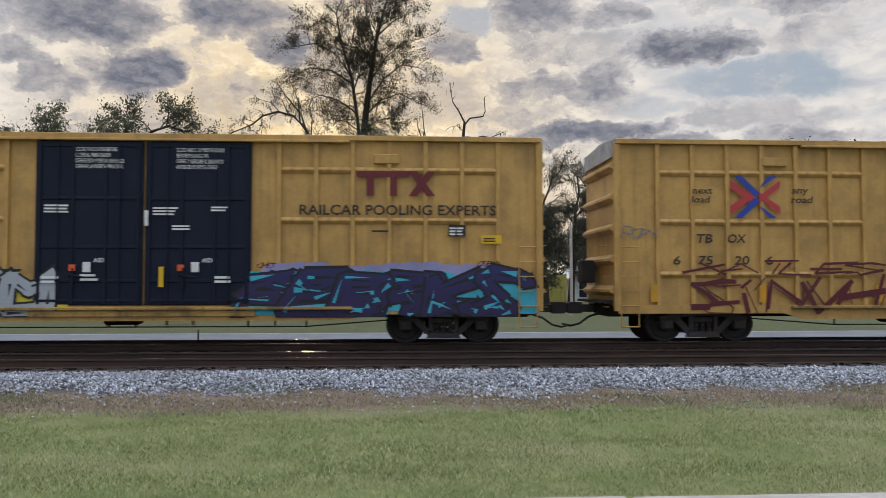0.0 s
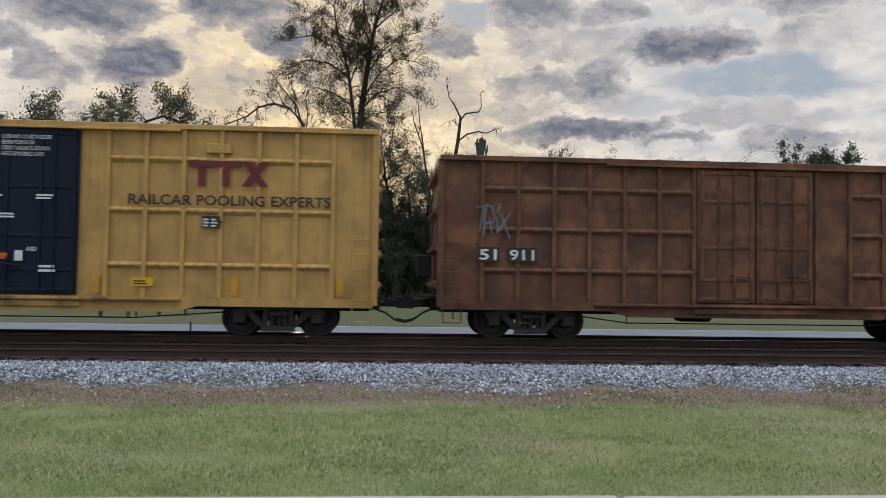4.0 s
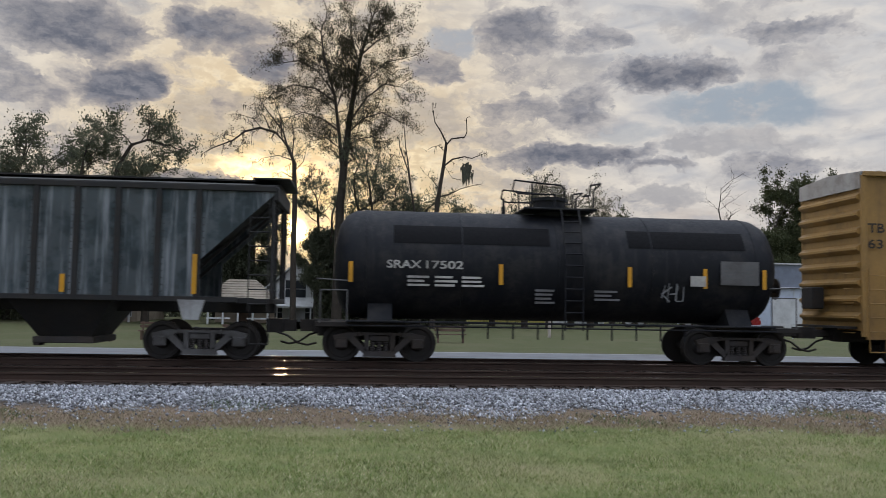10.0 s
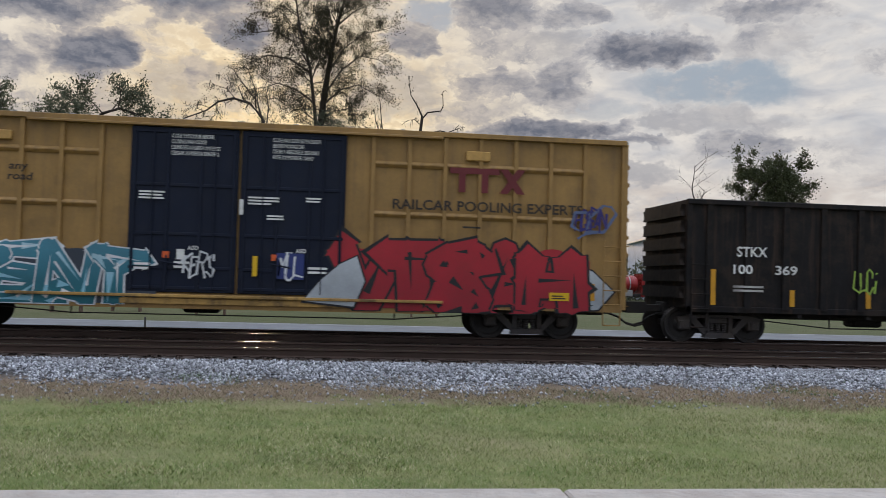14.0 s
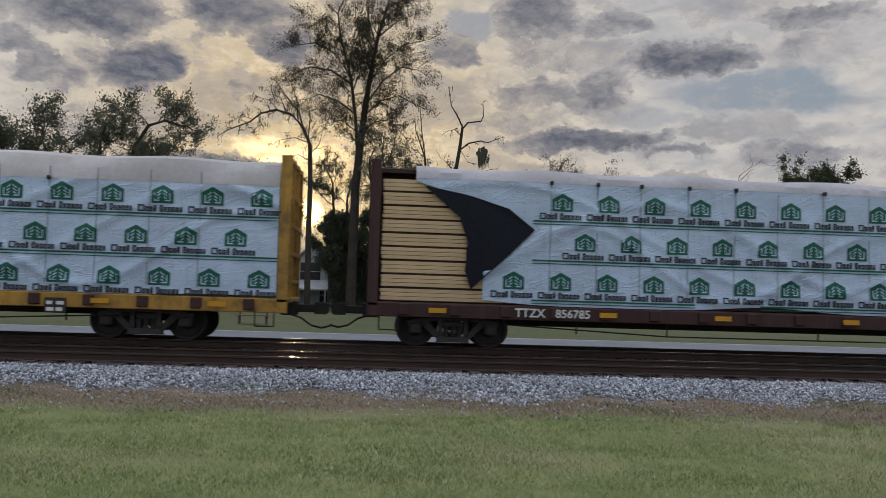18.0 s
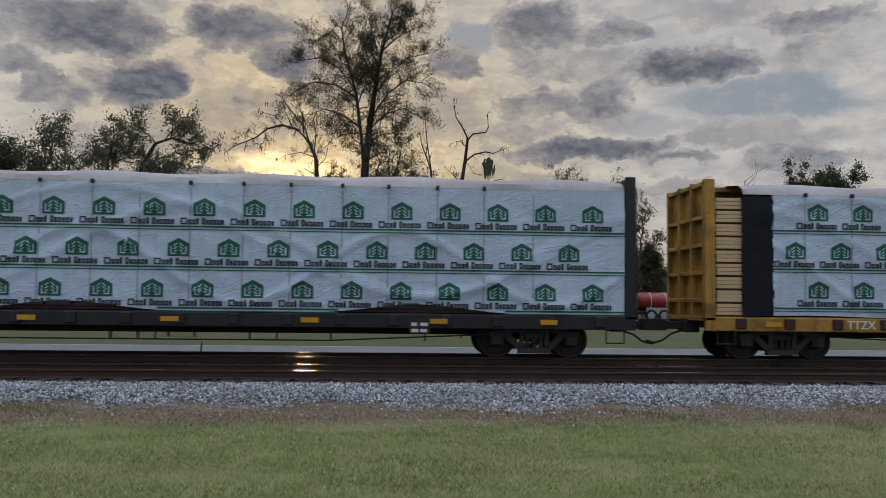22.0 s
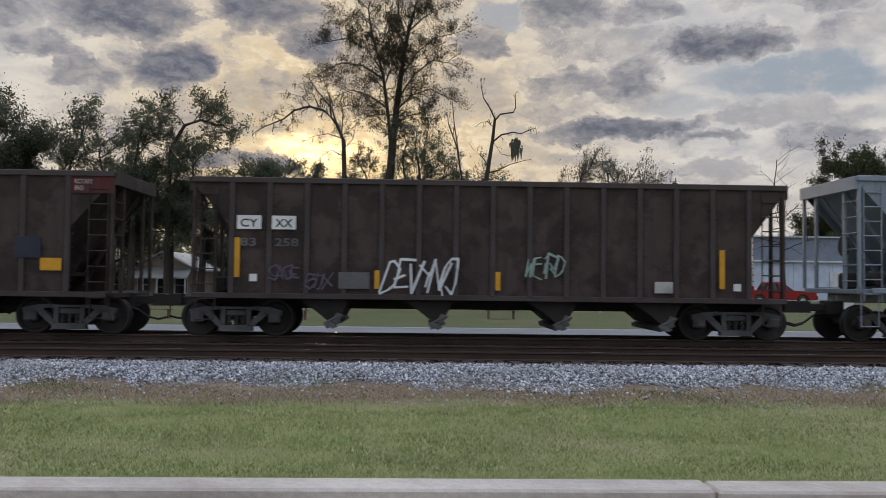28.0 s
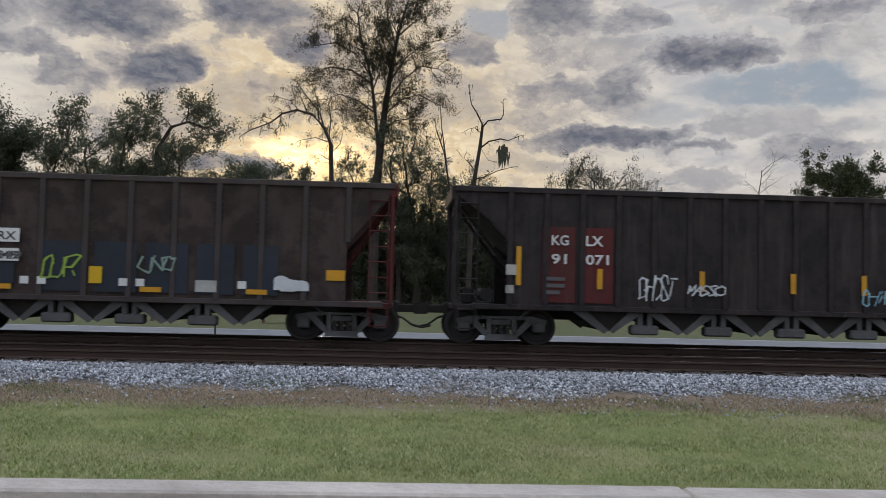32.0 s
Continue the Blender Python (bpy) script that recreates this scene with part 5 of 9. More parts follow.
def tank_truck(x, y, label, paint):
    """Short fire tender with a rounded water tank behind the cab."""
    v = thing("tank_truck", label, "truck", "parked vehicles", (x, y, ground_z(y)))
    part("chassis", Geo().box(0, 6.6, 0.3, 1.9, 0.55, 0.8, 0.02), M["steel_dark"], v)
    ring = lambda px0, k: [(px0, 1.1 + 1.0 * k * math.cos(a * 0.3927), 1.58 + 0.72 * k * math.sin(a * 0.3927)) for a in range(16)]
    part("water_tank", Geo().loft([ring(0.05, 0.55), ring(0.15, 0.9), ring(0.35, 1.0), ring(3.9, 1.0), ring(4.1, 0.9), ring(4.2, 0.55)]), paint, v, "rounded red water tank", smooth=True)
    for bx in (1.0, 2.2, 3.4):
        part("tank_band", Geo().loft([ring(bx, 1.012), ring(bx + 0.08, 1.012)]), M["galv"], v)
    part("cab", Geo().prism_y([(4.35, 0.6), (6.75, 0.6), (6.8, 1.35), (5.9, 1.45), (5.55, 2.35), (4.4, 2.4)], 0.1, 2.1), paint, v)
    part("cab_window", Geo().prism_y([(4.65, 1.5), (5.72, 1.5), (5.45, 2.2), (4.65, 2.22)], 0.075, 0.098), GLASS_DARK, v)
    part("hose_locker", Geo().box(0.6, 3.6, 0.02, 0.25, 0.6, 1.1, 0.02), M["galv"], v)
    part("ladder", ladder_geo(-0.08, 0.5, 0.7, 2.2, 0.05, 6, 0.02), M["galv"], v)
    for wx in (1.0, 2.0, 5.8):
        wheel(v, wx, 0.48, 0.0)
    part("bumper", Geo().box(6.7, 6.95, 0.1, 2.1, 0.5, 0.8, 0.02), M["galv"], v)
    return v


vehicle(23.9, 59.5, "red pickup truck parked on the grass", CAR_RED)


def bench(x, y, label):
    b = thing("bench", label, "bench", "plank benches", (x, y, ground_z(y)))
    for k in range(3):
        part("seat_plank", Geo().box(0, 1.6, 0.14 * k, 0.14 * k + 0.12, 0.42, 0.46, 0.005), WEATHERED, b)
    for k in range(2):
        part("back_plank", Geo().box(0, 1.6, 0.44, 0.47, 0.58 + 0.16 * k, 0.70 + 0.16 * k, 0.005), WEATHERED, b)
    for lx in (0.12, 1.4):
        part("leg", Geo().box(lx, lx + 0.08, 0.02, 0.42, 0, 0.42, 0.005).box(lx, lx + 0.08, 0.40, 0.44, 0.4, 0.88), WEATHERED, b)


for bx, by in ((-13.3, 40), (-6.8, 40), (-11.0, 41.5), (3.5, 42)):
    bench(bx, by, "weathered brown plank bench on the far grass")

pole = thing("utility_pole", "grey timber utility pole", "pole", at=(10.7, 48, ground_z(48)))
part("pole_shaft", Geo().rod((0, 0, 0), (0, 0, 5.2), 0.10, 10, 0.08), M["deckwood"], pole)
part("pole_cap", Geo().rod((0, 0, 5.2), (0, 0, 5.35), 0.13, 8, 0.02), M["galv"], pole)
marker = thing("marker_post", "slim grey roadside marker post", "post", at=(-6.12, 27.5, ground_z(27.5)))
part("post_shaft", Geo().box(-0.03, 0.03, -0.02, 0.02, 0, 0.62, 0.006), M["bogie_grey"], marker)
sign = thing("yard_sign", "white yard sign on short posts", "sign", at=(26.3, 50, ground_z(50)))
part("sign_board", Geo().box(-0.45, 0.45, -0.03, 0.0, 0.3, 0.95), WALL_WHITE, sign)
for lx in (-0.35, 0.35):
    part("sign_post", Geo().box(lx - 0.03, lx + 0.03, 0.0, 0.04, 0, 0.9), WALL_WHITE, sign)
# ---- the train ----
R_WHEEL = 0.457
BASE = 1.87                              # wheelbase of a bogie
WHEELSETS, CARS = [], []


def wheelset_mesh():
    g = Geo()
    for s in (-1, 1):
        prof = [(s * 0.67, 0.10), (s * 0.67, R_WHEEL + 0.028), (s * 0.70, R_WHEEL + 0.028), (s * 0.715, R_WHEEL), (s * 0.81, R_WHEEL - 0.003), (s * 0.81, 0.38),
                (s * 0.775, 0.34), (s * 0.765, 0.20), (s * 0.81, 0.16), (s * 0.83, 0.10), (s * 0.86, 0.10)]
        g.lathe_y(0, 0, prof, 28)
        for k in range(3):
            a = k * 2.094
            g.rod((0.06 * math.cos(a), s * 0.96, 0.06 * math.sin(a)), (0.06 * math.cos(a), s * 0.985, 0.06 * math.sin(a)), 0.018, 6)
    g.lathe_y(0, 0, [(-0.97, 0.075), (-0.6, 0.085), (0.6, 0.085), (0.97, 0.075)], 12)
    me = g.mesh("wheelset", M["wheel"], True)
    fix_normals(me)
    return me


def side_frame_geo(s):
    """Cast side frame with two windows, pedestals and a spring pocket, on one side."""
    g = Geo()
    y0, y1 = s * 0.90, s * 1.06
    h = BASE / 2
    g.prism_y([(-h - 0.17, 0.52), (-h + 0.17, 0.52), (-h + 0.30, 0.62), (-0.30, 0.66), (0.30, 0.66), (h - 0.30, 0.62), (h - 0.17, 0.52), (h + 0.17, 0.52), (h + 0.20, 0.64), (h - 0.15, 0.72), (-h + 0.15, 0.72), (-h - 0.20, 0.64)], y0, y1)
    for m in (-1, 1):
        g.prism_y([(m * (h - 0.32), 0.62), (m * (h - 0.14), 0.56), (m * 0.36, 0.17), (m * 0.30, 0.28)], y0, y1)
        g.prism_y([(m * 0.26, 0.66), (m * 0.37, 0.66), (m * 0.37, 0.22), (m * 0.26, 0.22)], y0, y1)
        g.box(m * h - 0.15, m * h + 0.15, s * 0.93, s * 1.10, R_WHEEL - 0.13, R_WHEEL + 0.12, 0.03)
    g.prism_y([(-0.42, 0.13), (0.42, 0.13), (0.36, 0.27), (-0.36, 0.27)], y0 - s * 0.02, y1 + s * 0.03)
    g.box(-0.25, 0.25, s * 0.72, s * 1.02, 0.50, 0.64, 0.02)
    for m in (-1, 1):
        g.rod((m * h, s * 1.09, R_WHEEL), (m * h, s * 1.14, R_WHEEL), 0.10, 12)
        g.rod((m * h, s * 1.14, R_WHEEL), (m * h, s * 1.155, R_WHEEL), 0.06, 8)
        g.box(m * 0.50 - 0.05, m * 0.50 + 0.05, s * 0.98, s * 1.08, 0.64, 0.74, 0.02)
    return g


def spring_mesh():
    """One coil spring, its turns as ridges."""
    g = Geo()
    prof = []
    for k in range(5):
        prof += [(0.27 + k * 0.046, 0.045), (0.28 + k * 0.046, 0.066), (0.298 + k * 0.046, 0.066), (0.308 + k * 0.046, 0.045)]
    ang = [2 * math.pi * k / 10 for k in range(10)]
    g.loft([[(r * math.cos(t), r * math.sin(t), z) for t in ang] for z, r in prof])
    return done(g, "spring", M["bogie"])


def add_bogie(car, x, steel="bogie"):
    frame_me = mesh_of("bolster" + steel, lambda: done(Geo().box(-0.20, 0.20, -0.95, 0.95, 0.42, 0.66, 0.03).box(-0.6, 0.6, -0.2, 0.2, 0.5, 0.6), "bolster", M["steel_dark"]))
    bogie = part("bogie", frame_me, None, car, "two-axle cast steel bogie", at=(x, 0, 0))
    for s in (-1, 1):
        part("side_frame", mesh_of("sf%d" % s + steel, lambda: done(side_frame_geo(s), "side_frame", M[steel])), None, bogie)
        for sx in (-0.17, 0.0, 0.17):
            part("spring", mesh_of("spring", spring_mesh), None, bogie, at=(sx, s * 0.98, 0))
    for m in (-1, 1):
        w = part("wheelset", mesh_of("wheelset", wheelset_mesh), None, bogie)
        w.matrix_parent_inverse = Matrix.Translation((m * BASE / 2, 0, R_WHEEL))
        WHEELSETS.append(w)


def coupler_mesh():
    g = Geo()
    g.box(0.0, 0.62, -0.09, 0.09, 0.74, 0.94, 0.02)
    g.prism_y([(0.55, 0.70), (0.86, 0.70), (0.92, 0.76), (0.92, 0.96), (0.86, 1.0), (0.55, 1.0)], -0.17, 0.17)
    g.box(-0.3, 0.12, -0.26, 0.26, 0.66, 1.02, 0.02)
    return done(g, "coupler", M["steel_dark"])


def hose_mesh():
    pts = [(0.0, -0.35, 0.68), (0.25, -0.36, 0.60), (0.5, -0.33, 0.42), (0.75, -0.3, 0.36), (0.98, -0.28, 0.42)]
    return done(Geo().pipe(pts, 0.028, 6), "brake_hose", M["steel_dark"])


def add_ends(car, length):
    for x, turn in ((0, 180), (length, 0)):
        for name, make in (("coupler", coupler_mesh), ("brake_hose", hose_mesh)):
            ob = part(name, mesh_of(name, make), None, car)
            ob.location, ob.rotation_euler[2] = (x, 0, 0), radians(turn)


def ladder_geo(x, y, z0, z1, w=0.42, rungs=4, r=0.014):
    g = Geo()
    for a in (0, w):
        g.rod((x + a, y, z0), (x + a, y, z1), r)
    for k in range(rungs):
        z = z0 + (k + 0.5) * (z1 - z0) / rungs
        g.rod((x, y - 0.01, z), (x + w, y - 0.01, z), r)
    return g


tank_truck(19.4, 63.5, "red fire tender with a rounded tank parked by the white house", CAR_RED)


def new_car(name, label, category, s_left, length):
    car = thing(name, label, category, "cars of the freight train", (s_left, FAR_Y, 0))
    CARS.append((car, s_left))
    add_ends(car, length)
    return car


def copy_car(src, name, label, s_left):
    car = copy_thing(src, pose(s_left, FAR_Y, 0))
    car.name = name
    tagged(car, label)
    CARS.append((car, s_left))
    for ob in car.children_recursive:
        if ob.name.split(".")[0] == "wheelset":
            WHEELSETS.append(ob)
    return car


BOX_L = 19.02
SIDE = -1.545                            # near face of ribs, y in a car's space


def boxcar(name, label, s_left, paint, door, sill_paint, length=BOX_L, top=5.06, door_span=(7.0, 12.05), rails=(4.22, 3.0, 1.70), ribs=None, smooth_side=False, trucks=2.35):
    car = new_car(name, label, "boxcar", s_left, length)
    P = M[paint]
    d0, d1 = door_span
    # shell
    part("body", Geo().box(0.02, length - 0.02, -1.455, 1.455, 0.95, top - 0.06), P, car)
    roof = Geo().prism_x([(-1.52, top - 0.10), (-1.52, top), (0, top + 0.10), (1.52, top), (1.52, top - 0.10)], 0.0, length)
    n = int(length / 1.2)
    for k in range(n):
        x = 0.5 + k * (length - 1) / (n - 1)
        roof.prism_x([(-1.50, top), (-1.50, top + 0.025), (0, top + 0.13), (1.50, top + 0.025), (1.50, top)], x - 0.05, x + 0.05)
    part("roof", roof, M["galv"], car, "ribbed grey steel roof")
    for s in (-1, 1):
        part("top_chord", Geo().box(0, length, s * 1.555 - 0.03, s * 1.555 + 0.03, top - 0.13, top - 0.005, 0.01), P, car)
        part("side_sill", Geo().prism_y([(0.05, 0.95), (0.05, 0.74), (4.2, 0.74), (4.7, 0.60), (length - 4.7, 0.60), (length - 4.2, 0.74), (length - 0.05, 0.74), (length - 0.05, 0.95)], s * 1.50, s * 1.54), P, car)
    # posts and rails of both sides
    if ribs is None:
        ribs = [0.06, 1.05, 1.93, 2.82, 3.70, 4.58, 5.46, 6.34]
        ribs = ribs + [length - r for r in ribs]
    rib_me = done(Geo().prism_y([(-0.05, 0.94), (0.05, 0.94), (0.05, top - 0.13), (-0.05, top - 0.13)], -0.04, 0.04), "side_post", P)
    bay = done(Geo().prism_x([(-0.05, -0.012), (-0.05, 0.012), (0.0, 0.075), (0.05, 0.012), (0.05, -0.012), (0.0, -0.075)], 0.05, 0.83), "side_rail", P)
    for s in (-1, 1):
        for x in ribs:
            part("side_post", rib_me, None, car, at=(x, s * 1.50, 0))
        if not smooth_side:
            for z in rails:
                for x in ribs:
                    if 0.5 < x < d0 - 0.9 or d1 + 0.5 < x < length - 1.5:
                        part("side_rail", bay, None, car, at=(x, s * 1.485, z))
    # doors on the near side, plain ones on the far side
    mid = (d0 + d1) / 2
    for a, b in ((d0, mid - 0.01), (mid + 0.01, d1)):
        dy = 0.035 if "blue" in door else 0.0
        dr = part("door", Geo().box(a + 0.02, b - 0.02, -1.56 + dy, -1.48, 0.98, top - 0.20, 0.015), M[door], car, "black double-panel sliding door" if "door" in door else "blue panelled plug door")
        post = done(Geo().box(-0.035, 0.035, -1.60 + dy, -1.555 + dy, 1.0, top - 0.22, 0.01), "door_post", M[door])
        for k in range(4):
            part("door_post", post, None, dr, at=(a + 0.12 + k * (b - a - 0.24) / 3, 0, 0))
        bar = done(Geo().box(a + 0.05, b - 0.05, -1.585 + dy, -1.555 + dy, -0.04, 0.04, 0.01), "door_rail", M[door])
        for z in (1.08, 1.55, 2.35, 3.5, top - 0.3):
            part("door_rail", bar, None, dr, at=(0, 0, z))
        rod = done(Geo().rod((0, -1.62 + 1.5 * dy, 1.0), (0, -1.62 + 1.5 * dy, top - 0.25), 0.018), "lock_rod", M[door])
        for x in (a + 0.55, b - 0.55):
            part("lock_rod", rod, None, dr, at=(x, 0, 0))
        part("door_handle", Geo().box(a + 0.9, a + 0.94, -1.65 + dy, -1.60 + dy, 1.35, 1.85, 0.01).rod((a + 0.8, -1.63 + dy, 1.7), (a + 1.25, -1.63 + dy, 1.62), 0.02), M[door], dr)
    part("far_door", Geo().box(d0, d1, 1.48, 1.56, 0.98, top - 0.20, 0.015), M[door], car)
    part("door_track", Geo().box(d0 - 2.6, d1 + 2.4, -1.66, -1.54, 0.86, 0.93, 0.01).box(d0 - 0.1, d1 + 0.1, -1.60, -1.52, 0.70, 0.84, 0.01), M[sill_paint], car, "worn yellow door track" if "yellow" in sill_paint else "")
    part("door_header", Geo().box(d0 - 2.3, d1 + 2.3, -1.64, -1.54, top - 0.19, top - 0.13, 0.01), P, car)
    # corrugated ends
    for x, s in ((0.0, -1), (length, 1)):
        cor = done(Geo().prism_y([(0.0, -0.13), (s * 0.05, -0.09), (s * 0.13, -0.03), (s * 0.13, 0.03), (s * 0.05, 0.09), (0.0, 0.13)], -1.44, 1.44), "end_corrugation", P)
        many = 8 if paint == "yellow_deep" else 5 if top > 4.8 else 4
        for k in range(many):
            part("end_corrugation", cor, None, car, at=(x, 0, 1.3 + k * 3.1 / (many - 1) * (top / 5.06)))
        part("end_cap", Geo().box(min(x, x + s * 0.06), max(x, x + s * 0.06), -1.5, 1.5, 4.62, top - 0.02), M["galv"], car, "pale upper end sheet") if top > 4.8 else None
        part("corner_post", Geo().box(x - 0.05, x + 0.05, -1.545, -1.44, 0.80, top - 0.1, 0.01), P, car)
        lx = 0.10 if s < 0 else length - 0.55
        part("ladder", ladder_geo(lx, -1.60, 0.75, 2.55, 0.44, 5), P, car)
        rung = done(Geo().rod((0, -1.35, 0), (0, -0.85, 0), 0.014), "grab_iron", P)
        for k in range(5):
            part("grab_iron", rung, None, car, at=(x + s * 0.16, 0, 0.9 + k * 0.38))
        part("sill_step", Geo().pipe([(lx, -1.58, 0.75), (lx, -1.58, 0.42), (lx + 0.44, -1.58, 0.42), (lx + 0.44, -1.58, 0.75)], 0.016), P, car)
    part("end_platform", Geo().box(-0.35, 0.0, -1.2, 1.2, 1.0, 1.06).box(-0.45, -0.10, 0.15, 0.75, 1.5, 2.1, 0.03), M["steel_dark"], car, "brake platform and gear box")
    underframe(car, length, trucks)
    return car


def underframe(car, length, trucks, z=0.92, steel="bogie"):
    part("centre_sill", Geo().box(0.1, length - 0.1, -0.28, 0.28, 0.62, z, 0.02), M["steel_dark"], car)
    bearer = done(Geo().box(-0.06, 0.06, -1.45, 1.45, 0.70, z, 0.01), "cross_bearer", M["steel_dark"])
    k = trucks + 2.0
    while k < length - trucks - 1.5:
        part("cross_bearer", bearer, None, car, at=(k, 0, 0))
        k += 1.9
    part("air_reservoir", Geo().box(length * 0.42, length * 0.42 + 0.9, 0.3, 0.85, 0.42, 0.80, 0.06), M["steel_dark"], car)
    rods = Geo().pipe([(trucks + 1.2, -1.15, 0.60), (length * 0.3, -1.15, 0.44), (length * 0.7, -1.15, 0.44), (length - trucks - 1.2, -1.15, 0.60)], 0.016)
    for x in (length * 0.3, length * 0.7):
        rods.rod((x, -1.15, 0.42), (x, -1.15, 0.8), 0.02)
    part("brake_rod", rods, M["steel_dark"], car)
    for x in (trucks, length - trucks):
        add_bogie(car, x, steel)


def next_load_logo(car, x, z, y):
    """Crossed arrows in red and blue, drawn as plain bands."""
    for mat, sgn in (("logo_red", -1), ("logo_blue", 1)):
        g = Geo()
        w, h, b = 1.28, 1.05, 0.17
        o = 0.0 if sgn < 0 else 0.17
        if sgn < 0:
            bands = [[(0, h - 0.30), (0.0, h - 0.10), (0.60, h / 2 + 0.02), (0.60, h / 2 - 0.17)], [(0, 0.30), (0.0, 0.10), (0.60, h / 2 - 0.02), (0.60, h / 2 + 0.17)],
                     [(w, h - 0.28), (w, h - 0.10), (0.74, h / 2 + 0.03), (0.74, h / 2 - 0.13)], [(w, 0.28), (w, 0.10), (0.74, h / 2 - 0.03), (0.74, h / 2 + 0.13)]]
        else:
            bands = [[(0.10, h), (0.30, h), (0.76, h / 2 + 0.1), (0.64, h / 2)], [(0.10, 0), (0.30, 0), (0.76, h / 2 - 0.1), (0.64, h / 2)],
                     [(w - 0.08, h), (w - 0.30, h), (0.74, h / 2 + 0.22), (0.84, h / 2 + 0.28)], [(w - 0.08, 0), (w - 0.30, 0), (0.74, h / 2 - 0.22), (0.84, h / 2 - 0.28)]]
        for n, pts in enumerate(bands):
            yy = y - 0.002 - 0.001 * n - (0.005 if sgn > 0 else 0)
            g.poly([(x + a, yy, z + c) for a, c in pts])
        part("arrow_emblem", g, M[mat], car, "painted crossed-arrow emblem")


def pool_emblem(car, x, z, w, h, y):
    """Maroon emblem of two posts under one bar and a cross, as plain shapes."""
    g = Geo()
    b = h * 0.24
    g.box(x, x + w * 0.66, y - 0.003, y, z + h - b, z + h)
    for a in (0.12, 0.42):
        g.box(x + w * a, x + w * a + w * 0.09, y - 0.003, y, z, z + h - b)
    for a, c in ((0.66, 1.0), (1.0, 0.66)):
        yy = y - 0.004 if a < c else y - 0.008
        g.poly([(x + w * a, yy, z + h), (x + w * (a + 0.11 if a < c else a - 0.11), yy, z + h), (x + w * c, yy, z), (x + w * (c - 0.11 if a < c else c + 0.11), yy, z)])
    part("pool_emblem", g, M["maroon"], car, "maroon painted emblem")


def door_stencils(car, seed, y=-1.625, small=False):
    """White stencilled notes on the doors."""
    W = M["white"]
    k = 0.62 if small else 1.0
    letter("CLOSE THIS DOOR BEFORE\nCLOSING MAIN DOOR\nCIERRE ESTA PUERTA ANTES DE\nCERRAR LA PUERTA PRINCIPAL", 7.95 + (0.45 if small else 0), 4.20, 1.12 * k, 0.50 * k, W, car, y)
    letter("CLOSE AND LOCK BOTH DOORS\nBEFORE MOVING CAR\nCIERRE Y ASEGURE EL SEGUNDO\nANTES DE MOVER EL CARRO", 10.28 + (0.2 if small else 0), 4.20, 1.12 * k, 0.50 * k, W, car, y)
    for k, (x, z, w, h, r) in enumerate([(7.25, 3.15, 0.7, 0.22, 3), (9.75, 3.1, 0.8, 0.22, 3), (11.1, 3.2, 0.5, 0.14, 2), (7.2, 1.5, 0.5, 0.2, 2), (8.1, 1.55, 0.45, 0.2, 2), (11.2, 1.5, 0.55, 0.2, 2), (10.2, 2.75, 0.5, 0.14, 2)]):
        bars(x, z, w, h, r, W, car, y, seed + 3 * k)
    for x in (8.15, 10.65):
        plate(x, 1.75, 0.18, 0.24, W, car, y, "white_notice")
        plate(x - 0.32, 1.78, 0.15, 0.15, M["orange_sticker"], car, y, "orange_sticker")
        letter("ASD", x + 0.25, 1.98, 0.24, 0.10, W, car, y)
    plate(9.9, 1.4, 0.11, 0.48, M["yellow_label"], car, y, "yellow_label")
    plate(9.55, 2.85, 0.09, 0.36, W, car, y, "white_notice")


def tbox_marks(car, num, style):
    """Lettering of a pool boxcar. style: emblem x, mark place, number place."""
    B, y = M["black"], -1.548
    ex = style["emblem"]
    next_load_logo(car, ex, 3.10, y)
    letter("next\nload", ex - 0.98, 3.48, 0.50, 0.36, B, car, y, slant=0.12)
    letter("any\nroad", ex + 1.55, 3.48, 0.55, 0.36, B, car, y, slant=0.12)
    mx, mz, h, gap = style["mark"]
    sl = style.get("slant", 0.15)
    letter("TB", mx, mz, h * 1.9, h, B, car, y, slant=sl)
    letter("OX", mx + gap, mz, h * 2.1, h, B, car, y, slant=sl)
    nx, nz, h, gap = style["num"]
    pos = style.get("split") or [(0, num[:2]), (gap, num[2:4]), (2 * gap, num[4:])]
    for dx, tx in pos:
        letter(tx, nx + dx, nz, h * 0.85 * len(tx), h, B, car, y, slant=sl)


def pool_slogan(car):
    pool_emblem(car, 14.55, 3.60, 1.88, 0.60, -1.548)
    letter("RAILCAR POOLING EXPERTS", 13.17, 3.13, 4.75, 0.25, M["black"], car, -1.548, label="dark slogan lettering")


# yellow double-door boxcars
box_a = boxcar("boxcar", "yellow ribbed boxcar with black doors and purple graffiti", 3.75 - BOX_L, "yellow", "door", "yellow_dark")
pool_slogan(box_a)
door_stencils(box_a, 1)
boxes = {1: box_a}
for k, s_left, lab in ((2, 5.62, "yellow ribbed boxcar with black doors and dark red graffiti"), (4, 47.5, "yellow ribbed boxcar with black doors and red and violet graffiti"),
                       ):
    boxes[k] = copy_car(box_a, "boxcar", lab, s_left)
box_b = boxcar("boxcar", "clean yellow ribbed boxcar with black doors", 179.24, "yellow_deep", "door", "yellow_dark")
pool_slogan(box_b)
door_stencils(box_b, 5)
boxes[11] = box_b
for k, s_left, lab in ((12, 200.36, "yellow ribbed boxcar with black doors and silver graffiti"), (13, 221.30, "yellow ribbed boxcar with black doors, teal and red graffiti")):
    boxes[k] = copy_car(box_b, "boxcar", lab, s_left)
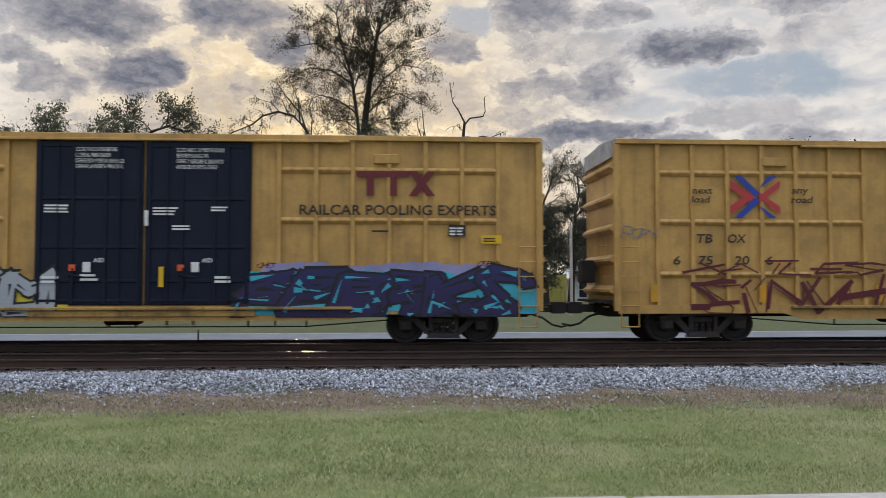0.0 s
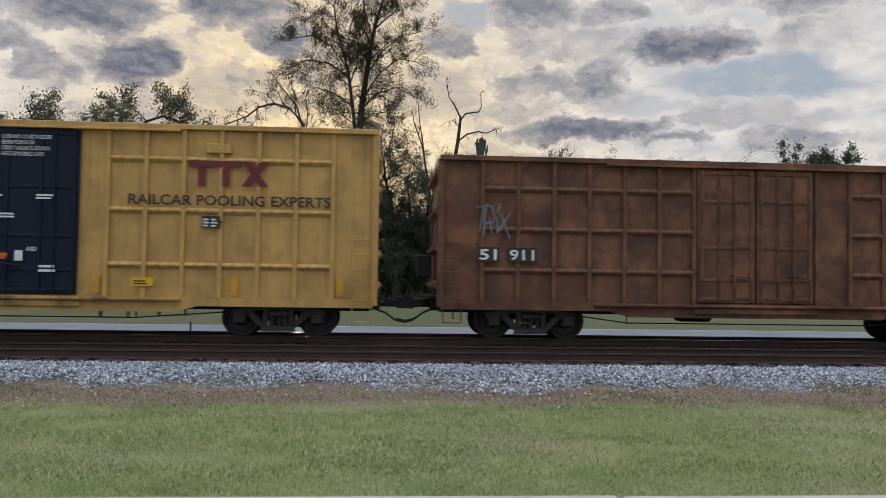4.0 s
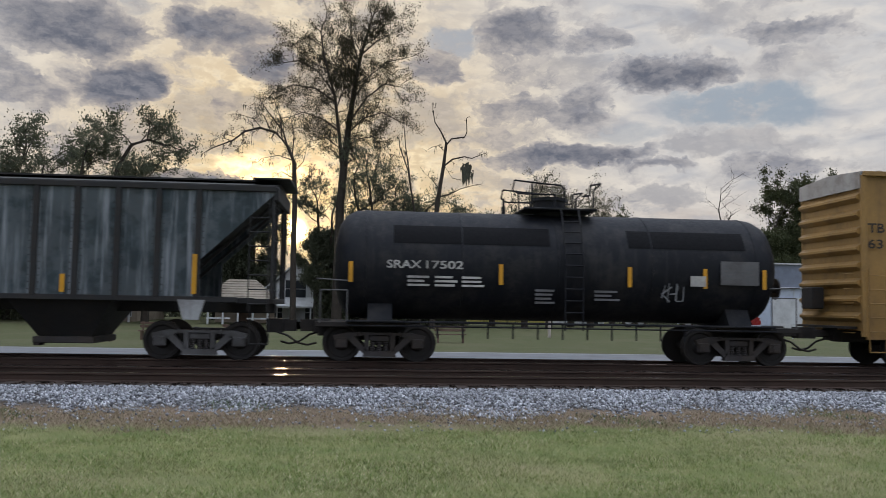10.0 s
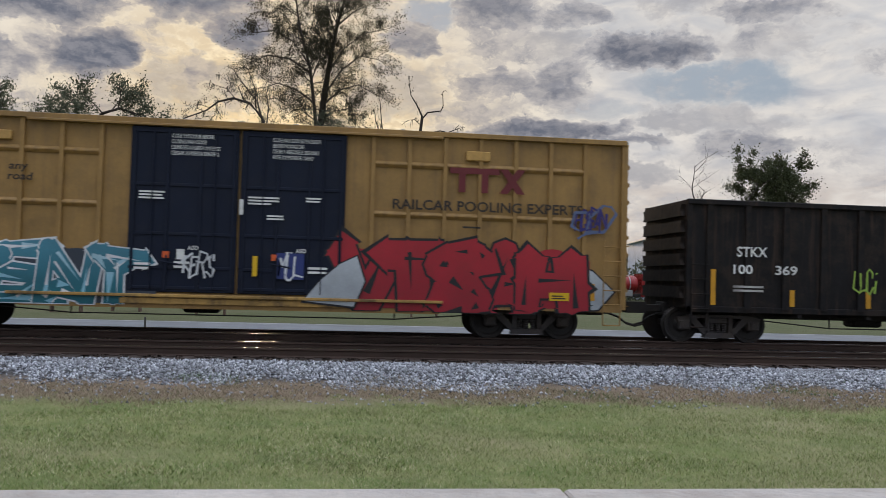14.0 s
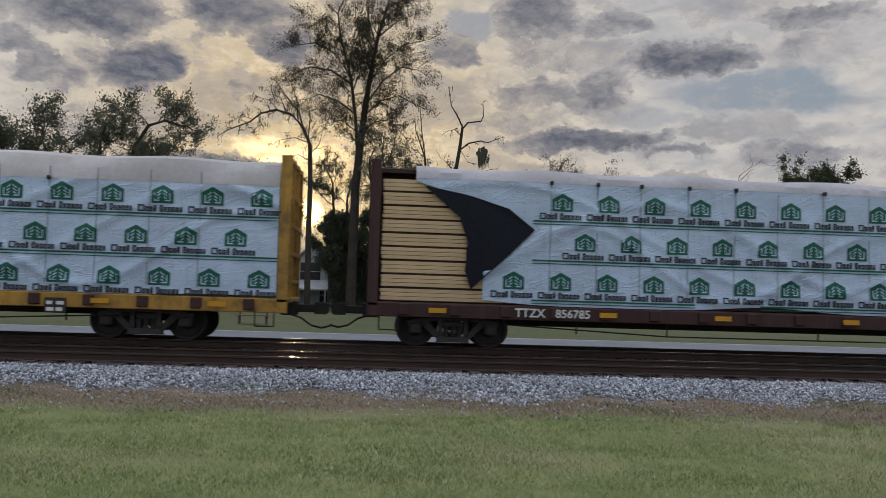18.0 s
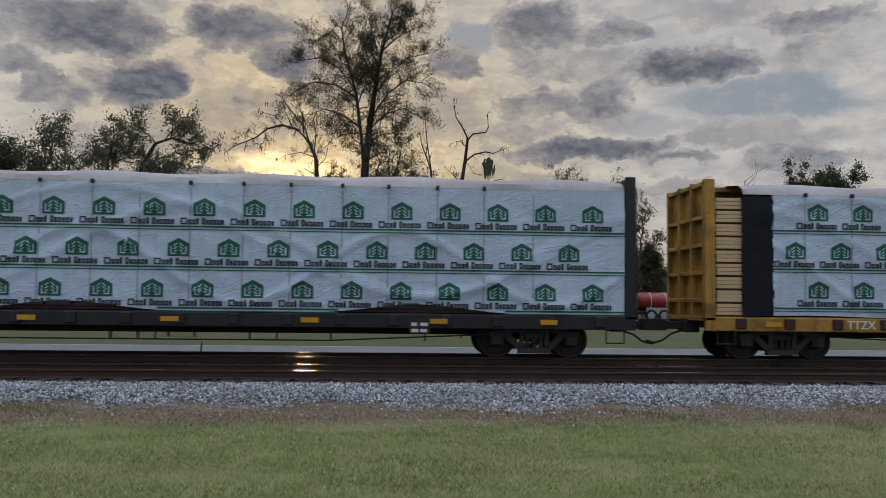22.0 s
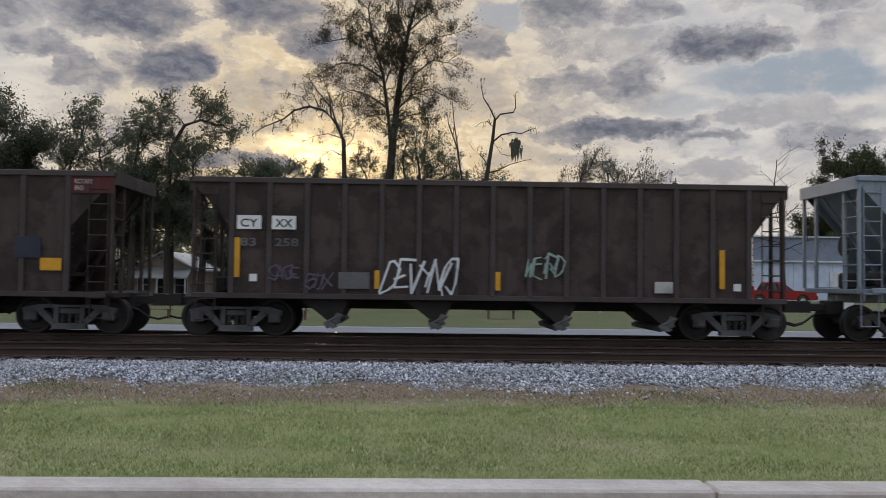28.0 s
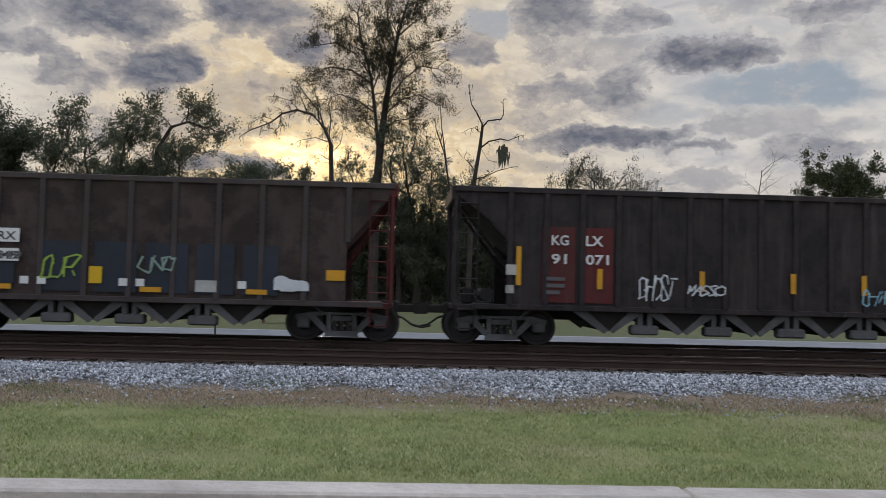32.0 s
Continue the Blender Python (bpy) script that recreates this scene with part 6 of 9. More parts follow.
boxes[6] = boxcar("boxcar", "older yellow boxcar with faded black doors and blue graffiti", 85.45, "yellow", "door_old", "yellow_dark", ribs=[0.06, 1.05, 2.0, 3.0, 4.4, 5.2, 6.0, 12.9, 13.8, 14.7, 15.8, 17.0, 18.0, 18.96], smooth_side=True)
blue_ribs = dict(rails=(4.40, 3.05, 1.72))
boxes[3] = boxcar("boxcar", "dark blue boxcar with a winter mural of graffiti along its foot", 26.55, "blue", "blue", "blue", **blue_ribs)
boxes[7] = boxcar("boxcar", "deep blue boxcar with violet and silver graffiti", 106.15, "blue2", "blue2", "blue2", **blue_ribs)
boxes[5] = boxcar("boxcar", "rusty brown boxcar with faded lettering and stickers", 68.05, "rust", "rust", "rust", length=15.83, top=4.50, door_span=(6.4, 9.4), rails=(3.7, 2.7, 1.70))

tbox_marks(boxes[2], "675206", dict(emblem=2.88, mark=(1.99, 2.48, 0.22, 0.80), num=(1.41, 1.94, 0.22, 0.8), split=[(0, "6"), (0.62, "75"), (1.55, "20"), (2.35, "6")]))
tbox_marks(boxes[4], "676253", dict(emblem=4.47, mark=(0.35, 3.77, 0.25, 0.72), num=(0.38, 3.35, 0.25, 0.75), slant=0.0))
tbox_marks(boxes[11], "633307", dict(emblem=3.70, mark=(0.11, 3.47, 0.24, 0.98), num=(0.11, 3.06, 0.24, 0.95), slant=0.0))
tbox_marks(boxes[12], "678785", dict(emblem=1.83, mark=(1.75, 2.55, 0.25, 0.85), num=(1.72, 2.03, 0.25, 0.88)))
tbox_marks(boxes[13], "675000", dict(emblem=2.74, mark=(1.9, 2.50, 0.25, 0.85), num=(1.25, 2.03, 0.25, 0.62), split=[(0, "6"), (0.72, "75")]))
tbox_marks(boxes[6], "665480", dict(emblem=1.95, mark=(1.9, 2.60, 0.26, 0.78), num=(1.31, 2.08, 0.28, 0.66), split=[(0, "6"), (0.6, "65"), (1.4, "48"), (2.25, "0")]))
pool_emblem(boxes[6], 16.0, 3.60, 1.74, 0.60, -1.55)
for k, tx in enumerate(("Railcar Pooling", "Experts")):
    letter(tx, 15.8 + 0.3 * k, 3.12 - 0.32 * k, (2.0, 1.0)[k], 0.26, M["black"], boxes[6], -1.55)
bars(16.4, 2.48, 0.95, 0.2, 1, M["black"], boxes[6], -1.55)
plate(15.72, 2.4, 2.3, 2.0, M["yellow_dark"], boxes[6], -1.542, "repainted_panel", "newer yellow panel behind the lettering")
door_stencils(boxes[6], 9)
for k, mark, num in ((3, ("LR", "S"), ("13", "74", "33")), (7, ("BK", "TY"), ("15", "78", "04"))):
    for i, tx in enumerate(mark):
        letter(tx, 1.82 + 0.95 * i, 3.52, 0.20 * len(tx), 0.24, M["white"], boxes[k], -1.55)
    for i, tx in enumerate(num):
        letter(tx, 1.84 + 0.9 * i, 3.08, 0.36, 0.24, M["white"], boxes[k], -1.55)
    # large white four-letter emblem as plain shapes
    for i in range(4):
        x = 14.95 + i * 0.86
        g = Geo()
        if i == 0:
            g.box(x, x + 0.16, -1.553, -1.55, 3.56, 4.10).box(x + 0.17, x + 0.5, -1.553, -1.55, 3.96, 4.10).box(x + 0.17, x + 0.5, -1.553, -1.55, 3.56, 3.70).box(x + 0.34, x + 0.5, -1.553, -1.55, 3.71, 3.84)
        elif i == 1:
            g.poly([(x, -1.552, 3.55), (x + 0.15, -1.552, 3.55), (x + 0.33, -1.552, 4.10), (x + 0.20, -1.552, 4.10)]).poly([(x + 0.34, -1.553, 4.10), (x + 0.20, -1.553, 4.10), (x + 0.40, -1.553, 3.55), (x + 0.55, -1.553, 3.55)]).box(x + 0.12, x + 0.42, -1.556, -1.554, 3.66, 3.78)
        elif i == 2:
            g.box(x, x + 0.48, -1.553, -1.55, 3.97, 4.10).box(x + 0.16, x + 0.32, -1.553, -1.55, 3.55, 3.965)
        else:
            g.poly([(x, -1.552, 3.55), (x + 0.17, -1.552, 3.55), (x + 0.52, -1.552, 4.10), (x + 0.35, -1.552, 4.10)]).poly([(x, -1.554, 4.10), (x + 0.17, -1.554, 4.10), (x + 0.52, -1.554, 3.55), (x + 0.35, -1.554, 3.55)])
        part("emblem_shape", g, M["white"], boxes[k], "bold white painted shape")
    door_stencils(boxes[k], 20 + k, -1.63, True)
def end_gear(car, x, s, z0, z1, paint, posts=(-1.45, -0.75, 0.75, 1.45), deck=1.0):
    """Open end of a hopper: platform, corner posts, ladder, grab irons, brake wheel."""
    part("end_platform", Geo().box(x, x - s * 1.25, -1.35, 1.35, deck - 0.12, deck, 0.01), M[paint], car)
    for y in posts:
        part("end_post", Geo().box(x - s * 0.02, x - s * 0.10, y - 0.045, y + 0.045, deck, z1, 0.008), M[paint], car)
    part("end_ladder", ladder_geo(min(x - s * 0.15, x - s * 0.60), -1.50, deck - 0.3, z1 - 0.1, 0.45, 8, 0.016), M[paint], car)
    iron = done(Geo().rod((0, -1.45, 0), (0, -0.75, 0), 0.014), "grab_iron", M[paint])
    for k in range(6):
        part("grab_iron", iron, None, car, at=(x, 0, deck + 0.2 + k * 0.4))
    part("sill_step", Geo().pipe([(x - s * 0.1, -1.45, deck - 0.1), (x - s * 0.1, -1.45, 0.42), (x - s * 0.55, -1.45, 0.42), (x - s * 0.55, -1.45, deck - 0.1)], 0.016), M[paint], car)
    if s < 0:
        part("brake_gear", Geo().box(x + 0.30, x + 0.62, -0.4, 0.1, deck, deck + 0.42, 0.05).rod((x + 0.12, -0.55, deck + 1.1), (x + 0.16, -0.55, deck + 1.1), 0.27, 14).rod((x + 0.9, -0.9, deck + 0.25), (x + 0.9, 0.6, deck + 0.25), 0.17, 10), M["steel_dark"], car)


def hopper(name, label, s_left, L, top, bot, a, b, paint, rib_paint, ribs, trucks, chutes, slope=(2.7, 2.4), roof=False, gates="chute", steel="bogie_grey", dark="steel_dark", end_paint=None, rim_paint=None, w=1.48):
    """Open or roofed hopper wagon: flat ribbed sides, raked ends, hoppers below. a, b: where the full side begins and ends."""
    car = new_car(name, label, "hopper car", s_left, L)
    P, E = M[paint], M[end_paint or paint]
    za, zb = slope
    for s in (-1, 1):
        pts = [(0.0, top), (0.0, top - 0.12), (a, za), (a, bot), (L - b, bot), (L - b, zb), (L, top - 0.12), (L, top)]
        part("side_sheet", Geo().prism_y(pts, s * w, s * (w - 0.03)), P, car)
        part("top_rim", Geo().box(0, L, s * (w - 0.05), s * (w + 0.06), top - 0.10, top + 0.04, 0.015), M[rim_paint or rib_paint], car)
        part("side_sill", Geo().box(a - 0.9, L - b + 0.9, s * (w - 0.06), s * (w + 0.05), bot - 0.10, bot + 0.03, 0.01), M[rib_paint], car)
        rib = {}
        for x in ribs:
            lo = bot if a <= x <= L - b else (za + (a - x) / max(a, 0.1) * (top - za - 0.2) if x < a else zb + (x - L + b) / b * (top - zb - 0.2))
            key = round(lo, 2)
            if key not in rib:
                rib[key] = done(Geo().box(-0.065, 0.065, -0.04, 0.04, lo, top - 0.08, 0.012), "side_rib", M[rib_paint])
            part("side_rib", rib[key], None, car, at=(x, s * (w + 0.018), 0))
    rivets = Geo()
    for x in ribs:
        if a - 0.05 <= x <= L - b + 0.05:
            for dx in (-0.115, 0.115):
                for k in range(int((top - bot - 0.3) / 0.16)):
                    z = bot + 0.14 + k * 0.16
                    rivets.rod((x + dx, -w + 0.004, z), (x + dx, -w - 0.014, z), 0.020, 5, 0.012)
    tagged(part("rivets", rivets, M[rib_paint], car, "rows of rivet heads beside the ribs"), kind="stuff")
    # raked end sheets and the inside of the box
    for x, s, zz, ww in ((0.0, -1, za, a), (L, 1, zb, b)):
        part("end_slope", Geo().prism_y([(x - s * 0.04, top - 0.02), (x - s * 0.10, top - 0.02), (x - s * (ww * 2.2 + 0.06), bot - 0.05), (x - s * ww * 2.2, bot - 0.05)], -w + 0.03, w - 0.03), E, car)
        part("end_rim", Geo().box(x - 0.06, x + 0.06, -w, w, top - 0.30, top + 0.03, 0.01), E, car)
        for y in (-0.6, 0.6):
            part("slope_brace", Geo().prism_y([(x - s * 0.12, top - 0.3), (x - s * 0.22, top - 0.3), (x - s * ww * 1.6, bot), (x - s * (ww * 1.6 - 0.12), bot)], y - 0.04, y + 0.04), E, car)
        end_gear(car, x, s, bot, top - 0.1, end_paint or paint, deck=bot)
    if roof:
        part("roof", Geo().prism_x([(-w - 0.05, top), (-w - 0.05, top + 0.05), (-0.6, top + 0.22), (0.6, top + 0.22), (w + 0.05, top + 0.05), (w + 0.05, top)], 0, L), M[dark], car)
        part("running_board", Geo().box(-0.3, L + 0.3, -0.65, 0.65, top + 0.27, top + 0.31).box(-0.3, 0.6, -1.3, 1.3, top + 0.24, top + 0.28).box(L - 0.6, L + 0.3, -1.3, 1.3, top + 0.24, top + 0.28), M[dark], car)
    else:
        for x in (L * 0.33, L * 0.66):
            part("cross_brace", Geo().box(x - 0.06, x + 0.06, -w + 0.035, w - 0.035, top - 0.5, top - 0.38), P, car)
        part("coal_floor", Geo().box(a + 0.6, L - b - 0.6, -w + 0.04, w - 0.04, bot + 0.4, bot + 0.5), M[dark], car)
    part("centre_sill", Geo().box(0.1, L - 0.1, -0.25, 0.25, bot - 0.36, bot - 0.06, 0.02), M[dark], car)
    if gates == "chute":
        for x in chutes:
            g = Geo().prism_y([(x - 0.70, bot - 0.08), (x + 0.62, bot - 0.08), (x + 0.36, 0.46), (x + 0.10, 0.40), (x - 0.22, 0.66)], -1.32, 1.32)
            ch = part("chute", g, M[dark], car)
            part("chute_gate", Geo().prism_y([(x + 0.02, 0.32), (x + 0.36, 0.46), (x + 0.42, 0.36), (x + 0.06, 0.22)], -1.36, 1.36).rod((x + 0.3, -1.40, 0.5), (x + 0.3, 1.40, 0.5), 0.05).prism_y([(x + 0.30, 0.62), (x + 0.48, 0.56), (x + 0.30, 0.36), (x + 0.18, 0.42)], -1.39, -1.33).prism_y([(x - 0.02, 0.36), (x + 0.10, 0.44), (x + 0.34, 0.28), (x + 0.22, 0.22)], -1.40, -1.345).rod((x + 0.02, -1.38, 0.36), (x + 0.42, -1.38, 0.56), 0.03), M["bogie_grey"], ch)
    elif gates == "vee":
        lo = max(trucks) + 1.6
        n = len(chutes)
        pitch = (L - 2 * lo) / n
        for k in range(n):
            x = lo + (k + 0.5) * pitch
            for s in (-1, 1):
                g = Geo().prism_y([(x - pitch * 0.48, bot - 0.10), (x - pitch * 0.28, bot - 0.10), (x + 0.02, 0.44), (x - 0.10, 0.36)], s * 1.38, s * 1.30)
                g.prism_y([(x + pitch * 0.48, bot - 0.10), (x + pitch * 0.28, bot - 0.10), (x + 0.04, 0.45), (x + 0.12, 0.37)], s * 1.38, s * 1.30)
                part("gate_frame", g, M["bogie_grey"], car)
            part("chute", Geo().prism_y([(x - pitch * 0.40, bot - 0.08), (x + pitch * 0.40, bot - 0.08), (x + 0.08, 0.42), (x - 0.08, 0.42)], -1.25, 1.25), M[dark], car)
            if k < n - 1:
                xx = x + pitch / 2
                part("gate_motor", Geo().box(xx - 0.35, xx + 0.35, -1.36, -1.05, 0.34, 0.58, 0.04).box(xx - 0.18, xx - 0.06, -1.34, -1.1, 0.55, bot - 0.1).box(xx + 0.06, xx + 0.18, -1.34, -1.1, 0.55, bot - 0.1), M["bogie_grey"], car)
    else:
        for x in chutes:
            ch = part("chute", Geo().loft([[(x - 1.25, -1.35, bot - 0.02), (x + 1.25, -1.35, bot - 0.02), (x + 1.25, 1.35, bot - 0.02), (x - 1.25, 1.35, bot - 0.02)],
                                           [(x - 0.62, -0.8, 0.52), (x + 0.62, -0.8, 0.52), (x + 0.62, 0.8, 0.52), (x - 0.62, 0.8, 0.52)]]), M[dark], car)
            part("outlet_gate", Geo().box(x - 0.70, x + 0.70, -0.95, 0.95, 0.36, 0.52, 0.02).box(x - 0.8, x - 0.65, -0.6, -0.3, 0.28, 0.48), M["bogie"], ch)
    for x in (trucks[0], L - trucks[1]):
        add_bogie(car, x, steel)
    return car


def curved_hopper(s_left):
    """Long grey covered hopper with rounded sides."""
    L = 18.85
    car = new_car("covered_hopper", "long pale grey covered hopper with rounded sides", "hopper car", s_left, L)
    G = M["hopper_grey"]

    def ring(x, f):
        prof = [(-0.25, 0.75), (-1.10, 1.15), (-1.42, 1.45), (-1.52, 2.05), (-1.55, 2.8), (-1.53, 3.6), (-1.42, 4.0), (-1.25, 4.12), (-0.6, 4.26)]
        z_lo = 1.2 + f * 2.7
        pts = [(y, max(z, z_lo) if z < z_lo else z) for y, z in prof]
        pts = pts + [(-y, z) for y, z in reversed(pts)]
        return [(x, y, z) for y, z in pts]

    g = Geo()
    xs = [(0.62, 0.97), (0.75, 0.80), (1.70, 0.10), (1.85, 0.0), (5, 0), (9.4, 0), (14, 0), (L - 1.85, 0.0), (L - 1.70, 0.10), (L - 0.80, 0.80), (L - 0.66, 0.97)]
    g.loft([ring(x, f) for x, f in xs])
    part("body", g, G, car, smooth=True)
    part("roof_edge", Geo().box(0.5, L - 0.5, -1.56, -1.40, 3.98, 4.12, 0.03), G, car)
    part("body_seam", Geo().box(1.75, L - 1.75, -1.545, -1.50, 2.03, 2.09, 0.01), G, car)
    for s in (-1, 1):
        part("side_sill", Geo().box(0.0, L, s * 1.56, s * 1.42, 1.12, 1.36, 0.02), M["hopper_grey_dirty"], car)
    rb = Geo().box(0.0, L, -0.62, 0.62, 4.40, 4.43)
    part("running_board", rb, M["hopper_grey_dirty"], car)
    part("roof_rail", Geo().box(0.1, L - 0.1, -1.30, -1.24, 4.38, 4.44, 0.008), M["hopper_grey_dirty"], car)
    sup = done(Geo().box(-0.03, 0.03, -1.3, 1.3, 4.12, 4.40), "board_support", G)
    for k in range(14):
        part("board_support", sup, None, car, at=(0.7 + k * (L - 1.4) / 13, 0, 0))
    for x, s in ((0.0, -1), (L, 1)):
        for y in (-1.45, 1.45):
            part("end_post", Geo().box(x, x - s * 0.16, y - 0.06, y + 0.06, 1.1, 4.40, 0.015), G, car)
        part("end_post", Geo().box(x - s * 0.55, x - s * 0.65, -1.50, -1.38, 1.1, 4.1, 0.015), G, car)
        part("end_beam", Geo().box(x, x - s * 0.16, -1.45, 1.45, 4.24, 4.40, 0.02).box(x, x - s * 0.7, -1.50, -1.42, 3.9, 4.35), G, car)
        part("end_sheet", Geo().prism_y([(x - s * 0.62, 3.9), (x - s * 0.70, 3.9), (x - s * 2.4, 1.2), (x - s * 2.3, 1.2)], -1.35, 1.35), M["hopper_grey_dirty"], car)
        part("diagonal_strut", Geo().prism_y([(x - s * 0.60, 3.2), (x - s * 0.72, 3.2), (x - s * 1.5, 1.36), (x - s * 1.36, 1.36)], -1.48, -1.40), G, car)
        part("gusset", Geo().prism_y([(x - s * 1.35, 1.1), (x - s * 1.75, 1.1), (x - s * 1.70, 1.95), (x - s * 1.40, 1.95)], -1.60, -1.55), G, car)
        part("end_platform", Geo().box(x, x - s * 2.4, -1.4, 1.4, 1.02, 1.12), M["hopper_grey_dirty"], car)
        part("end_ladder", ladder_geo(min(x - s * 0.14, x - s * 0.58), -1.53, 1.1, 4.3, 0.44, 9), G, car)
        part("sill_step", Geo().pipe([(x - s * 0.1, -1.52, 1.1), (x - s * 0.1, -1.52, 0.42), (x - s * 0.55, -1.52, 0.42), (x - s * 0.55, -1.52, 1.1)], 0.018), G, car)
    for x in (4.0, 6.45, 9.05, 11.85, 14.45):
        ch = part("chute", Geo().loft([[(x - 1.2, -1.25, 1.12), (x + 1.2, -1.25, 1.12), (x + 1.2, 1.25, 1.12), (x - 1.2, 1.25, 1.12)],
                                       [(x - 0.42, -0.55, 0.50), (x + 0.42, -0.55, 0.50), (x + 0.42, 0.55, 0.50), (x - 0.42, 0.55, 0.50)]]), M["hopper_grey_dirty"], car, "grimy hopper outlet")
        part("outlet_gate", Geo().box(x - 0.5, x + 0.5, -0.9, 0.7, 0.38, 0.50, 0.02), M["bogie"], ch)
    part("outlet_pipe", Geo().pipe([(3.2, -1.0, 0.42), (15.3, -1.0, 0.42)], 0.05, 8), M["steel_dark"], car)
    for k in range(10):
        part("pipe_hanger", Geo().rod((3.3 + k * 1.3, -1.0, 0.42), (3.3 + k * 1.3, -1.0, 1.1), 0.02), M["steel_dark"], car)
    part("centre_sill", Geo().box(0.1, L - 0.1, -0.25, 0.25, 0.72, 1.0, 0.02), M["steel_dark"], car)
    for x in (1.38, L - 1.46):
        add_bogie(car, x, "bogie_grey")
    letter("CMHX", 1.88, 2.62, 0.90, 0.22, M["black"], car, -1.575)
    letter("97012", 1.90, 2.14, 0.88, 0.22, M["black"], car, -1.575)
    bars(1.92, 1.72, 0.9, 0.2, 2, M["grey_patch"], car, -1.56, 3, cols=2)
    for x in (3.6, 6.4, 9.1, 11.9, 14.0):
        plate(x, 1.50, 0.09, 0.34, M["amber"], car, -1.575, "reflector")
    for x in (1.66, 16.4):
        plate(x, 1.50, 0.10, 0.8, M["amber"], car, -1.575, "reflector")
    plate(14.7, 1.62, 0.55, 0.26, M["grey_patch"], car, -1.575, "paint_patch")
    plate(15.7, 1.55, 0.4, 0.28, M["grey_patch"], car, -1.575, "paint_patch")
    plate(3.68, 2.18, 0.26, 0.26, M["hopper_grey_dirty"], car, -1.575, "stencil_box")
    return car


def tank_car(s_left):
    L = 11.55
    car = new_car("tank_car", "matt black tank car with a dome platform", "tank car", s_left - 0.35, L + 0.7)
    T = M["tank"]
    r, cz, x0 = 1.40, 2.45, 0.35
    prof = [(x0 + 0.02, 0.15), (x0 + 0.06, 0.6), (x0 + 0.16, 1.0), (x0 + 0.32, 1.25), (x0 + 0.55, 1.37), (x0 + 0.8, r)]
    prof = prof + [(x0 + L - (p - x0), q) for p, q in reversed(prof)]
    part("tank_barrel", Geo().lathe_x(0, cz, prof, 40), T, car, smooth=True)
    for x in (x0 + 0.82, x0 + 3.2, x0 + 5.6, x0 + 8.0, x0 + L - 0.84):
        part("weld_band", Geo().lathe_x(0, cz, [(x - 0.02, r), (x - 0.015, r + 0.012), (x + 0.015, r + 0.012), (x + 0.02, r)], 40), T, car)
    part("dome", Geo().rod((x0 + 5.65, 0, cz + r - 0.1), (x0 + 5.65, 0, cz + r + 0.38), 0.42, 18).rod((x0 + 5.65, 0, cz + r + 0.36), (x0 + 5.65, 0, cz + r + 0.44), 0.48, 18), T, car)
    part("safety_valve", Geo().rod((x0 + 4.42, 0, cz + r), (x0 + 4.42, 0, cz + r + 0.2), 0.06).rod((x0 + 4.42, 0, cz + r + 0.2), (x0 + 4.42, 0, cz + r + 0.42), 0.035), T, car)
    part("dome_platform", Geo().box(x0 + 4.8, x0 + 6.7, -0.95, 0.95, cz + r + 0.05, cz + r + 0.10, 0.01), T, car)
    for s in (-1, 1):
        y = s * 0.92
        z = cz + r + 0.08
        part("platform_rail", Geo().pipe([(x0 + 5.0, y, z), (x0 + 5.0, y, z + 0.66), (x0 + 4.55, y, z + 0.70), (x0 + 4.50, y, z + 0.45), (x0 + 4.65, y, z + 0.36), (x0 + 5.6, y, z + 0.36), (x0 + 5.6, y, z)], 0.022), T, car)
        part("platform_rail", Geo().pipe([(x0 + 5.0, y, z + 0.66), (x0 + 5.75, y, z + 0.60), (x0 + 5.85, y, z + 0.5), (x0 + 5.85, y, z)], 0.022), T, car)
        part("platform_rail", Geo().pipe([(x0 + 6.3, y, z + 0.33), (x0 + 6.5, y, z + 0.36), (x0 + 6.52, y, z + 0.62), (x0 + 6.8, y, z + 0.68), (x0 + 6.6, y, z + 0.5), (x0 + 6.6, y, z)], 0.022), T, car)
    g = ladder_geo(x0 + 5.75, -1.5, 0.85, 2.6, 0.45, 6, 0.02)
    g.pipe([(x0 + 5.75, -1.5, 2.6), (x0 + 5.75, -1.2, 3.5), (x0 + 5.75, -0.95, 3.9)], 0.02).pipe([(x0 + 6.2, -1.5, 2.6), (x0 + 6.2, -1.2, 3.5), (x0 + 6.2, -0.95, 3.9)], 0.02)
    for k in range(4):
        g.rod((x0 + 5.75, -1.45 + k * 0.13, 2.75 + k * 0.28), (x0 + 6.2, -1.45 + k * 0.13, 2.75 + k * 0.28), 0.018)
    part("ladder", g, T, car)
    part("walkway", Geo().box(x0 + 0.4, x0 + L - 0.4, -1.52, -1.28, 0.98, 1.03, 0.01), T, car)
    part("handrail", Geo().pipe([(x0 + 0.4, -1.5, 1.0), (x0 + 0.4, -1.5, 0.9), (x0 + L - 0.4, -1.5, 0.9), (x0 + L - 0.4, -1.5, 1.0)], 0.018), T, car)
    for k in range(11):
        part("hanger", Geo().rod((x0 + 2.6 + k * 0.62, -1.45, 0.62), (x0 + 2.6 + k * 0.62, -1.45, 1.0), 0.022), T, car)
    for x in (x0 + 1.2, x0 + L - 1.2):
        part("saddle", Geo().prism_x([(-1.25, 1.0), (1.25, 1.0), (0.9, 1.55), (-0.9, 1.55)], x - 0.3, x + 0.3), T, car)
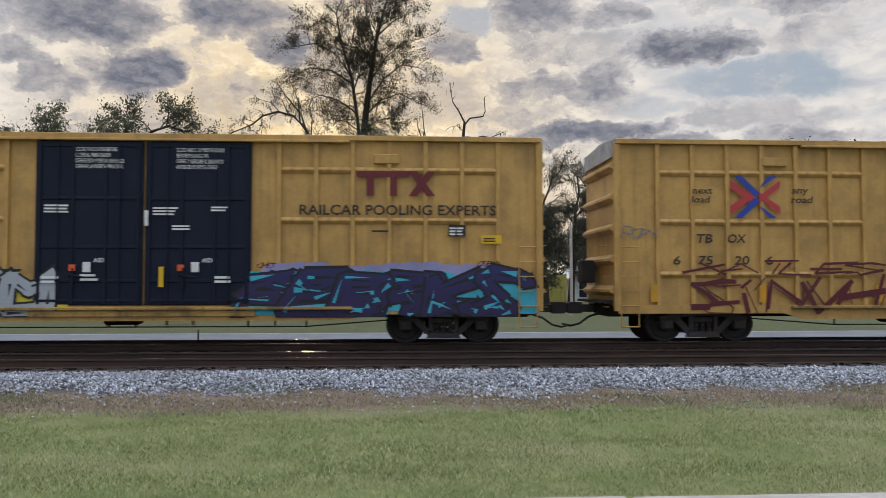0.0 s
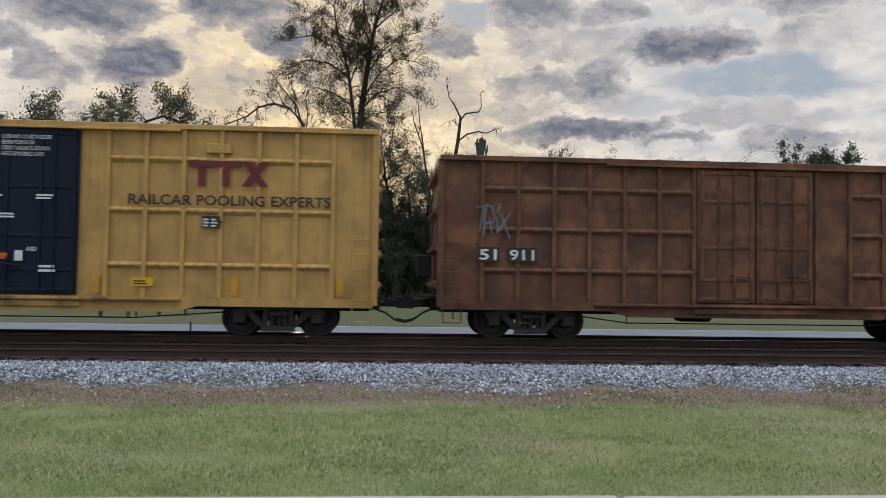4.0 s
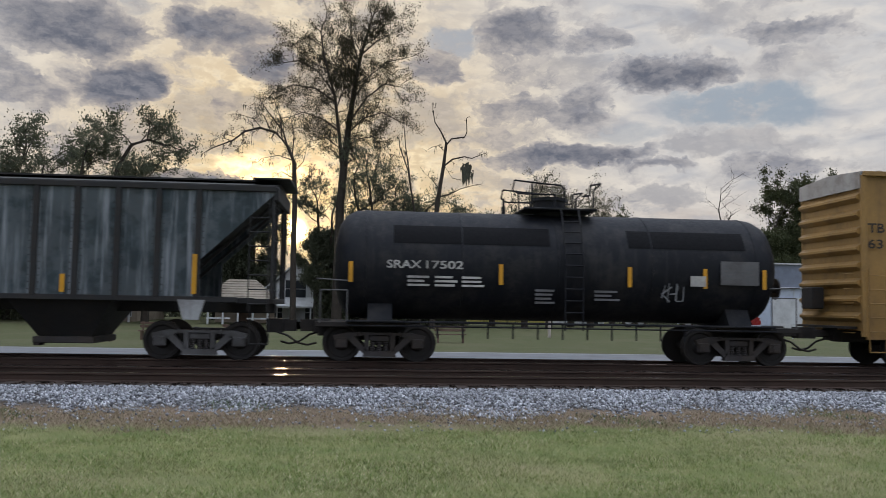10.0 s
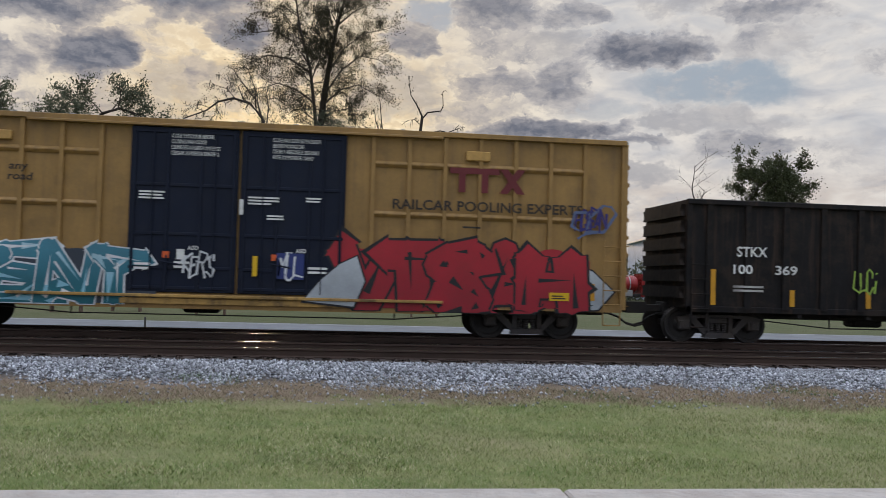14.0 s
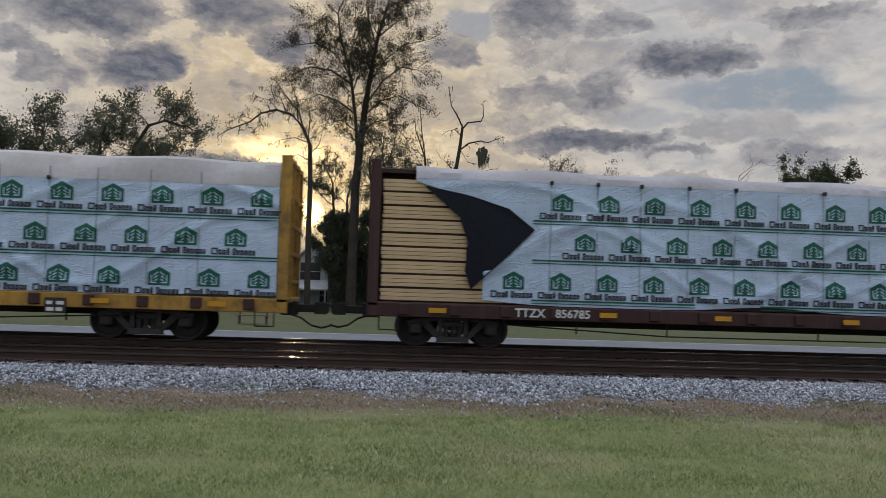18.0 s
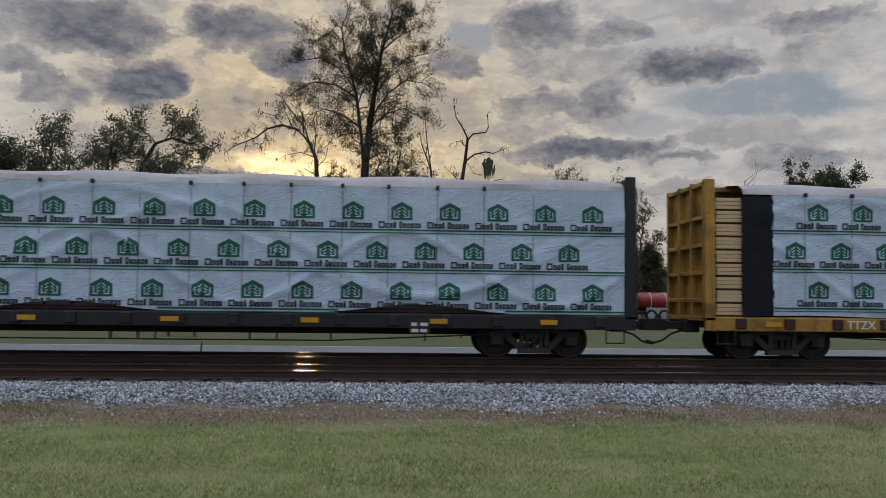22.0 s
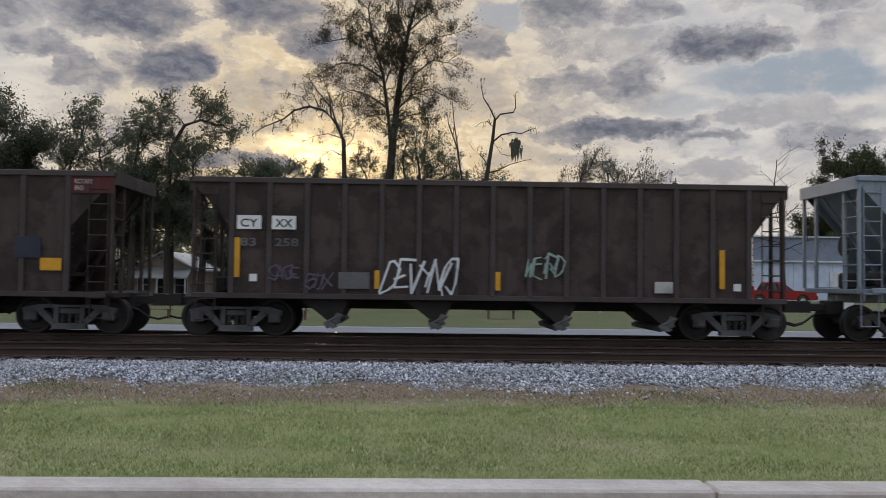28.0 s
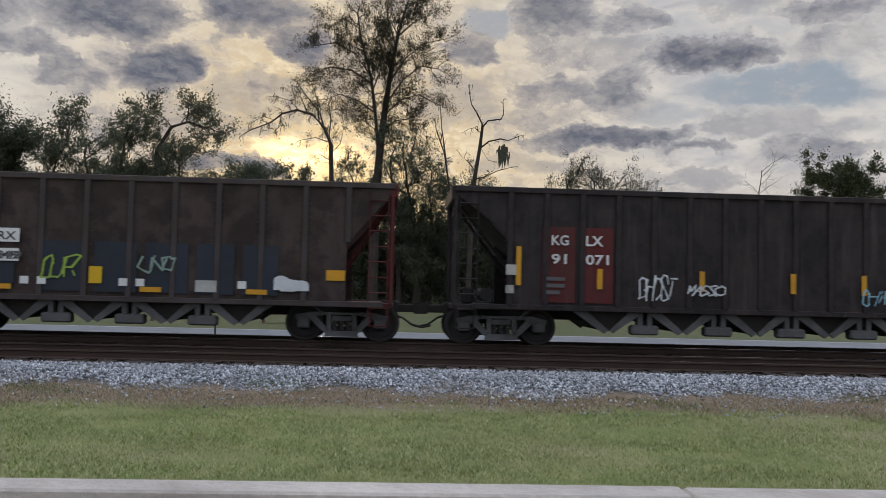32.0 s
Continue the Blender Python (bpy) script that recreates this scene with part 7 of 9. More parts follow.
    for x, s in ((0.0, -1), (L + 0.7, 1)):
        part("end_sill", Geo().box(x, x - s * 2.2, -1.3, 1.3, 0.86, 0.98, 0.01).box(x, x - s * 2.4, -0.3, 0.3, 0.6, 0.9), M["steel_dark"], car)
        part("grab_iron", Geo().pipe([(x - s * 0.1, -1.3, 0.95), (x - s * 0.1, -1.3, 1.75), (x - s * 0.75, -1.3, 1.75), (x - s * 0.75, -1.3, 0.95)], 0.016).rod((x, -1.3, 2.02), (x - s * 0.8, -1.3, 1.98), 0.016), M["bogie_grey"], car)
    part("brake_wheel", Geo().rod((L + 0.42, -0.5, 2.0), (L + 0.46, -0.5, 2.0), 0.28, 16).rod((L + 0.3, -0.5, 2.0), (L + 0.42, -0.5, 2.0), 0.1, 8), M["steel_dark"], car)
    for x in (1.56, 10.75):
        add_bogie(car, x, "bogie")
    y = -1.425
    letter("SRAX", x0 + 1.34, 2.31, 0.85, 0.20, M["white_dirty"], car, y)
    letter("17502", x0 + 2.30, 2.31, 0.92, 0.20, M["white_dirty"], car, y)
    bars(x0 + 1.85, 1.88, 2.0, 0.30, 3, M["white_dirty"], car, y, 5, cols=3)
    bars(x0 + 5.0, 1.5, 0.55, 0.4, 4, M["grey_patch"], car, y - 0.01, 6)
    bars(x0 + 6.5, 1.6, 0.7, 0.3, 3, M["grey_patch"], car, y, 7)
    plate(x0 + 9.75, 2.05, 1.0, 0.6, M["bogie_grey"], car, y - 0.01, "data_panel")
    bars(x0 + 9.8, 2.08, 0.9, 0.52, 6, M["grey_patch"], car, y - 0.02, 8, cols=3)
    for x in (0.42, 4.1, 7.35, 9.3, 10.85):
        plate(x0 + x, 1.95, 0.10, 0.50, M["amber"], car, y, "reflector")
    # blacked-out panels high on the flank
    for xa, xb in ((x0 + 1.5, x0 + 5.4), (x0 + 7.4, x0 + 10.45)):
        g = Geo()
        n = 8
        for k in range(n):
            a0, a1 = radians(180 - 20 - 22 * k / n), radians(180 - 20 - 22 * (k + 1) / n)
            g.poly([(xa, math.cos(a0) * (r + 0.006), cz + math.sin(a0) * (r + 0.006)), (xb, math.cos(a0) * (r + 0.006), cz + math.sin(a0) * (r + 0.006)), (xb, math.cos(a1) * (r + 0.006), cz + math.sin(a1) * (r + 0.006)), (xa, math.cos(a1) * (r + 0.006), cz + math.sin(a1) * (r + 0.006))])
        part("dark_panel", g, M["black_out"], car, "blacked-out panel")
    return car


def gondola(name, label, s_left, L, top, bot, paint, pitch, trucks, label2=""):
    car = new_car(name, label, "gondola", s_left, L)
    P = M[paint]
    for s in (-1, 1):
        part("side_sheet", Geo().box(0.05, L - 0.05, s * 1.42, s * 1.45, bot + 0.1, top - 0.05), P, car)
        part("top_chord", Geo().box(0, L, s * 1.38, s * 1.54, top - 0.14, top, 0.02), P, car)
        part("side_sill", Geo().box(0.0, L, s * 1.40, s * 1.50, bot, bot + 0.16, 0.015), P, car)
        rib = done(Geo().prism_y([(-0.10, bot + 0.1), (0.10, bot + 0.1), (0.07, top - 0.13), (-0.07, top - 0.13)], -0.05, 0.05), "side_rib", P)
        n = int((L - 1.2) / pitch)
        for k in range(n + 1):
            part("side_rib", rib, None, car, at=(0.6 + k * (L - 1.2) / n, s * 1.48, 0))
    for x, s in ((0.0, -1), (L, 1)):
        part("end_sheet", Geo().box(x, x - s * 0.06, -1.42, 1.42, bot + 0.1, top - 0.02), P, car)
        cor = done(Geo().prism_x([(-1.36, 0), (1.36, 0), (1.30, 0.12), (1.30, 0.18), (1.36, 0.30), (-1.36, 0.30), (-1.30, 0.18), (-1.30, 0.12)], 0, s * 0.11), "end_corrugation", P)
        for k in range(6):
            part("end_corrugation", cor, None, car, at=(x, 0, bot + 0.35 + k * 0.42))
        part("corner_post", Geo().box(x - s * 0.0, x - s * 0.14, -1.50, -1.38, bot, top, 0.015), P, car)
        part("ladder", ladder_geo(min(x - s * 0.12, x - s * 0.56), -1.53, bot - 0.1, bot + 1.4, 0.44, 4), P, car)
        part("sill_step", Geo().pipe([(x - s * 0.12, -1.5, bot), (x - s * 0.12, -1.5, 0.42), (x - s * 0.56, -1.5, 0.42), (x - s * 0.56, -1.5, bot)], 0.018), P, car)
    part("floor_plate", Geo().box(0.05, L - 0.05, -1.42, 1.42, bot + 0.1, bot + 0.2), M["steel_dark"], car)
    underframe(car, L, trucks, bot + 0.1)
    return car


even = lambda n, a, b: [a + k * (b - a) / (n - 1) for k in range(n)]

hop8 = curved_hopper(126.75)
hop9 = hopper("covered_hopper", "weathered grey-green covered hopper with streaked ribbed sides", 147.0, 17.4, 4.16, 1.50, 1.55, 1.75, "aok", "aok_dark", even(16, 1.62, 15.6), (1.5, 1.78), (4.2, 8.3, 12.4), slope=(2.6, 2.4), roof=True, gates="box", dark="aok_dark", end_paint="aok_dark", rim_paint="aok_dark", w=1.53)
tank10 = tank_car(165.75)
gon14 = gondola("gondola", "black ribbed gondola with white graffiti", 241.97, 13.6, 3.68, 0.80, "gon", 1.02, 1.09)
gon15 = gondola("gondola", "dark red ribbed gondola with large white lettering", 257.45, 16.45, 3.80, 0.75, "red", 1.10, 1.88)
hop21 = hopper("coal_hopper", "brown ribbed coal hopper with silver graffiti", 398.89, 15.2, 3.87, 1.00, 1.20, 1.45, "brown", "brown_rib", even(14, 1.2, 13.7), (1.1, 1.52), (3.3, 6.2, 9.2, 12.0), slope=(2.8, 2.4))
hop22 = hopper("coal_hopper", "black-brown coal hopper with blue and orange graffiti", 415.5, 13.55, 3.87, 0.98, 1.07, 1.15, "brown_dark", "brown_dark", even(12, 1.07, 12.4), (1.04, 1.21), (0, 0, 0, 0), slope=(2.3, 2.7), gates="vee", rim_paint="galv")
hop23 = hopper("coal_hopper", "brown coal hopper with a rust-orange end and pink graffiti", 430.5, 14.9, 3.87, 1.00, 1.20, 1.45, "brown", "brown_rib", even(14, 1.2, 13.4), (1.1, 1.5), (3.3, 6.2, 9.2, 11.8), slope=(2.8, 2.4), end_paint="orange")
hop24 = hopper("coal_hopper", "dusty brown coal hopper with white mark plates", 459.78 - 12.6, 12.6, 3.92, 1.02, 0.90, 1.05, "brown", "brown_rib", even(11, 0.95, 11.5), (1.0, 1.19), (0, 0, 0, 0), slope=(2.9, 2.6), gates="vee")
hop25 = hopper("coal_hopper", "dark brown ribbed coal hopper with a white tag", 461.62, 14.53, 3.83, 1.04, 0.97, 0.90, "brown", "brown_rib", even(15, 0.97, 13.6), (1.01, 1.07), (3.2, 5.75, 8.8, 11.4), slope=(2.7, 2.5))
hop26 = hopper("covered_hopper", "light grey ribbed hopper with red and green graffiti", 477.95, 11.38, 4.12, 1.34, 1.27, 1.45, "hopper_grey", "hopper_grey", even(10, 1.3, 9.9), (1.36, 1.53), (3.95, 7.4), slope=(2.6, 2.6), gates="box", dark="hopper_grey_dirty", steel="bogie")
hop27 = hopper("coal_hopper", "dusty brown coal hopper with pale blue graffiti", 491.0, 12.4, 3.95, 1.03, 0.93, 1.05, "brown", "brown_rib", even(11, 0.95, 11.4), (0.97, 1.21), (0, 0, 0, 0), slope=(2.9, 2.6), gates="vee")
hop28 = hopper("coal_hopper", "dark brown coal hopper with red patches and outlined graffiti", 504.6, 15.45, 3.86, 1.00, 1.40, 1.30, "brown_dark", "brown_dark", even(15, 1.4, 14.1), (1.53, 1.35), (0, 0, 0, 0, 0), slope=(2.7, 2.4), gates="vee")
hop29 = hopper("coal_hopper", "brown coal hopper with a red end and dark patches", 521.5, 12.62, 3.86, 0.97, 1.12, 1.15, "brown", "brown_rib", even(11, 1.12, 11.5), (1.18, 1.25), (0, 0, 0, 0), slope=(2.3, 2.4), gates="vee", end_paint="brown_red")
hop30 = hopper("coal_hopper", "dark brown coal hopper with red patches and white tags", 535.55, 15.2, 3.86, 1.00, 1.40, 1.30, "brown_dark", "brown_dark", even(15, 1.4, 13.9), (1.28, 1.35), (0, 0, 0, 0, 0), slope=(2.7, 2.4), gates="vee")


# ---- lumber flatcars ----
def centrebeam(label, s_left, L, paint, mark, num, trucks):
    car = new_car("lumber_flatcar", label, "flatcar", s_left, L)
    P = M[paint]
    part("deck", Geo().box(0.0, L, -1.42, 1.42, 0.98, 1.10, 0.015), P, car)
    for s in (-1, 1):
        part("side_sill", Geo().box(0.0, L, s * 1.36, s * 1.46, 0.74, 1.08, 0.015), P, car)
    stake = done(Geo().box(-0.13, 0.13, -1.52, -1.44, 0.80, 1.06, 0.015), "stake_pocket", M["cb_brown" if paint != "cb_black" else "cb_black"])
    for k in range(18):
        part("stake_pocket", stake, None, car, at=(0.9 + k * (L - 1.8) / 17, 0, 0))
    part("centre_beam", Geo().box(0.2, L - 0.2, -0.08, 0.08, 1.1, 4.42), P, car)
    part("top_beam", Geo().box(0.2, L - 0.2, -0.35, 0.35, 4.36, 4.50, 0.02), P, car)
    for x, s in ((0.0, -1), (L, 1)):
        part("bulkhead", Geo().box(x - s * 0.14, x - s * 0.20, -1.38, 1.38, 1.1, 4.52), P, car)
        for y in (-1.34, -0.45, 0.45, 1.34):
            part("bulkhead_post", Geo().box(x, x - s * 0.24, y - 0.06, y + 0.06, 1.0, 4.55, 0.01), P, car)
        for z in (1.5, 2.2, 2.9, 3.6, 4.45):
            part("bulkhead_rail", Geo().box(x, x - s * 0.14, -1.38, 1.38, z - 0.05, z + 0.05, 0.008), P, car)
        part("bulkhead_flange", Geo().box(x, x - s * 0.26, -1.46, -1.38, 1.0, 4.55, 0.01), P, car)
        part("ladder", ladder_geo(x - 0.0, -1.36, 1.1, 4.3, s * 0.02 + 0.03, 9), P, car)
        part("sill_step", Geo().pipe([(x - s * 0.3, -1.45, 0.8), (x - s * 0.3, -1.45, 0.42), (x - s * 0.75, -1.45, 0.42), (x - s * 0.75, -1.45, 0.8)], 0.018), M["steel_dark"], car)
    part("centre_sill", Geo().prism_y([(0.2, 0.98), (L - 0.2, 0.98), (L - 3.6, 0.55), (3.6, 0.55)], -0.22, 0.22), M["steel_dark"], car)
    g = Geo().pipe([(3.6, -1.2, 0.60), (7.5, -1.2, 0.42), (L - 7.5, -1.2, 0.42), (L - 3.6, -1.2, 0.60)], 0.018)
    for x in (5.2, 7.5, L / 2, L - 7.5, L - 5.2):
        g.rod((x, -1.2, 0.42), (x, -1.2, 0.8), 0.022)
    part("brake_rod", g, M["steel_dark"], car)
    for x in (trucks[0], L - trucks[1]):
        add_bogie(car, x, "bogie")
    letter(mark, 3.6, 0.82, 0.75, 0.21, M["white"], car, -1.532)
    letter(num, 4.6, 0.82, 0.85, 0.21, M["white"], car, -1.532)
    for x in (1.5, 5.7, 8.6, 11.9, 15.2, 18.3, 21.0):
        plate(x, 0.86, 0.42, 0.12, M["amber"], car, -1.53, "reflector")
    plate(L - 5.6, 0.62, 0.5, 0.34, M["black"], car, -1.53, "stencil_board")
    bars(L - 5.55, 0.65, 0.44, 0.3, 2, M["white"], car, -1.535, 4, cols=2)
    return car


def lumber_load(s_left, L, end_gap, flap, sag, seed, phase, row_z, TOP, top_paint, pitch):
    """Stacked lumber in printed white wrap on one flatcar; end_gap: bare board ends, flap: black wrap end."""
    load = thing("lumber_load", "lumber stack in white printed wrap with green emblems", "lumber", "lumber loads", (s_left, FAR_Y, 0))
    CARS.append((load, s_left))
    rng = random.Random(seed)
    # dark core colour stands in for the shade behind and between the boards
    part("lumber_core", Geo().box(0.32, L - 0.32, -1.33, -0.1, 1.12, 3.9).box(0.32, L - 0.32, 0.1, 1.30, 1.12, 3.9), M["cb_brown"], load, "inner boards with shade painted in as dark brown")
    # courses of board ends and edges at the open end
    n = 9
    hgt = 3.0 / n
    for k in range(n):
        z = 1.14 + k * hgt
        bd = done(Geo().box(0, 1.0, 0, 0.06, 0.0, (hgt - 0.045) / 3 - 0.008, 0.005), "board", M["lumber"])
        for j in range(3):
            w = end_gap + (0.6 if flap == "strip" else 2.3) - (0.02 * j if k % 2 else 0)
            ob = part("board", bd, None, load, at=(0.30 + rng.uniform(0, 0.03), -1.37 - (0.02 if k % 2 else 0), z + j * (hgt - 0.045) / 3))
            ob.scale[0] = w
    ph = [rng.uniform(0, 6.28) for _ in range(6)]

    def skin(x, z):
        """How far the sheet stands off, with slack folds."""
        f = 0.022 * math.sin(1.1 * x + ph[0] + 0.9 * z) + 0.016 * math.sin(2.3 * x - 1.9 * z + ph[1]) + 0.010 * math.sin(4.1 * x + 3.0 * z + ph[2])
        d = math.exp(-((z - 2.6 + 1.1 * math.sin(0.55 * x + ph[3])) / 0.13) ** 2)
        e = math.exp(-((z - 2.2 + 0.9 * math.sin(0.83 * x + ph[5])) / 0.11) ** 2)
        h = math.exp(-((z - 2.8 - 1.3 * math.sin(0.41 * x + ph[1])) / 0.10) ** 2)
        return -1.43 - 0.7 * f - 0.035 * d - 0.045 * e - 0.030 * h - 0.006 * math.sin(9.0 * x + 4 * z + ph[4]) * math.sin(5 * z - 3 * x)

    def foot(x):
        return 1.10 + sag * (0.5 + 0.5 * math.sin(0.75 * x + ph[4])) ** 3

    x0, x1 = end_gap, L - 0.28
    nx, nz = 240, 48

    def sheet(xa, xb, m, za, zb, mz, edge=None):
        g = Geo()
        for j in range(mz + 1):
            for i in range(m + 1):
                x = xa + (xb - xa) * i / m
                lo = max(za, foot(x)) if za < 1.5 else za
                z = lo + (zb - lo) * j / mz
                if edge:
                    xs = xa + edge(z)
                    x = xs + (xb - xs) * i / m
                g.v.append((x, skin(x, z), z))
        g.f = [(j * (m + 1) + i, j * (m + 1) + i + 1, (j + 1) * (m + 1) + i + 1, (j + 1) * (m + 1) + i) for j in range(mz) for i in range(m)]
        return g

    rise = 4.55 - TOP
    def tear(z):
        """The torn edge runs back from the top corner."""
        return 1.7 * min(1.0, max(0.0, (TOP - 0.1 - z) / 0.7)) ** 0.7

    part("wrap_side", sheet(x0 + (0.75 if flap == "strip" else 0.0), x1, nx, 1.1, TOP, nz, None if flap == "strip" else tear), M["tarp"], load, "white woven wrap", smooth=True)
    # sloping shoulder and top
    g = Geo()
    for i in range(nx + 1):
        x = x0 + (x1 - x0) * i / nx
        w = 0.03 * math.sin(1.7 * x + ph[5])
        for y, z in ((skin(x, TOP) - 0.004, TOP), (-1.36, TOP + 0.38 * rise), (-1.12, TOP + 0.76 * rise + w), (-0.5, TOP + 0.95 * rise + w), (0.0, TOP + rise + w), (0.5, TOP + 0.95 * rise), (1.12, TOP + 0.76 * rise), (1.44, TOP), (1.44, 1.2)):
            g.v.append((x, y, z))
    g.f = [(i * 9 + j, i * 9 + j + 1, (i + 1) * 9 + j + 1, (i + 1) * 9 + j) for i in range(nx) for j in range(8)]
    part("wrap_top", g, M[top_paint], load, "pale beige sloping top of the wrap", smooth=True)
    if flap == "strip":
        part("black_flap", sheet(x0 - 0.05, x0 + 0.78, 8, 1.1, TOP - 0.05, 14), M["tarp_black"], load, "black end strip of the wrap", smooth=True)
    else:
        g = Geo()
        pts = [(x0 + 0.2, 3.95), (x0 + 1.3, 3.75), (x0 + 2.3, 3.45), (x0 + 2.95, 2.95), (x0 + 2.2, 2.2), (x0 + 1.4, 1.45), (x0 + 1.25, 1.9), (x0 + 1.3, 2.6), (x0 + 1.1, 3.2)]
        g.loft([[(x, skin(x, z) - 0.06, z) for x, z in pts], [(x, skin(x, z) - 0.02, z) for x, z in pts]])
        part("black_flap", g, M["tarp_black"], load, "torn black corner of the wrap folded back")
    # print: emblems, bars of lettering, double lines
    gg, gb, gl, gs = Geo(), Geo(), Geo(), Geo()
    start = x0 + (0.95 if flap == "strip" else 3.1)
    put = lambda pts, off: [(x, skin(x, z) - off, z) for x, z in pts]
    for row, zb in enumerate((row_z - 2.17, row_z - 1.19, row_z - 0.22)):
        x = phase + (pitch / 2 if row == 1 else 0.0) - 0.26
        while x < start - 0.1 - (1.5 if flap != "strip" and row == 0 else 0):
            x += pitch
        while x < x1 - 0.5:
            if zb - 0.1 > foot(x):
                for i in range(4):
                    for j in range(4):
                        cell = []
                        for a, b in ((i, j), (i + 1, j), (i + 1, j + 1), (i, j + 1)):
                            u, v = a / 4, b / 4
                            cell.append((x + 0.52 * u, zb + v * (0.30 + 0.14 * (1 - abs(2 * u - 1)))))
                        gg.poly(put(cell, 0.012))
                # pale chevrons that cut a fir shape out of the emblem
                mark = lambda pts: gs.poly(put([(x + 0.26 + u, zb + v) for u, v in pts], 0.022))
                for m in (-1, 1):
                    mark([(m * 0.025, 0.33), (m * 0.025, 0.30), (m * 0.115, 0.225), (m * 0.115, 0.255)])
                    mark([(m * 0.035, 0.245), (m * 0.035, 0.215), (m * 0.115, 0.15), (m * 0.115, 0.18)])
                    mark([(m * 0.04, 0.165), (m * 0.04, 0.135), (m * 0.105, 0.085), (m * 0.105, 0.115)])
                    mark([(m * 0.165, 0.05), (m * 0.19, 0.05), (m * 0.19, 0.235), (m * 0.165, 0.25)])
                    mark([(m * 0.06, 0.05), (m * 0.164, 0.05), (m * 0.164, 0.078), (m * 0.06, 0.078)])
                # a row of plain box shapes stands for the word
                a, base, t = -0.30, zb - 0.205, 0.034
                for w, h, kind in ((0.155, 0.16, 1), (0.085, 0.12, 1), (0.08, 0.12, 1), (0.06, 0.155, 1), (0.04, 0, 9), (0.085, 0.16, 1), (0.06, 0.12, 1), (0.085, 0.12, 1), (0.08, 0.12, 1), (0.085, 0.12, 1), (0.055, 0.12, 1)):
                    rects = ((0, t, 0, h), (t, w, 0, t), (t, w, h - t, h), (w - t, w, t, h - t)) if kind == 1 else ()
                    for xa, xb, lo, hi in rects:
                        gb.poly(put([(x + a + xa, base + lo), (x + a + xb, base + lo), (x + a + xb, base + hi), (x + a + xa, base + hi)], 0.02))
                    a += w + 0.016
            x += pitch
        m = 180
        for dz in (0.235, 0.315):
            for i in range(m):
                a, b = start - 0.2 + (x1 - start + 0.2) * i / m, start - 0.2 + (x1 - start + 0.2) * (i + 1) / m
                if zb - 0.3 > foot(a):
                    t = 0.040 if dz < 0.25 else 0.022
                    gl.poly(put([(a, zb - dz - t), (b, zb - dz - t), (b, zb - dz), (a, zb - dz)], 0.016))
    tagged(part("printed_emblem", gg, M["print_green"], load, "green printed house emblem"), kind="stuff")
    tagged(part("printed_tree", gs, M["tarp"], load), kind="stuff")
    tagged(part("printed_word", gb, M["print_black"], load, "dark printed word bars"), kind="stuff")
    tagged(part("printed_line", gl, M["print_green"], load), kind="stuff")
    # tie-down seams with clips at the shoulder
    for k in range(int((x1 - start) / pitch)):
        x = phase + pitch * (int((start - phase) / pitch) + 1.5) - 0.9 + k * pitch + rng.uniform(-0.05, 0.05)
        g = Geo()
        for j in range(12):
            z0, z1 = 1.3 + j * 0.23, 1.3 + (j + 1) * 0.23
            g.poly([(x - 0.012, skin(x, z0) - 0.008, z0), (x + 0.012, skin(x, z0) - 0.008, z0), (x + 0.012, skin(x, z1) - 0.008, z1), (x - 0.012, skin(x, z1) - 0.008, z1)])
        part("strap", g, M["hopper_grey"], load)
        if rng.random() < 0.6:
            part("clip", Geo().box(x - 0.04, x + 0.04, -1.55, -1.44, TOP - 0.05, TOP + 0.05, 0.015), M["black"], load)
    return load


for s_left, L, paint, mark, num, lab, gap, flap, sag, trucks, wrap in (
        (274.85, 22.85, "cb_yellow", "TTZX", "87779", "worn yellow centre-beam flatcar", 1.0, "strip", 0.05, (2.85, 3.4), (0.01, 3.49, 3.78, "tarp_top", 1.1656)),
        (299.6, 22.85, "cb_brown", "TTZX", "856785", "dark red-brown centre-beam flatcar", 1.1, "torn", 0.12, (2.14, 2.3), (0.06, 3.66, 4.13, "tarp_pale", 1.166)),
        (324.4, 23.2, "cb_black", "CSXT", "600963", "black centre-beam flatcar", 0.9, "strip", 0.22, (2.23, 2.26), (0.224, 3.64, 4.16, "tarp_pale", 1.158)),
        (349.1, 23.4, "cb_black", "CSXT", "600712", "black centre-beam flatcar", 0.9, "strip", 0.22, (2.3, 2.46), (0.9965, 3.60, 4.18, "tarp_pale", 1.1845)),
        (374.26, 22.95, "cb_yellow", "TTZX", "865910", "worn yellow centre-beam flatcar", 1.0, "strip", 0.05, (2.16, 2.4), (0.583, 3.75, 4.18, "tarp_pale", 1.1736))):
    centrebeam(lab + " loaded with wrapped lumber", s_left, L, paint, mark, num, trucks)
    lumber_load(s_left, L, gap, flap, sag, int(s_left), *wrap)
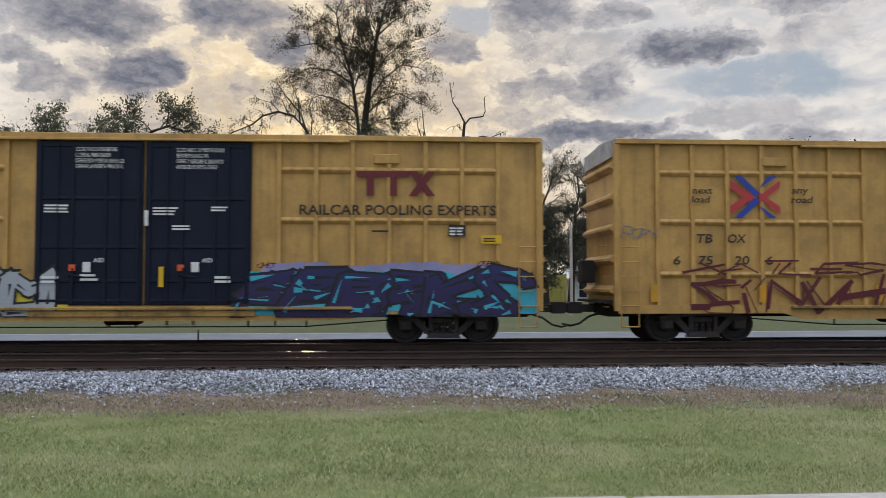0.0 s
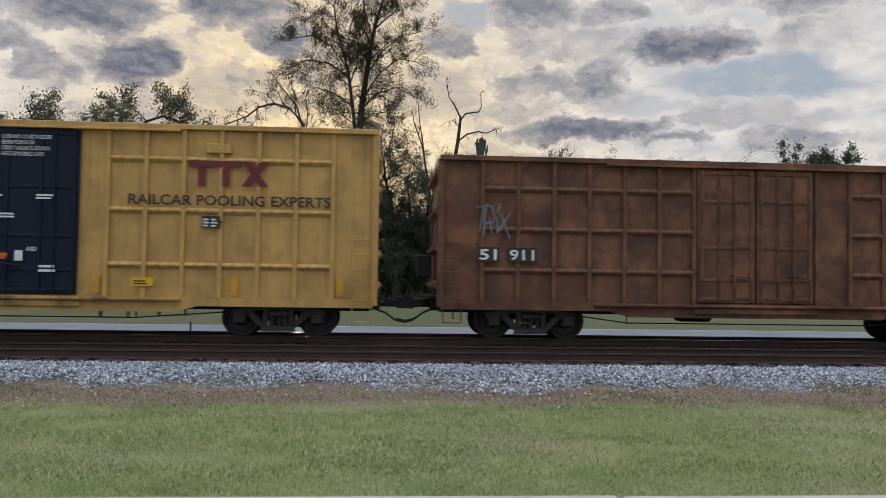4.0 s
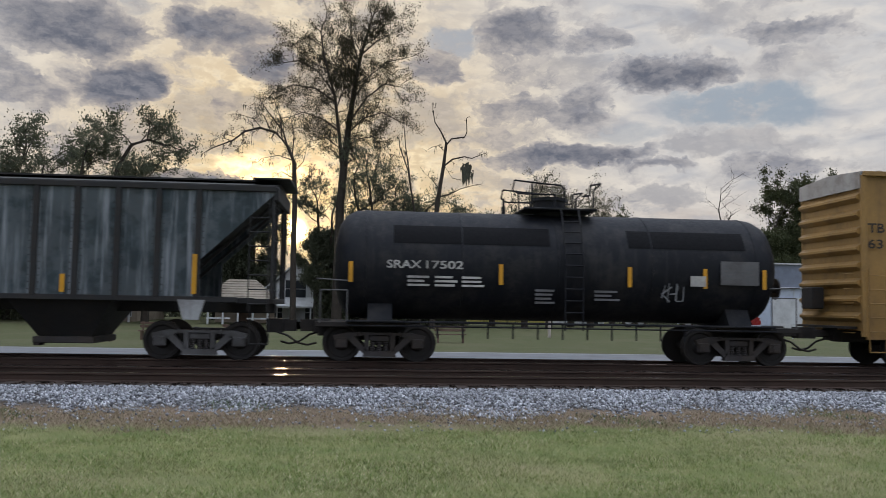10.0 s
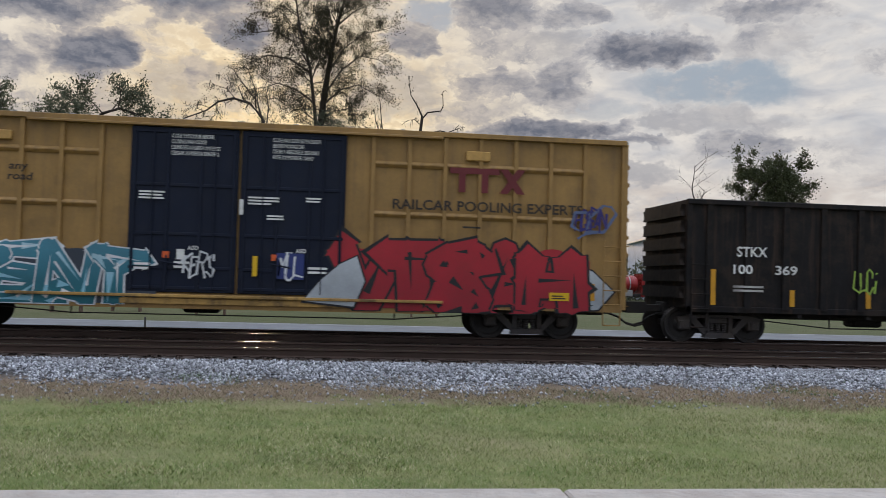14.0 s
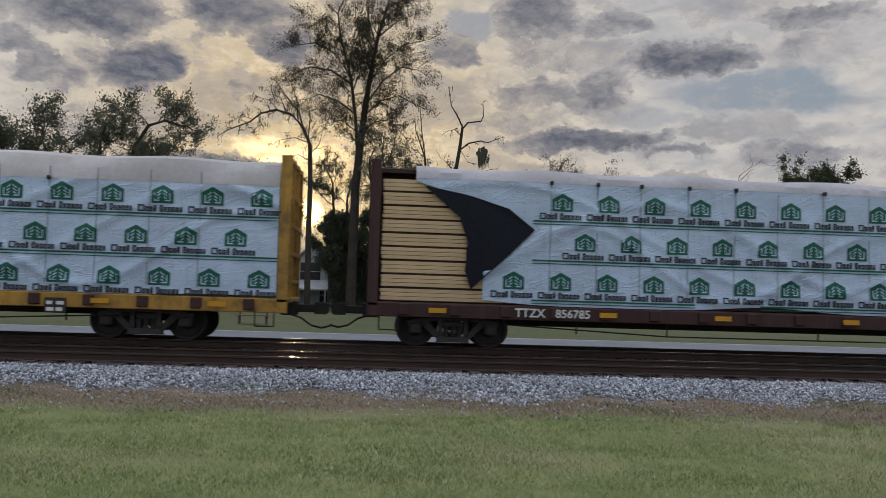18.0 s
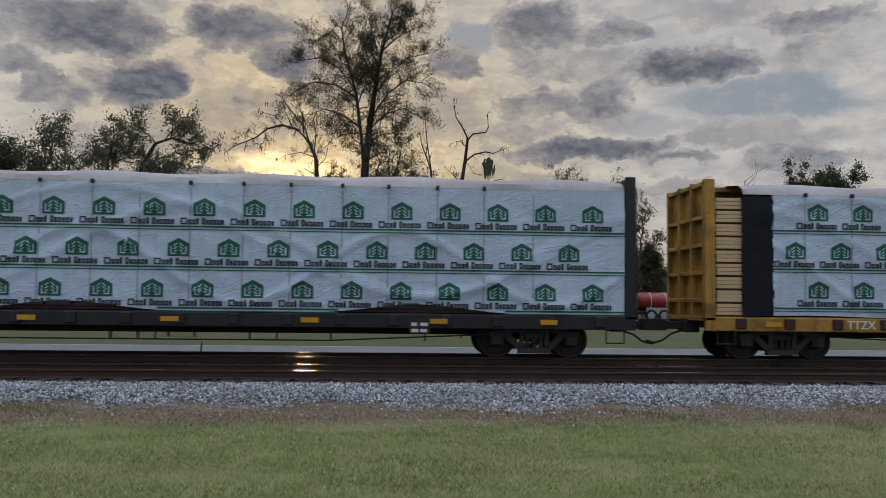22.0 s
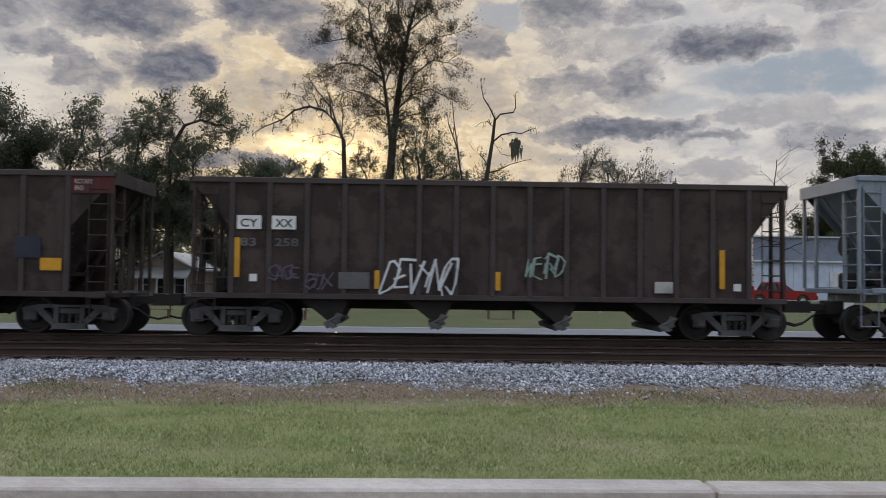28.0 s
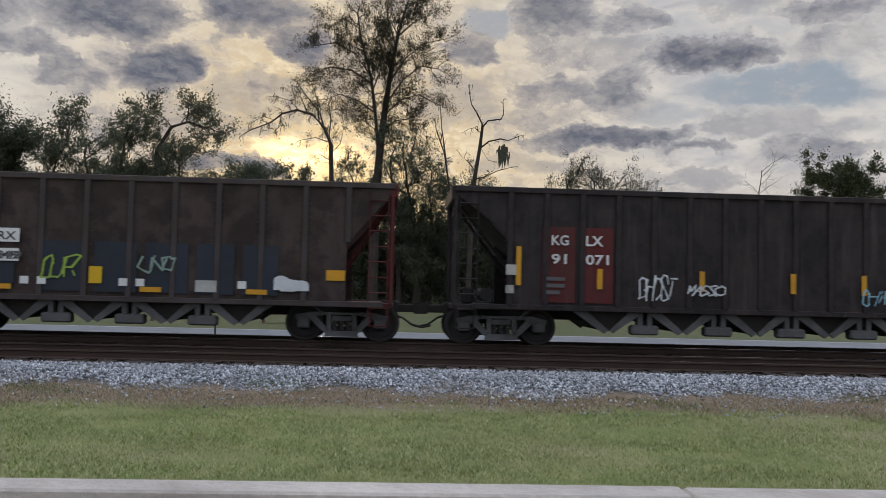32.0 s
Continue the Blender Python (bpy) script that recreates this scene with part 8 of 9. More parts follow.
# ---- paint on the cars: graffiti, tags, marks ----
STROKES = {"A": "00-26-40 12-32", "B": "00-06-36-45-33-03 33-42-30-00", "C": "45-36-16-05-01-10-30-41", "D": "00-06-26-44-42-20-00", "E": "40-00-06-46 03-33", "F": "00-06-46 03-33", "Q": "10-01-05-16-36-45-41-30-10 22-40", "G": "45-36-16-05-01-10-30-41-43-23",
           "H": "00-06 40-46 03-43", "I": "20-24 25-26", "J": "06-46 36-31-20-01", "K": "00-06 46-03-40", "L": "06-00-40", "M": "00-06-23-46-40", "N": "00-06-40-46", "O": "10-01-05-16-36-45-41-30-10",
           "P": "00-06-36-45-34-33-03", "R": "00-06-36-45-33-03 23-40", "S": "45-36-16-05-14-32-41-30-10-01", "T": "06-46 26-20", "U": "06-01-10-30-41-46", "V": "06-20-46", "W": "06-10-23-30-46", "Z": "06-46-00-40",
           "X": "06-40 46-00", "Y": "06-23-46 23-20"}


def spray(name, c1, c2=None, z0=0.9, z1=2.2):
    return material(name, c1, rough=0.5, var=0.2, dirt=0.12, bump=0, color2=c2, grad=(z0, z1) if c2 else None)


def letters_of(word, x0, x1, z0, z1, seed, lean=0.0, jitter=0.25, overlap=0.12, wild=0):
    """Letter skeletons laid side by side in a frame of the car's side: one list of lines a letter."""
    rng = random.Random(seed)
    cw = (x1 - x0) / len(word)
    out = []
    for k, ch in enumerate(word):
        tall = rng.uniform(0.9, 1.06)
        lines = []
        for poly in STROKES[ch].split():
            pts = []
            for p in poly.split("-"):
                a, b = int(p[0]) / 4, int(p[1]) / 6
                a += rng.uniform(-jitter, jitter) * 0.25
                b += rng.uniform(-jitter, jitter) * 0.18
                x = x0 + cw * (k + 0.5 + (a - 0.5) * (0.80 + overlap)) + lean * (b - 0.5) * cw
                z = z0 + (z1 - z0) * (0.08 + 0.84 * b * tall)
                pts.append((x, z))
            lines.append(pts)
        for _ in range(wild):
            a, b = rng.uniform(-0.1, 0.5), rng.choice((0.0, 0.1, 0.9, 1.0))
            x = x0 + cw * (k + a)
            z = z0 + (z1 - z0) * (0.06 + 0.86 * b)
            up = 1 if b < 0.5 else -1
            lines.append([(x, z), (x + cw * rng.uniform(0.2, 0.5), z + up * (z1 - z0) * rng.uniform(0.1, 0.35)), (x + cw * rng.uniform(0.6, 0.95), z + up * (z1 - z0) * rng.uniform(-0.02, 0.15))])
        out.append(lines)
    return out


def stroke_geo(lines, width, y, step=0.00012, z_lo=0.62, x_lim=None, off=(0, 0), taper=0.0, seed=0, spike=0.0):
    """Thick painted strokes: a slab for each run and a disc at each bend."""
    rng = random.Random(seed)
    g = Geo()
    k = 0
    for pts in lines:
        for (ax, az), (bx, bz) in zip(pts, pts[1:]):
            dx, dz = bx - ax, bz - az
            ln = math.hypot(dx, dz) or 1e-6
            wa, wb = width / 2 * rng.uniform(1 - taper, 1 + taper), width / 2 * rng.uniform(1 - taper, 1 + taper)
            nx, nz = -dz / ln, dx / ln
            ex, ez = dx / ln * width * 0.18, dz / ln * width * 0.18
            quad = [(ax - ex + nx * wa, az - ez + nz * wa), (bx + ex + nx * wb, bz + ez + nz * wb), (bx + ex - nx * wb, bz + ez - nz * wb), (ax - ex - nx * wa, az - ez - nz * wa)]
            g.poly([(x + off[0], y - k * step, max(z + off[1], z_lo)) for x, z in quad])
            k += 1
        if spike:
            for (ex, ez), (fx, fz) in ((pts[0], pts[1]), (pts[-1], pts[-2])):
                dx, dz = ex - fx, ez - fz
                ln = math.hypot(dx, dz) or 1e-6
                dx, dz = dx / ln, dz / ln
                a = rng.uniform(-0.7, 0.7)
                tx, tz = dx * math.cos(a) - dz * math.sin(a), dx * math.sin(a) + dz * math.cos(a)
                q = spike * width * rng.uniform(0.5, 1.2)
                tri = [(ex - dz * width * 0.62, ez + dx * width * 0.62), (ex + tx * q + dx * width * 0.3, ez + tz * q + dz * width * 0.3), (ex + dz * width * 0.62, ez - dx * width * 0.62)]
                g.poly([(x + off[0], y - k * step, max(z + off[1], z_lo)) for x, z in tri])
                k += 1
        for px, pz in pts[1:-1]:
            g.poly([(px + off[0] + width * 0.5 * math.cos(t * 0.785), y - k * step, max(pz + off[1] + width * 0.5 * math.sin(t * 0.785), z_lo)) for t in range(8)])
            k += 1
    return g


def cloud_geo(x0, x1, z0, z1, y, seed, n=16, z_lo=0.64, ragged=0.35):
    """Sprayed backing cloud of overlapping blobs."""
    rng = random.Random(seed)
    g = Geo()
    h = z1 - z0
    for k in range(n):
        cx = x0 + (x1 - x0) * (k + 0.5) / n
        r = (x1 - x0) / n * 1.1
        zt = z1 - h * ragged * rng.random()
        zb = z0 + h * 0.12 * rng.random()
        pts = [(cx - r, zb), (cx + r, zb)] + [(cx + r * math.cos(a), zt - r * 0.6 + r * 0.6 * math.sin(a)) for a in (0.2, 0.7, 1.2, 1.57, 1.95, 2.5, 2.95)]
        g.poly([(x, y - k * 0.0001, max(z, z_lo)) for x, z in pts])
    return g


def sliver_geo(lines, width, y, seed, z_lo, count=1):
    """Tapered flecks of a second colour laid along the strokes."""
    rng = random.Random(seed)
    g = Geo()
    k = 0
    for pts in lines:
        for (ax, az), (bx, bz) in zip(pts, pts[1:]):
            dx, dz = bx - ax, bz - az
            ln = math.hypot(dx, dz) or 1e-6
            nx, nz = -dz / ln, dx / ln
            for _ in range(count):
                f0 = rng.uniform(-0.1, 0.35)
                f1 = f0 + rng.uniform(0.45, 0.8)
                o = rng.choice((-1, 1)) * width * rng.uniform(0.08, 0.30)
                wd = width * rng.uniform(0.10, 0.24)
                tri = [(ax + dx * f0 + nx * (o - wd), az + dz * f0 + nz * (o - wd)), (ax + dx * f0 + nx * (o + wd), az + dz * f0 + nz * (o + wd)), (ax + dx * f1 + nx * o * 1.3, az + dz * f1 + nz * o * 1.3)]
                g.poly([(x, y - k * 0.00006, max(z, z_lo)) for x, z in tri])
                k += 1
    return g


def piece(car, word, x0, x1, z0, z1, fill, outline, cloud=None, shine=None, seed=1, y=-1.556, weight=0.24, lean=0.15, label="painted graffiti", edge=0.12, jitter=0.5, ragged=0.35, drop=None, wild=1, shade=True, accent=None, fat=1.45):
    """One graffiti piece as layers of paint: cloud, block shadow, outline, fill, flecks, highlights. edge: width of the outline, metres."""
    if cloud:
        part("graffiti_cloud", cloud_geo(x0 - 0.15, x1 + 0.15, z0, z1 + 0.12, y, seed, n=max(8, int((x1 - x0) * 2.4)), ragged=ragged), cloud, car, label)
    w = (z1 - z0) * weight * fat
    foot = max(0.64, z0 - 0.05)
    for n, lines in enumerate(letters_of(word, x0, x1, z0, z1, seed, lean, jitter, 0.16, wild)):
        yy = y - 0.006 - 0.009 * (n % 3)
        if drop:
            part("graffiti_shadow", stroke_geo(lines, w + edge * 0.7, y - 0.003 - 0.0002 * n, off=(0.16, -0.10), seed=seed + n, taper=0.25, z_lo=foot), drop, car)
        rim = part("graffiti_letter", stroke_geo(lines, w + edge, yy, step=0.00006, seed=seed + n, taper=0.25, spike=0.45, z_lo=foot), outline, car, label)
        part("letter_fill", stroke_geo(lines, w, yy - 0.0025, step=0.00006, seed=seed + n, taper=0.25, spike=0.38, z_lo=foot + 0.02), fill[n % 2] if isinstance(fill, tuple) else fill, rim)
        if accent:
            tagged(part("letter_fleck", sliver_geo(lines, w, yy - 0.0042, seed + n, foot + 0.02), accent, rim), kind="stuff")
        if shade:
            tagged(part("letter_shade", sliver_geo(lines, w * 0.6, yy - 0.0052, seed + 40 + n, foot + 0.02), outline, rim), kind="stuff")
        if shine:
            part("letter_shine", stroke_geo(lines, w * 0.10, yy - 0.0065, step=0.00006, off=(-w * 0.36, w * 0.34), seed=seed + n, taper=0.6, z_lo=foot + 0.02), shine, rim)


def tag(car, word, x0, x1, z0, z1, mat, seed=1, y=-1.556, w=0.035, lean=0.3):
    """Quick thin-line tag."""
    part("graffiti_tag", stroke_geo([ln for lines in letters_of(word, x0, x1, z0, z1, seed, lean, 0.95, 0.3) for ln in lines], w, y, seed=seed, taper=0.4), mat, car, "thin sprayed tag")


BLACKP, WHITEP = spray("black_spray", (0.012, 0.012, 0.015)), spray("white_spray", (0.66, 0.68, 0.70))
SILVER = spray("silver_spray", (0.36, 0.39, 0.42), (0.46, 0.49, 0.52))
CYANP = spray("cyan_spray", (0.05, 0.40, 0.52))
PURPLE = spray("dark_violet_spray", (0.024, 0.016, 0.075), (0.020, 0.024, 0.11))
LILAC = spray("lilac_spray", (0.33, 0.31, 0.50), (0.27, 0.26, 0.45))
MAROONP = spray("maroon_spray", (0.10, 0.012, 0.020))
PINK = spray("pink_spray", (0.50, 0.20, 0.32))
MINT = spray("grey_green_spray", (0.18, 0.26, 0.22), (0.30, 0.40, 0.34))
GREENP = spray("green_spray", (0.03, 0.28, 0.13))
LIME = spray("lime_spray", (0.28, 0.42, 0.06))
NESA = spray("red_to_violet_spray", (0.16, 0.06, 0.26), (0.36, 0.035, 0.05), 0.9, 1.7)
TEALP = spray("teal_spray", (0.015, 0.17, 0.26), (0.03, 0.25, 0.36))
SKYP = spray("pale_blue_spray", (0.22, 0.48, 0.60), (0.42, 0.60, 0.68))
REDP = spray("red_spray", (0.30, 0.012, 0.024), (0.38, 0.016, 0.028))
YELLOWP = spray("yellow_spray", (0.60, 0.48, 0.03))
BLUEP = spray("blue_fade_spray", (0.014, 0.15, 0.38), (0.03, 0.022, 0.15), 0.9, 2.0)
BLUEL = spray("periwinkle_spray", (0.03, 0.24, 0.46), (0.19, 0.20, 0.48), 1.0, 1.7)
ORANGEP = spray("orange_spray", (0.50, 0.13, 0.012))
MAGENTA = spray("magenta_spray", (0.16, 0.03, 0.14), (0.26, 0.06, 0.22))
COLR = spray("green_to_violet_spray", (0.10, 0.36, 0.06), (0.12, 0.05, 0.20), 1.45, 2.4)
LOGO_NAVY = spray("navy_patch_spray", (0.02, 0.035, 0.16))
GREYP = spray("grey_spray", (0.16, 0.165, 0.175))
MURAL = spray("mural_blue_spray", (0.035, 0.13, 0.32), (0.05, 0.22, 0.38))
MURAL2 = spray("mural_snow_spray", (0.12, 0.14, 0.18), (0.30, 0.37, 0.46))
DULL_ORANGE = spray("dull_orange_spray", (0.26, 0.085, 0.05))
MUTED = spray("muted_lilac_spray", (0.10, 0.085, 0.13))
OLIVE = spray("olive_spray", (0.12, 0.14, 0.09))

# yellow boxcars
piece(boxes[1], "PEBRKS", 12.0, 18.5, 0.72, 1.72, PURPLE, BLACKP, CYANP, None, 4, weight=0.22, accent=CYANP, lean=0.4, label="violet graffiti outlined in cyan", ragged=0.2)
part("graffiti_cloud", cloud_geo(12.5, 17.9, 1.55, 2.02, -1.5535, 8, 12), LILAC, boxes[1], "lilac sprayed cloud")
tag(boxes[1], "OMET", 12.2, 12.6, 1.85, 1.98, MAROONP, 3, w=0.02)
tag(boxes[1], "DOPED", 17.5, 18.0, 1.9, 2.02, MAROONP, 4, w=0.02)
piece(boxes[1], "SOU", 4.2, 7.4, 0.75, 1.75, SILVER, BLACKP, YELLOWP, None, 6, label="silver graffiti with yellow specks")
tag(boxes[2], "SINVH", 1.9, 6.7, 0.80, 1.62, MAROONP, 11, w=0.11, lean=0.1)
tag(boxes[2], "SINVH", 2.0, 6.75, 0.78, 1.60, MAROONP, 12, y=-1.558, w=0.035, lean=0.1)
tag(boxes[2], "XATLES", 1.9, 6.7, 1.70, 2.02, MAROONP, 13, w=0.05)
tag(boxes[2], "ROPY", 0.2, 1.0, 2.55, 2.85, GREYP, 15, w=0.025)
piece(boxes[2], "ROPLS", 12.3, 17.5, 0.72, 2.05, MINT, BLACKP, PINK, WHITEP, 21, weight=0.24, accent=PINK, lean=0.1, label="grey-green graffiti on a pink cloud")
piece(boxes[4], "NESAR", 0.4, 7.2, 0.68, 2.35, NESA, BLACKP, GREENP, PINK, 31, wild=0, weight=0.25, accent=SILVER, lean=0.15, label="red and violet graffiti outlined in black", jitter=0.35)
part("graffiti_cloud", cloud_geo(6.2, 6.9, 2.0, 2.62, -1.556, 33, 4), WHITEP, boxes[4], "pale sprayed disc")
piece(boxes[6], "NI", 0.9, 1.9, 0.95, 1.8, WHITEP, BLUEP, None, None, 41, label="white angular tag")
piece(boxes[6], "SUL", 2.7, 6.6, 0.66, 1.86, spray("blue_violet_fade", (0.14, 0.06, 0.36), (0.07, 0.28, 0.46), 0.9, 2.0), BLACKP, OLIVE, WHITEP, 42, weight=0.26, label="blue and violet graffiti")
piece(boxes[6], "I", 6.3, 7.4, 0.66, 2.2, WHITEP, BLUEP, None, None, 43, label="white figure-like letter")
piece(boxes[6], "MENSE", 12.4, 18.2, 0.70, 2.15, TEALP, BLACKP, spray("oxblood_spray", (0.12, 0.02, 0.022)), SKYP, 44, weight=0.23, accent=YELLOWP, lean=0.3, label="teal graffiti on oxblood and yellow", drop=YELLOWP)
tag(boxes[6], "HATE", 18.15, 18.75, 3.0, 3.6, GREYP, 45, w=0.025)
piece(boxes[12], "NIZCH", 0.6, 5.8, 0.70, 2.0, SILVER, BLACKP, WHITEP, WHITEP, 51, weight=0.24, accent=WHITEP, wild=0, jitter=0.3, lean=0.05, label="silver graffiti outlined in black")
piece(boxes[12], "A", 5.9, 6.9, 0.75, 2.05, LIME, BLACKP, None, None, 52, label="green hooded figure")
piece(boxes[12], "EMZRU", 11.6, 17.0, 0.66, 1.95, SILVER, BLACKP, LIME, WHITEP, 53, weight=0.24, accent=WHITEP, wild=0, jitter=0.3, lean=0.05, label="silver graffiti outlined in black")
tag(boxes[12], "SSK", 8.9, 9.9, 1.7, 1.95, WHITEP, 54, y=-1.63, w=0.05)
tag(boxes[12], "HALOS", 14.6, 15.6, 2.2, 2.7, MAROONP, 55, w=0.04)
piece(boxes[13], "RIZENT", 1.0, 7.3, 0.66, 2.0, spray("deep_teal_spray", (0.012, 0.13, 0.17), (0.06, 0.22, 0.30)), WHITEP, spray("slate_cloud_spray", (0.035, 0.045, 0.065)), None, 61, weight=0.20, edge=0.07, accent=SKYP, label="pale blue and teal graffiti", lean=0.2)
for tx0, tw, word in ((8.3, 0.7, "KERS"), (10.5, 0.55, "MUL")):
    tag(boxes[13], word, tx0, tx0 + tw, 1.35, 1.95, WHITEP, 68, y=-1.63, w=0.045)
plate(10.45, 1.35, 0.65, 0.62, LOGO_NAVY, boxes[13], -1.626, "blue_patch")
tag(boxes[13], "LYSE", 0.6, 1.3, 2.75, 3.05, WHITEP, 62, w=0.03)
piece(boxes[13], "VTSAH", 12.0, 17.7, 0.68, 2.2, REDP, BLACKP, REDP, None, 63, weight=0.32, wild=0, jitter=0.3, lean=0.0, label="red block graffiti with black outlines", ragged=0.12)
for ya, pts in ((-1.632, ((11.1, 0.85), (12.3, 0.74), (12.55, 1.35), (12.35, 1.95), (11.95, 1.75), (11.5, 1.35))), (-1.5535, ((17.3, 0.74), (18.35, 0.80), (18.75, 1.25), (18.2, 1.75), (17.5, 1.98)))):
    mx, mz = sum(p[0] for p in pts) / len(pts), sum(p[1] for p in pts) / len(pts)
    part("graffiti_arrow_edge", Geo().poly([(mx + (x - mx) * 1.07, ya + 0.0008, mz + (z - mz) * 1.08) for x, z in pts]), BLACKP, boxes[13])
    part("graffiti_arrow", Geo().poly([(x, ya, z) for x, z in pts]), SILVER, boxes[13], "silver sprayed arrowhead")
tag(boxes[13], "HOSEAN", 17.75, 18.5, 2.75, 3.3, BLUEP, 66, w=0.05)
tag(boxes[13], "OO", 17.7, 18.6, 2.6, 3.4, spray("grey_blue_spray", (0.10, 0.13, 0.24)), 67, y=-1.558, w=0.06)
# blue boxcars
def mural(car):
    """Winter mural along the foot of the blue boxcar: striped ice wood, snowman, grey hills, snow line, bare trees."""
    rng = random.Random(5)
    y = -1.592

    def strip(name, label, mat, spans, depth):
        g = Geo()
        for k, (xa, xb, za, zb, zc) in enumerate(spans):
            yy = y - depth - 0.00004 * k
            g.poly([(xa, yy, za), (xb, yy, za), (xb, yy, zc), (xa, yy, zb)])
        tagged(part(name, g, mat, car, label), kind="stuff")

    strip("graffiti_mural", "deep blue ground of the mural", MURAL, [(0.1, 10.2, 0.72, 2.12, 2.12)], 0)
    strip("graffiti_mural", "grey ground of the mural", MURAL2, [(10.2, 18.9, 0.72, 2.12, 2.12)], 0)
    # upright bands of ice wood
    for label, mat, n, w in (("violet bands of the mural", spray("mural_violet_spray", (0.085, 0.085, 0.30), (0.13, 0.14, 0.40)), 22, 0.24), ("cyan bands of the mural", spray("mural_ice_spray", (0.06, 0.30, 0.42), (0.13, 0.40, 0.54)), 30, 0.16), ("dark trunks of the mural", spray("mural_ink_spray", (0.012, 0.020, 0.055)), 12, 0.12)):
        spans = []
        for k in range(n):
            xa = 0.15 + 9.8 * (k + rng.random()) / n
            spans.append((xa, xa + w * rng.uniform(0.4, 1.4), 0.74 + rng.uniform(0, 0.35), 2.1, 2.1 - rng.uniform(0, 0.4)))
        strip("graffiti_mural", label, mat, spans, 0.002 + 0.002 * (w < 0.2) + 0.001 * (w < 0.14))
    # hills and snow banks
    for label, mat, za, zb, n, seed in (("brown-grey hills of the mural", spray("mural_hill_spray", (0.085, 0.078, 0.085), (0.115, 0.11, 0.125)), 1.25, 1.95, 14, 1), ("slate hills of the mural", spray("mural_slate_spray", (0.060, 0.068, 0.085)), 1.0, 1.6, 12, 2), ("pale snow banks of the mural", spray("mural_bank_spray", (0.42, 0.50, 0.58), (0.30, 0.42, 0.54)), 0.78, 1.15, 13, 3)):
        r2 = random.Random(seed)
        hs = [r2.uniform(za, zb) for _ in range(n + 1)]
        strip("graffiti_mural", label, mat, [(10.3 + 8.5 * k / n, 10.3 + 8.5 * (k + 1) / n, 0.74, hs[k], hs[k + 1]) for k in range(n)], 0.006 + 0.002 * seed)
    snow = []
    for k in range(110):
        x = 0.1 + k * 0.171
        snow.append((x, x + 0.171, 2.10 - rng.uniform(0, 0.05), 2.16 + rng.uniform(0, 0.03), 2.16 + rng.uniform(0, 0.03)))
    strip("graffiti_snow_line", "white sprayed snow line", WHITEP, snow, 0.02)
    twigs = []
    for x in even(9, 0.5, 9.4) + even(8, 10.6, 18.4):
        lean = rng.uniform(-0.2, 0.2)
        twigs.append([(x, 1.0 + rng.random() * 0.2), (x + lean * 0.5, 1.55), (x + lean, 2.05)])
        for _ in range(3):
            z = rng.uniform(1.5, 1.95)
            d = rng.choice((-1, 1))
            twigs.append([(x + lean * 0.7, z), (x + lean + d * 0.25, z + 0.12), (x + lean + d * rng.uniform(0.4, 0.7), z + rng.uniform(-0.05, 0.12))])
    tagged(part("graffiti_bare_tree", stroke_geo(twigs, 0.045, y - 0.016, taper=0.6), BLACKP, car, "painted bare trees"), kind="stuff")
    piece(car, "AXARKES", 1.3, 6.3, 0.72, 2.05, spray("mural_cyan_spray", (0.012, 0.12, 0.24), (0.03, 0.27, 0.42)), BLACKP, None, None, 76, y=y - 0.024, weight=0.17, wild=2, lean=0.6, label="teal graffiti in the mural", accent=spray("mural_pale_cyan", (0.12, 0.44, 0.55)))
    for cx, cz in ((2.05, 2.05), (3.5, 2.42), (4.4, 2.2)):
        part("graffiti_snow_cap", stroke_geo([[(cx - 0.2, cz - 0.05), (cx, cz + 0.04), (cx + 0.28, cz - 0.08)]], 0.10, y - 0.060), WHITEP, car, "white snow cap on a letter")
    part("graffiti_flame", Geo().poly([(3.05, y - 0.058, 1.35), (3.18, y - 0.058, 1.2), (3.28, y - 0.058, 1.5), (3.12, y - 0.058, 2.25)]), REDP, car, "red sliver between the letters")
    piece(car, "ANGER", 11.7, 17.0, 0.74, 1.95, spray("steel_blue_spray", (0.10, 0.19, 0.38), (0.16, 0.27, 0.48)), BLACKP, None, None, 77, y=y - 0.024, weight=0.22, wild=1, lean=0.4, label="steel-blue graffiti in the mural", accent=spray("pale_steel_spray", (0.34, 0.42, 0.56)))
    # snowman in two blues, with hat, scarf arm and ember hand
    disc = lambda cx, cz, r, a0, a1, yy: [(cx + r * math.cos(a0 + (a1 - a0) * k / 14), yy, cz + r * math.sin(a0 + (a1 - a0) * k / 14)) for k in range(15)]
    for label, mat, a0 in (("shaded half of the painted snowman", spray("snowman_blue", (0.03, 0.16, 0.42)), math.pi / 2), ("lit half of the painted snowman", spray("snowman_ice", (0.16, 0.42, 0.54)), -math.pi / 2)):
        g = Geo()
        for k, (cz, r) in enumerate(((1.08, 0.42), (1.52, 0.30), (1.94, 0.27))):
            g.poly(disc(9.15, cz, r, a0, a0 + math.pi, y - 0.026 - 0.001 * k))
        part("graffiti_snowman", g, mat, car, label)
    part("graffiti_hat", Geo().box(8.72, 9.62, y - 0.034, y - 0.032, 2.14, 2.22).box(8.93, 9.41, y - 0.034, y - 0.032, 2.225, 2.58), BLACKP, car, "painted black hat")
    part("graffiti_hat_band", Geo().box(8.93, 9.41, y - 0.038, y - 0.036, 2.235, 2.30), REDP, car, "red hat band")
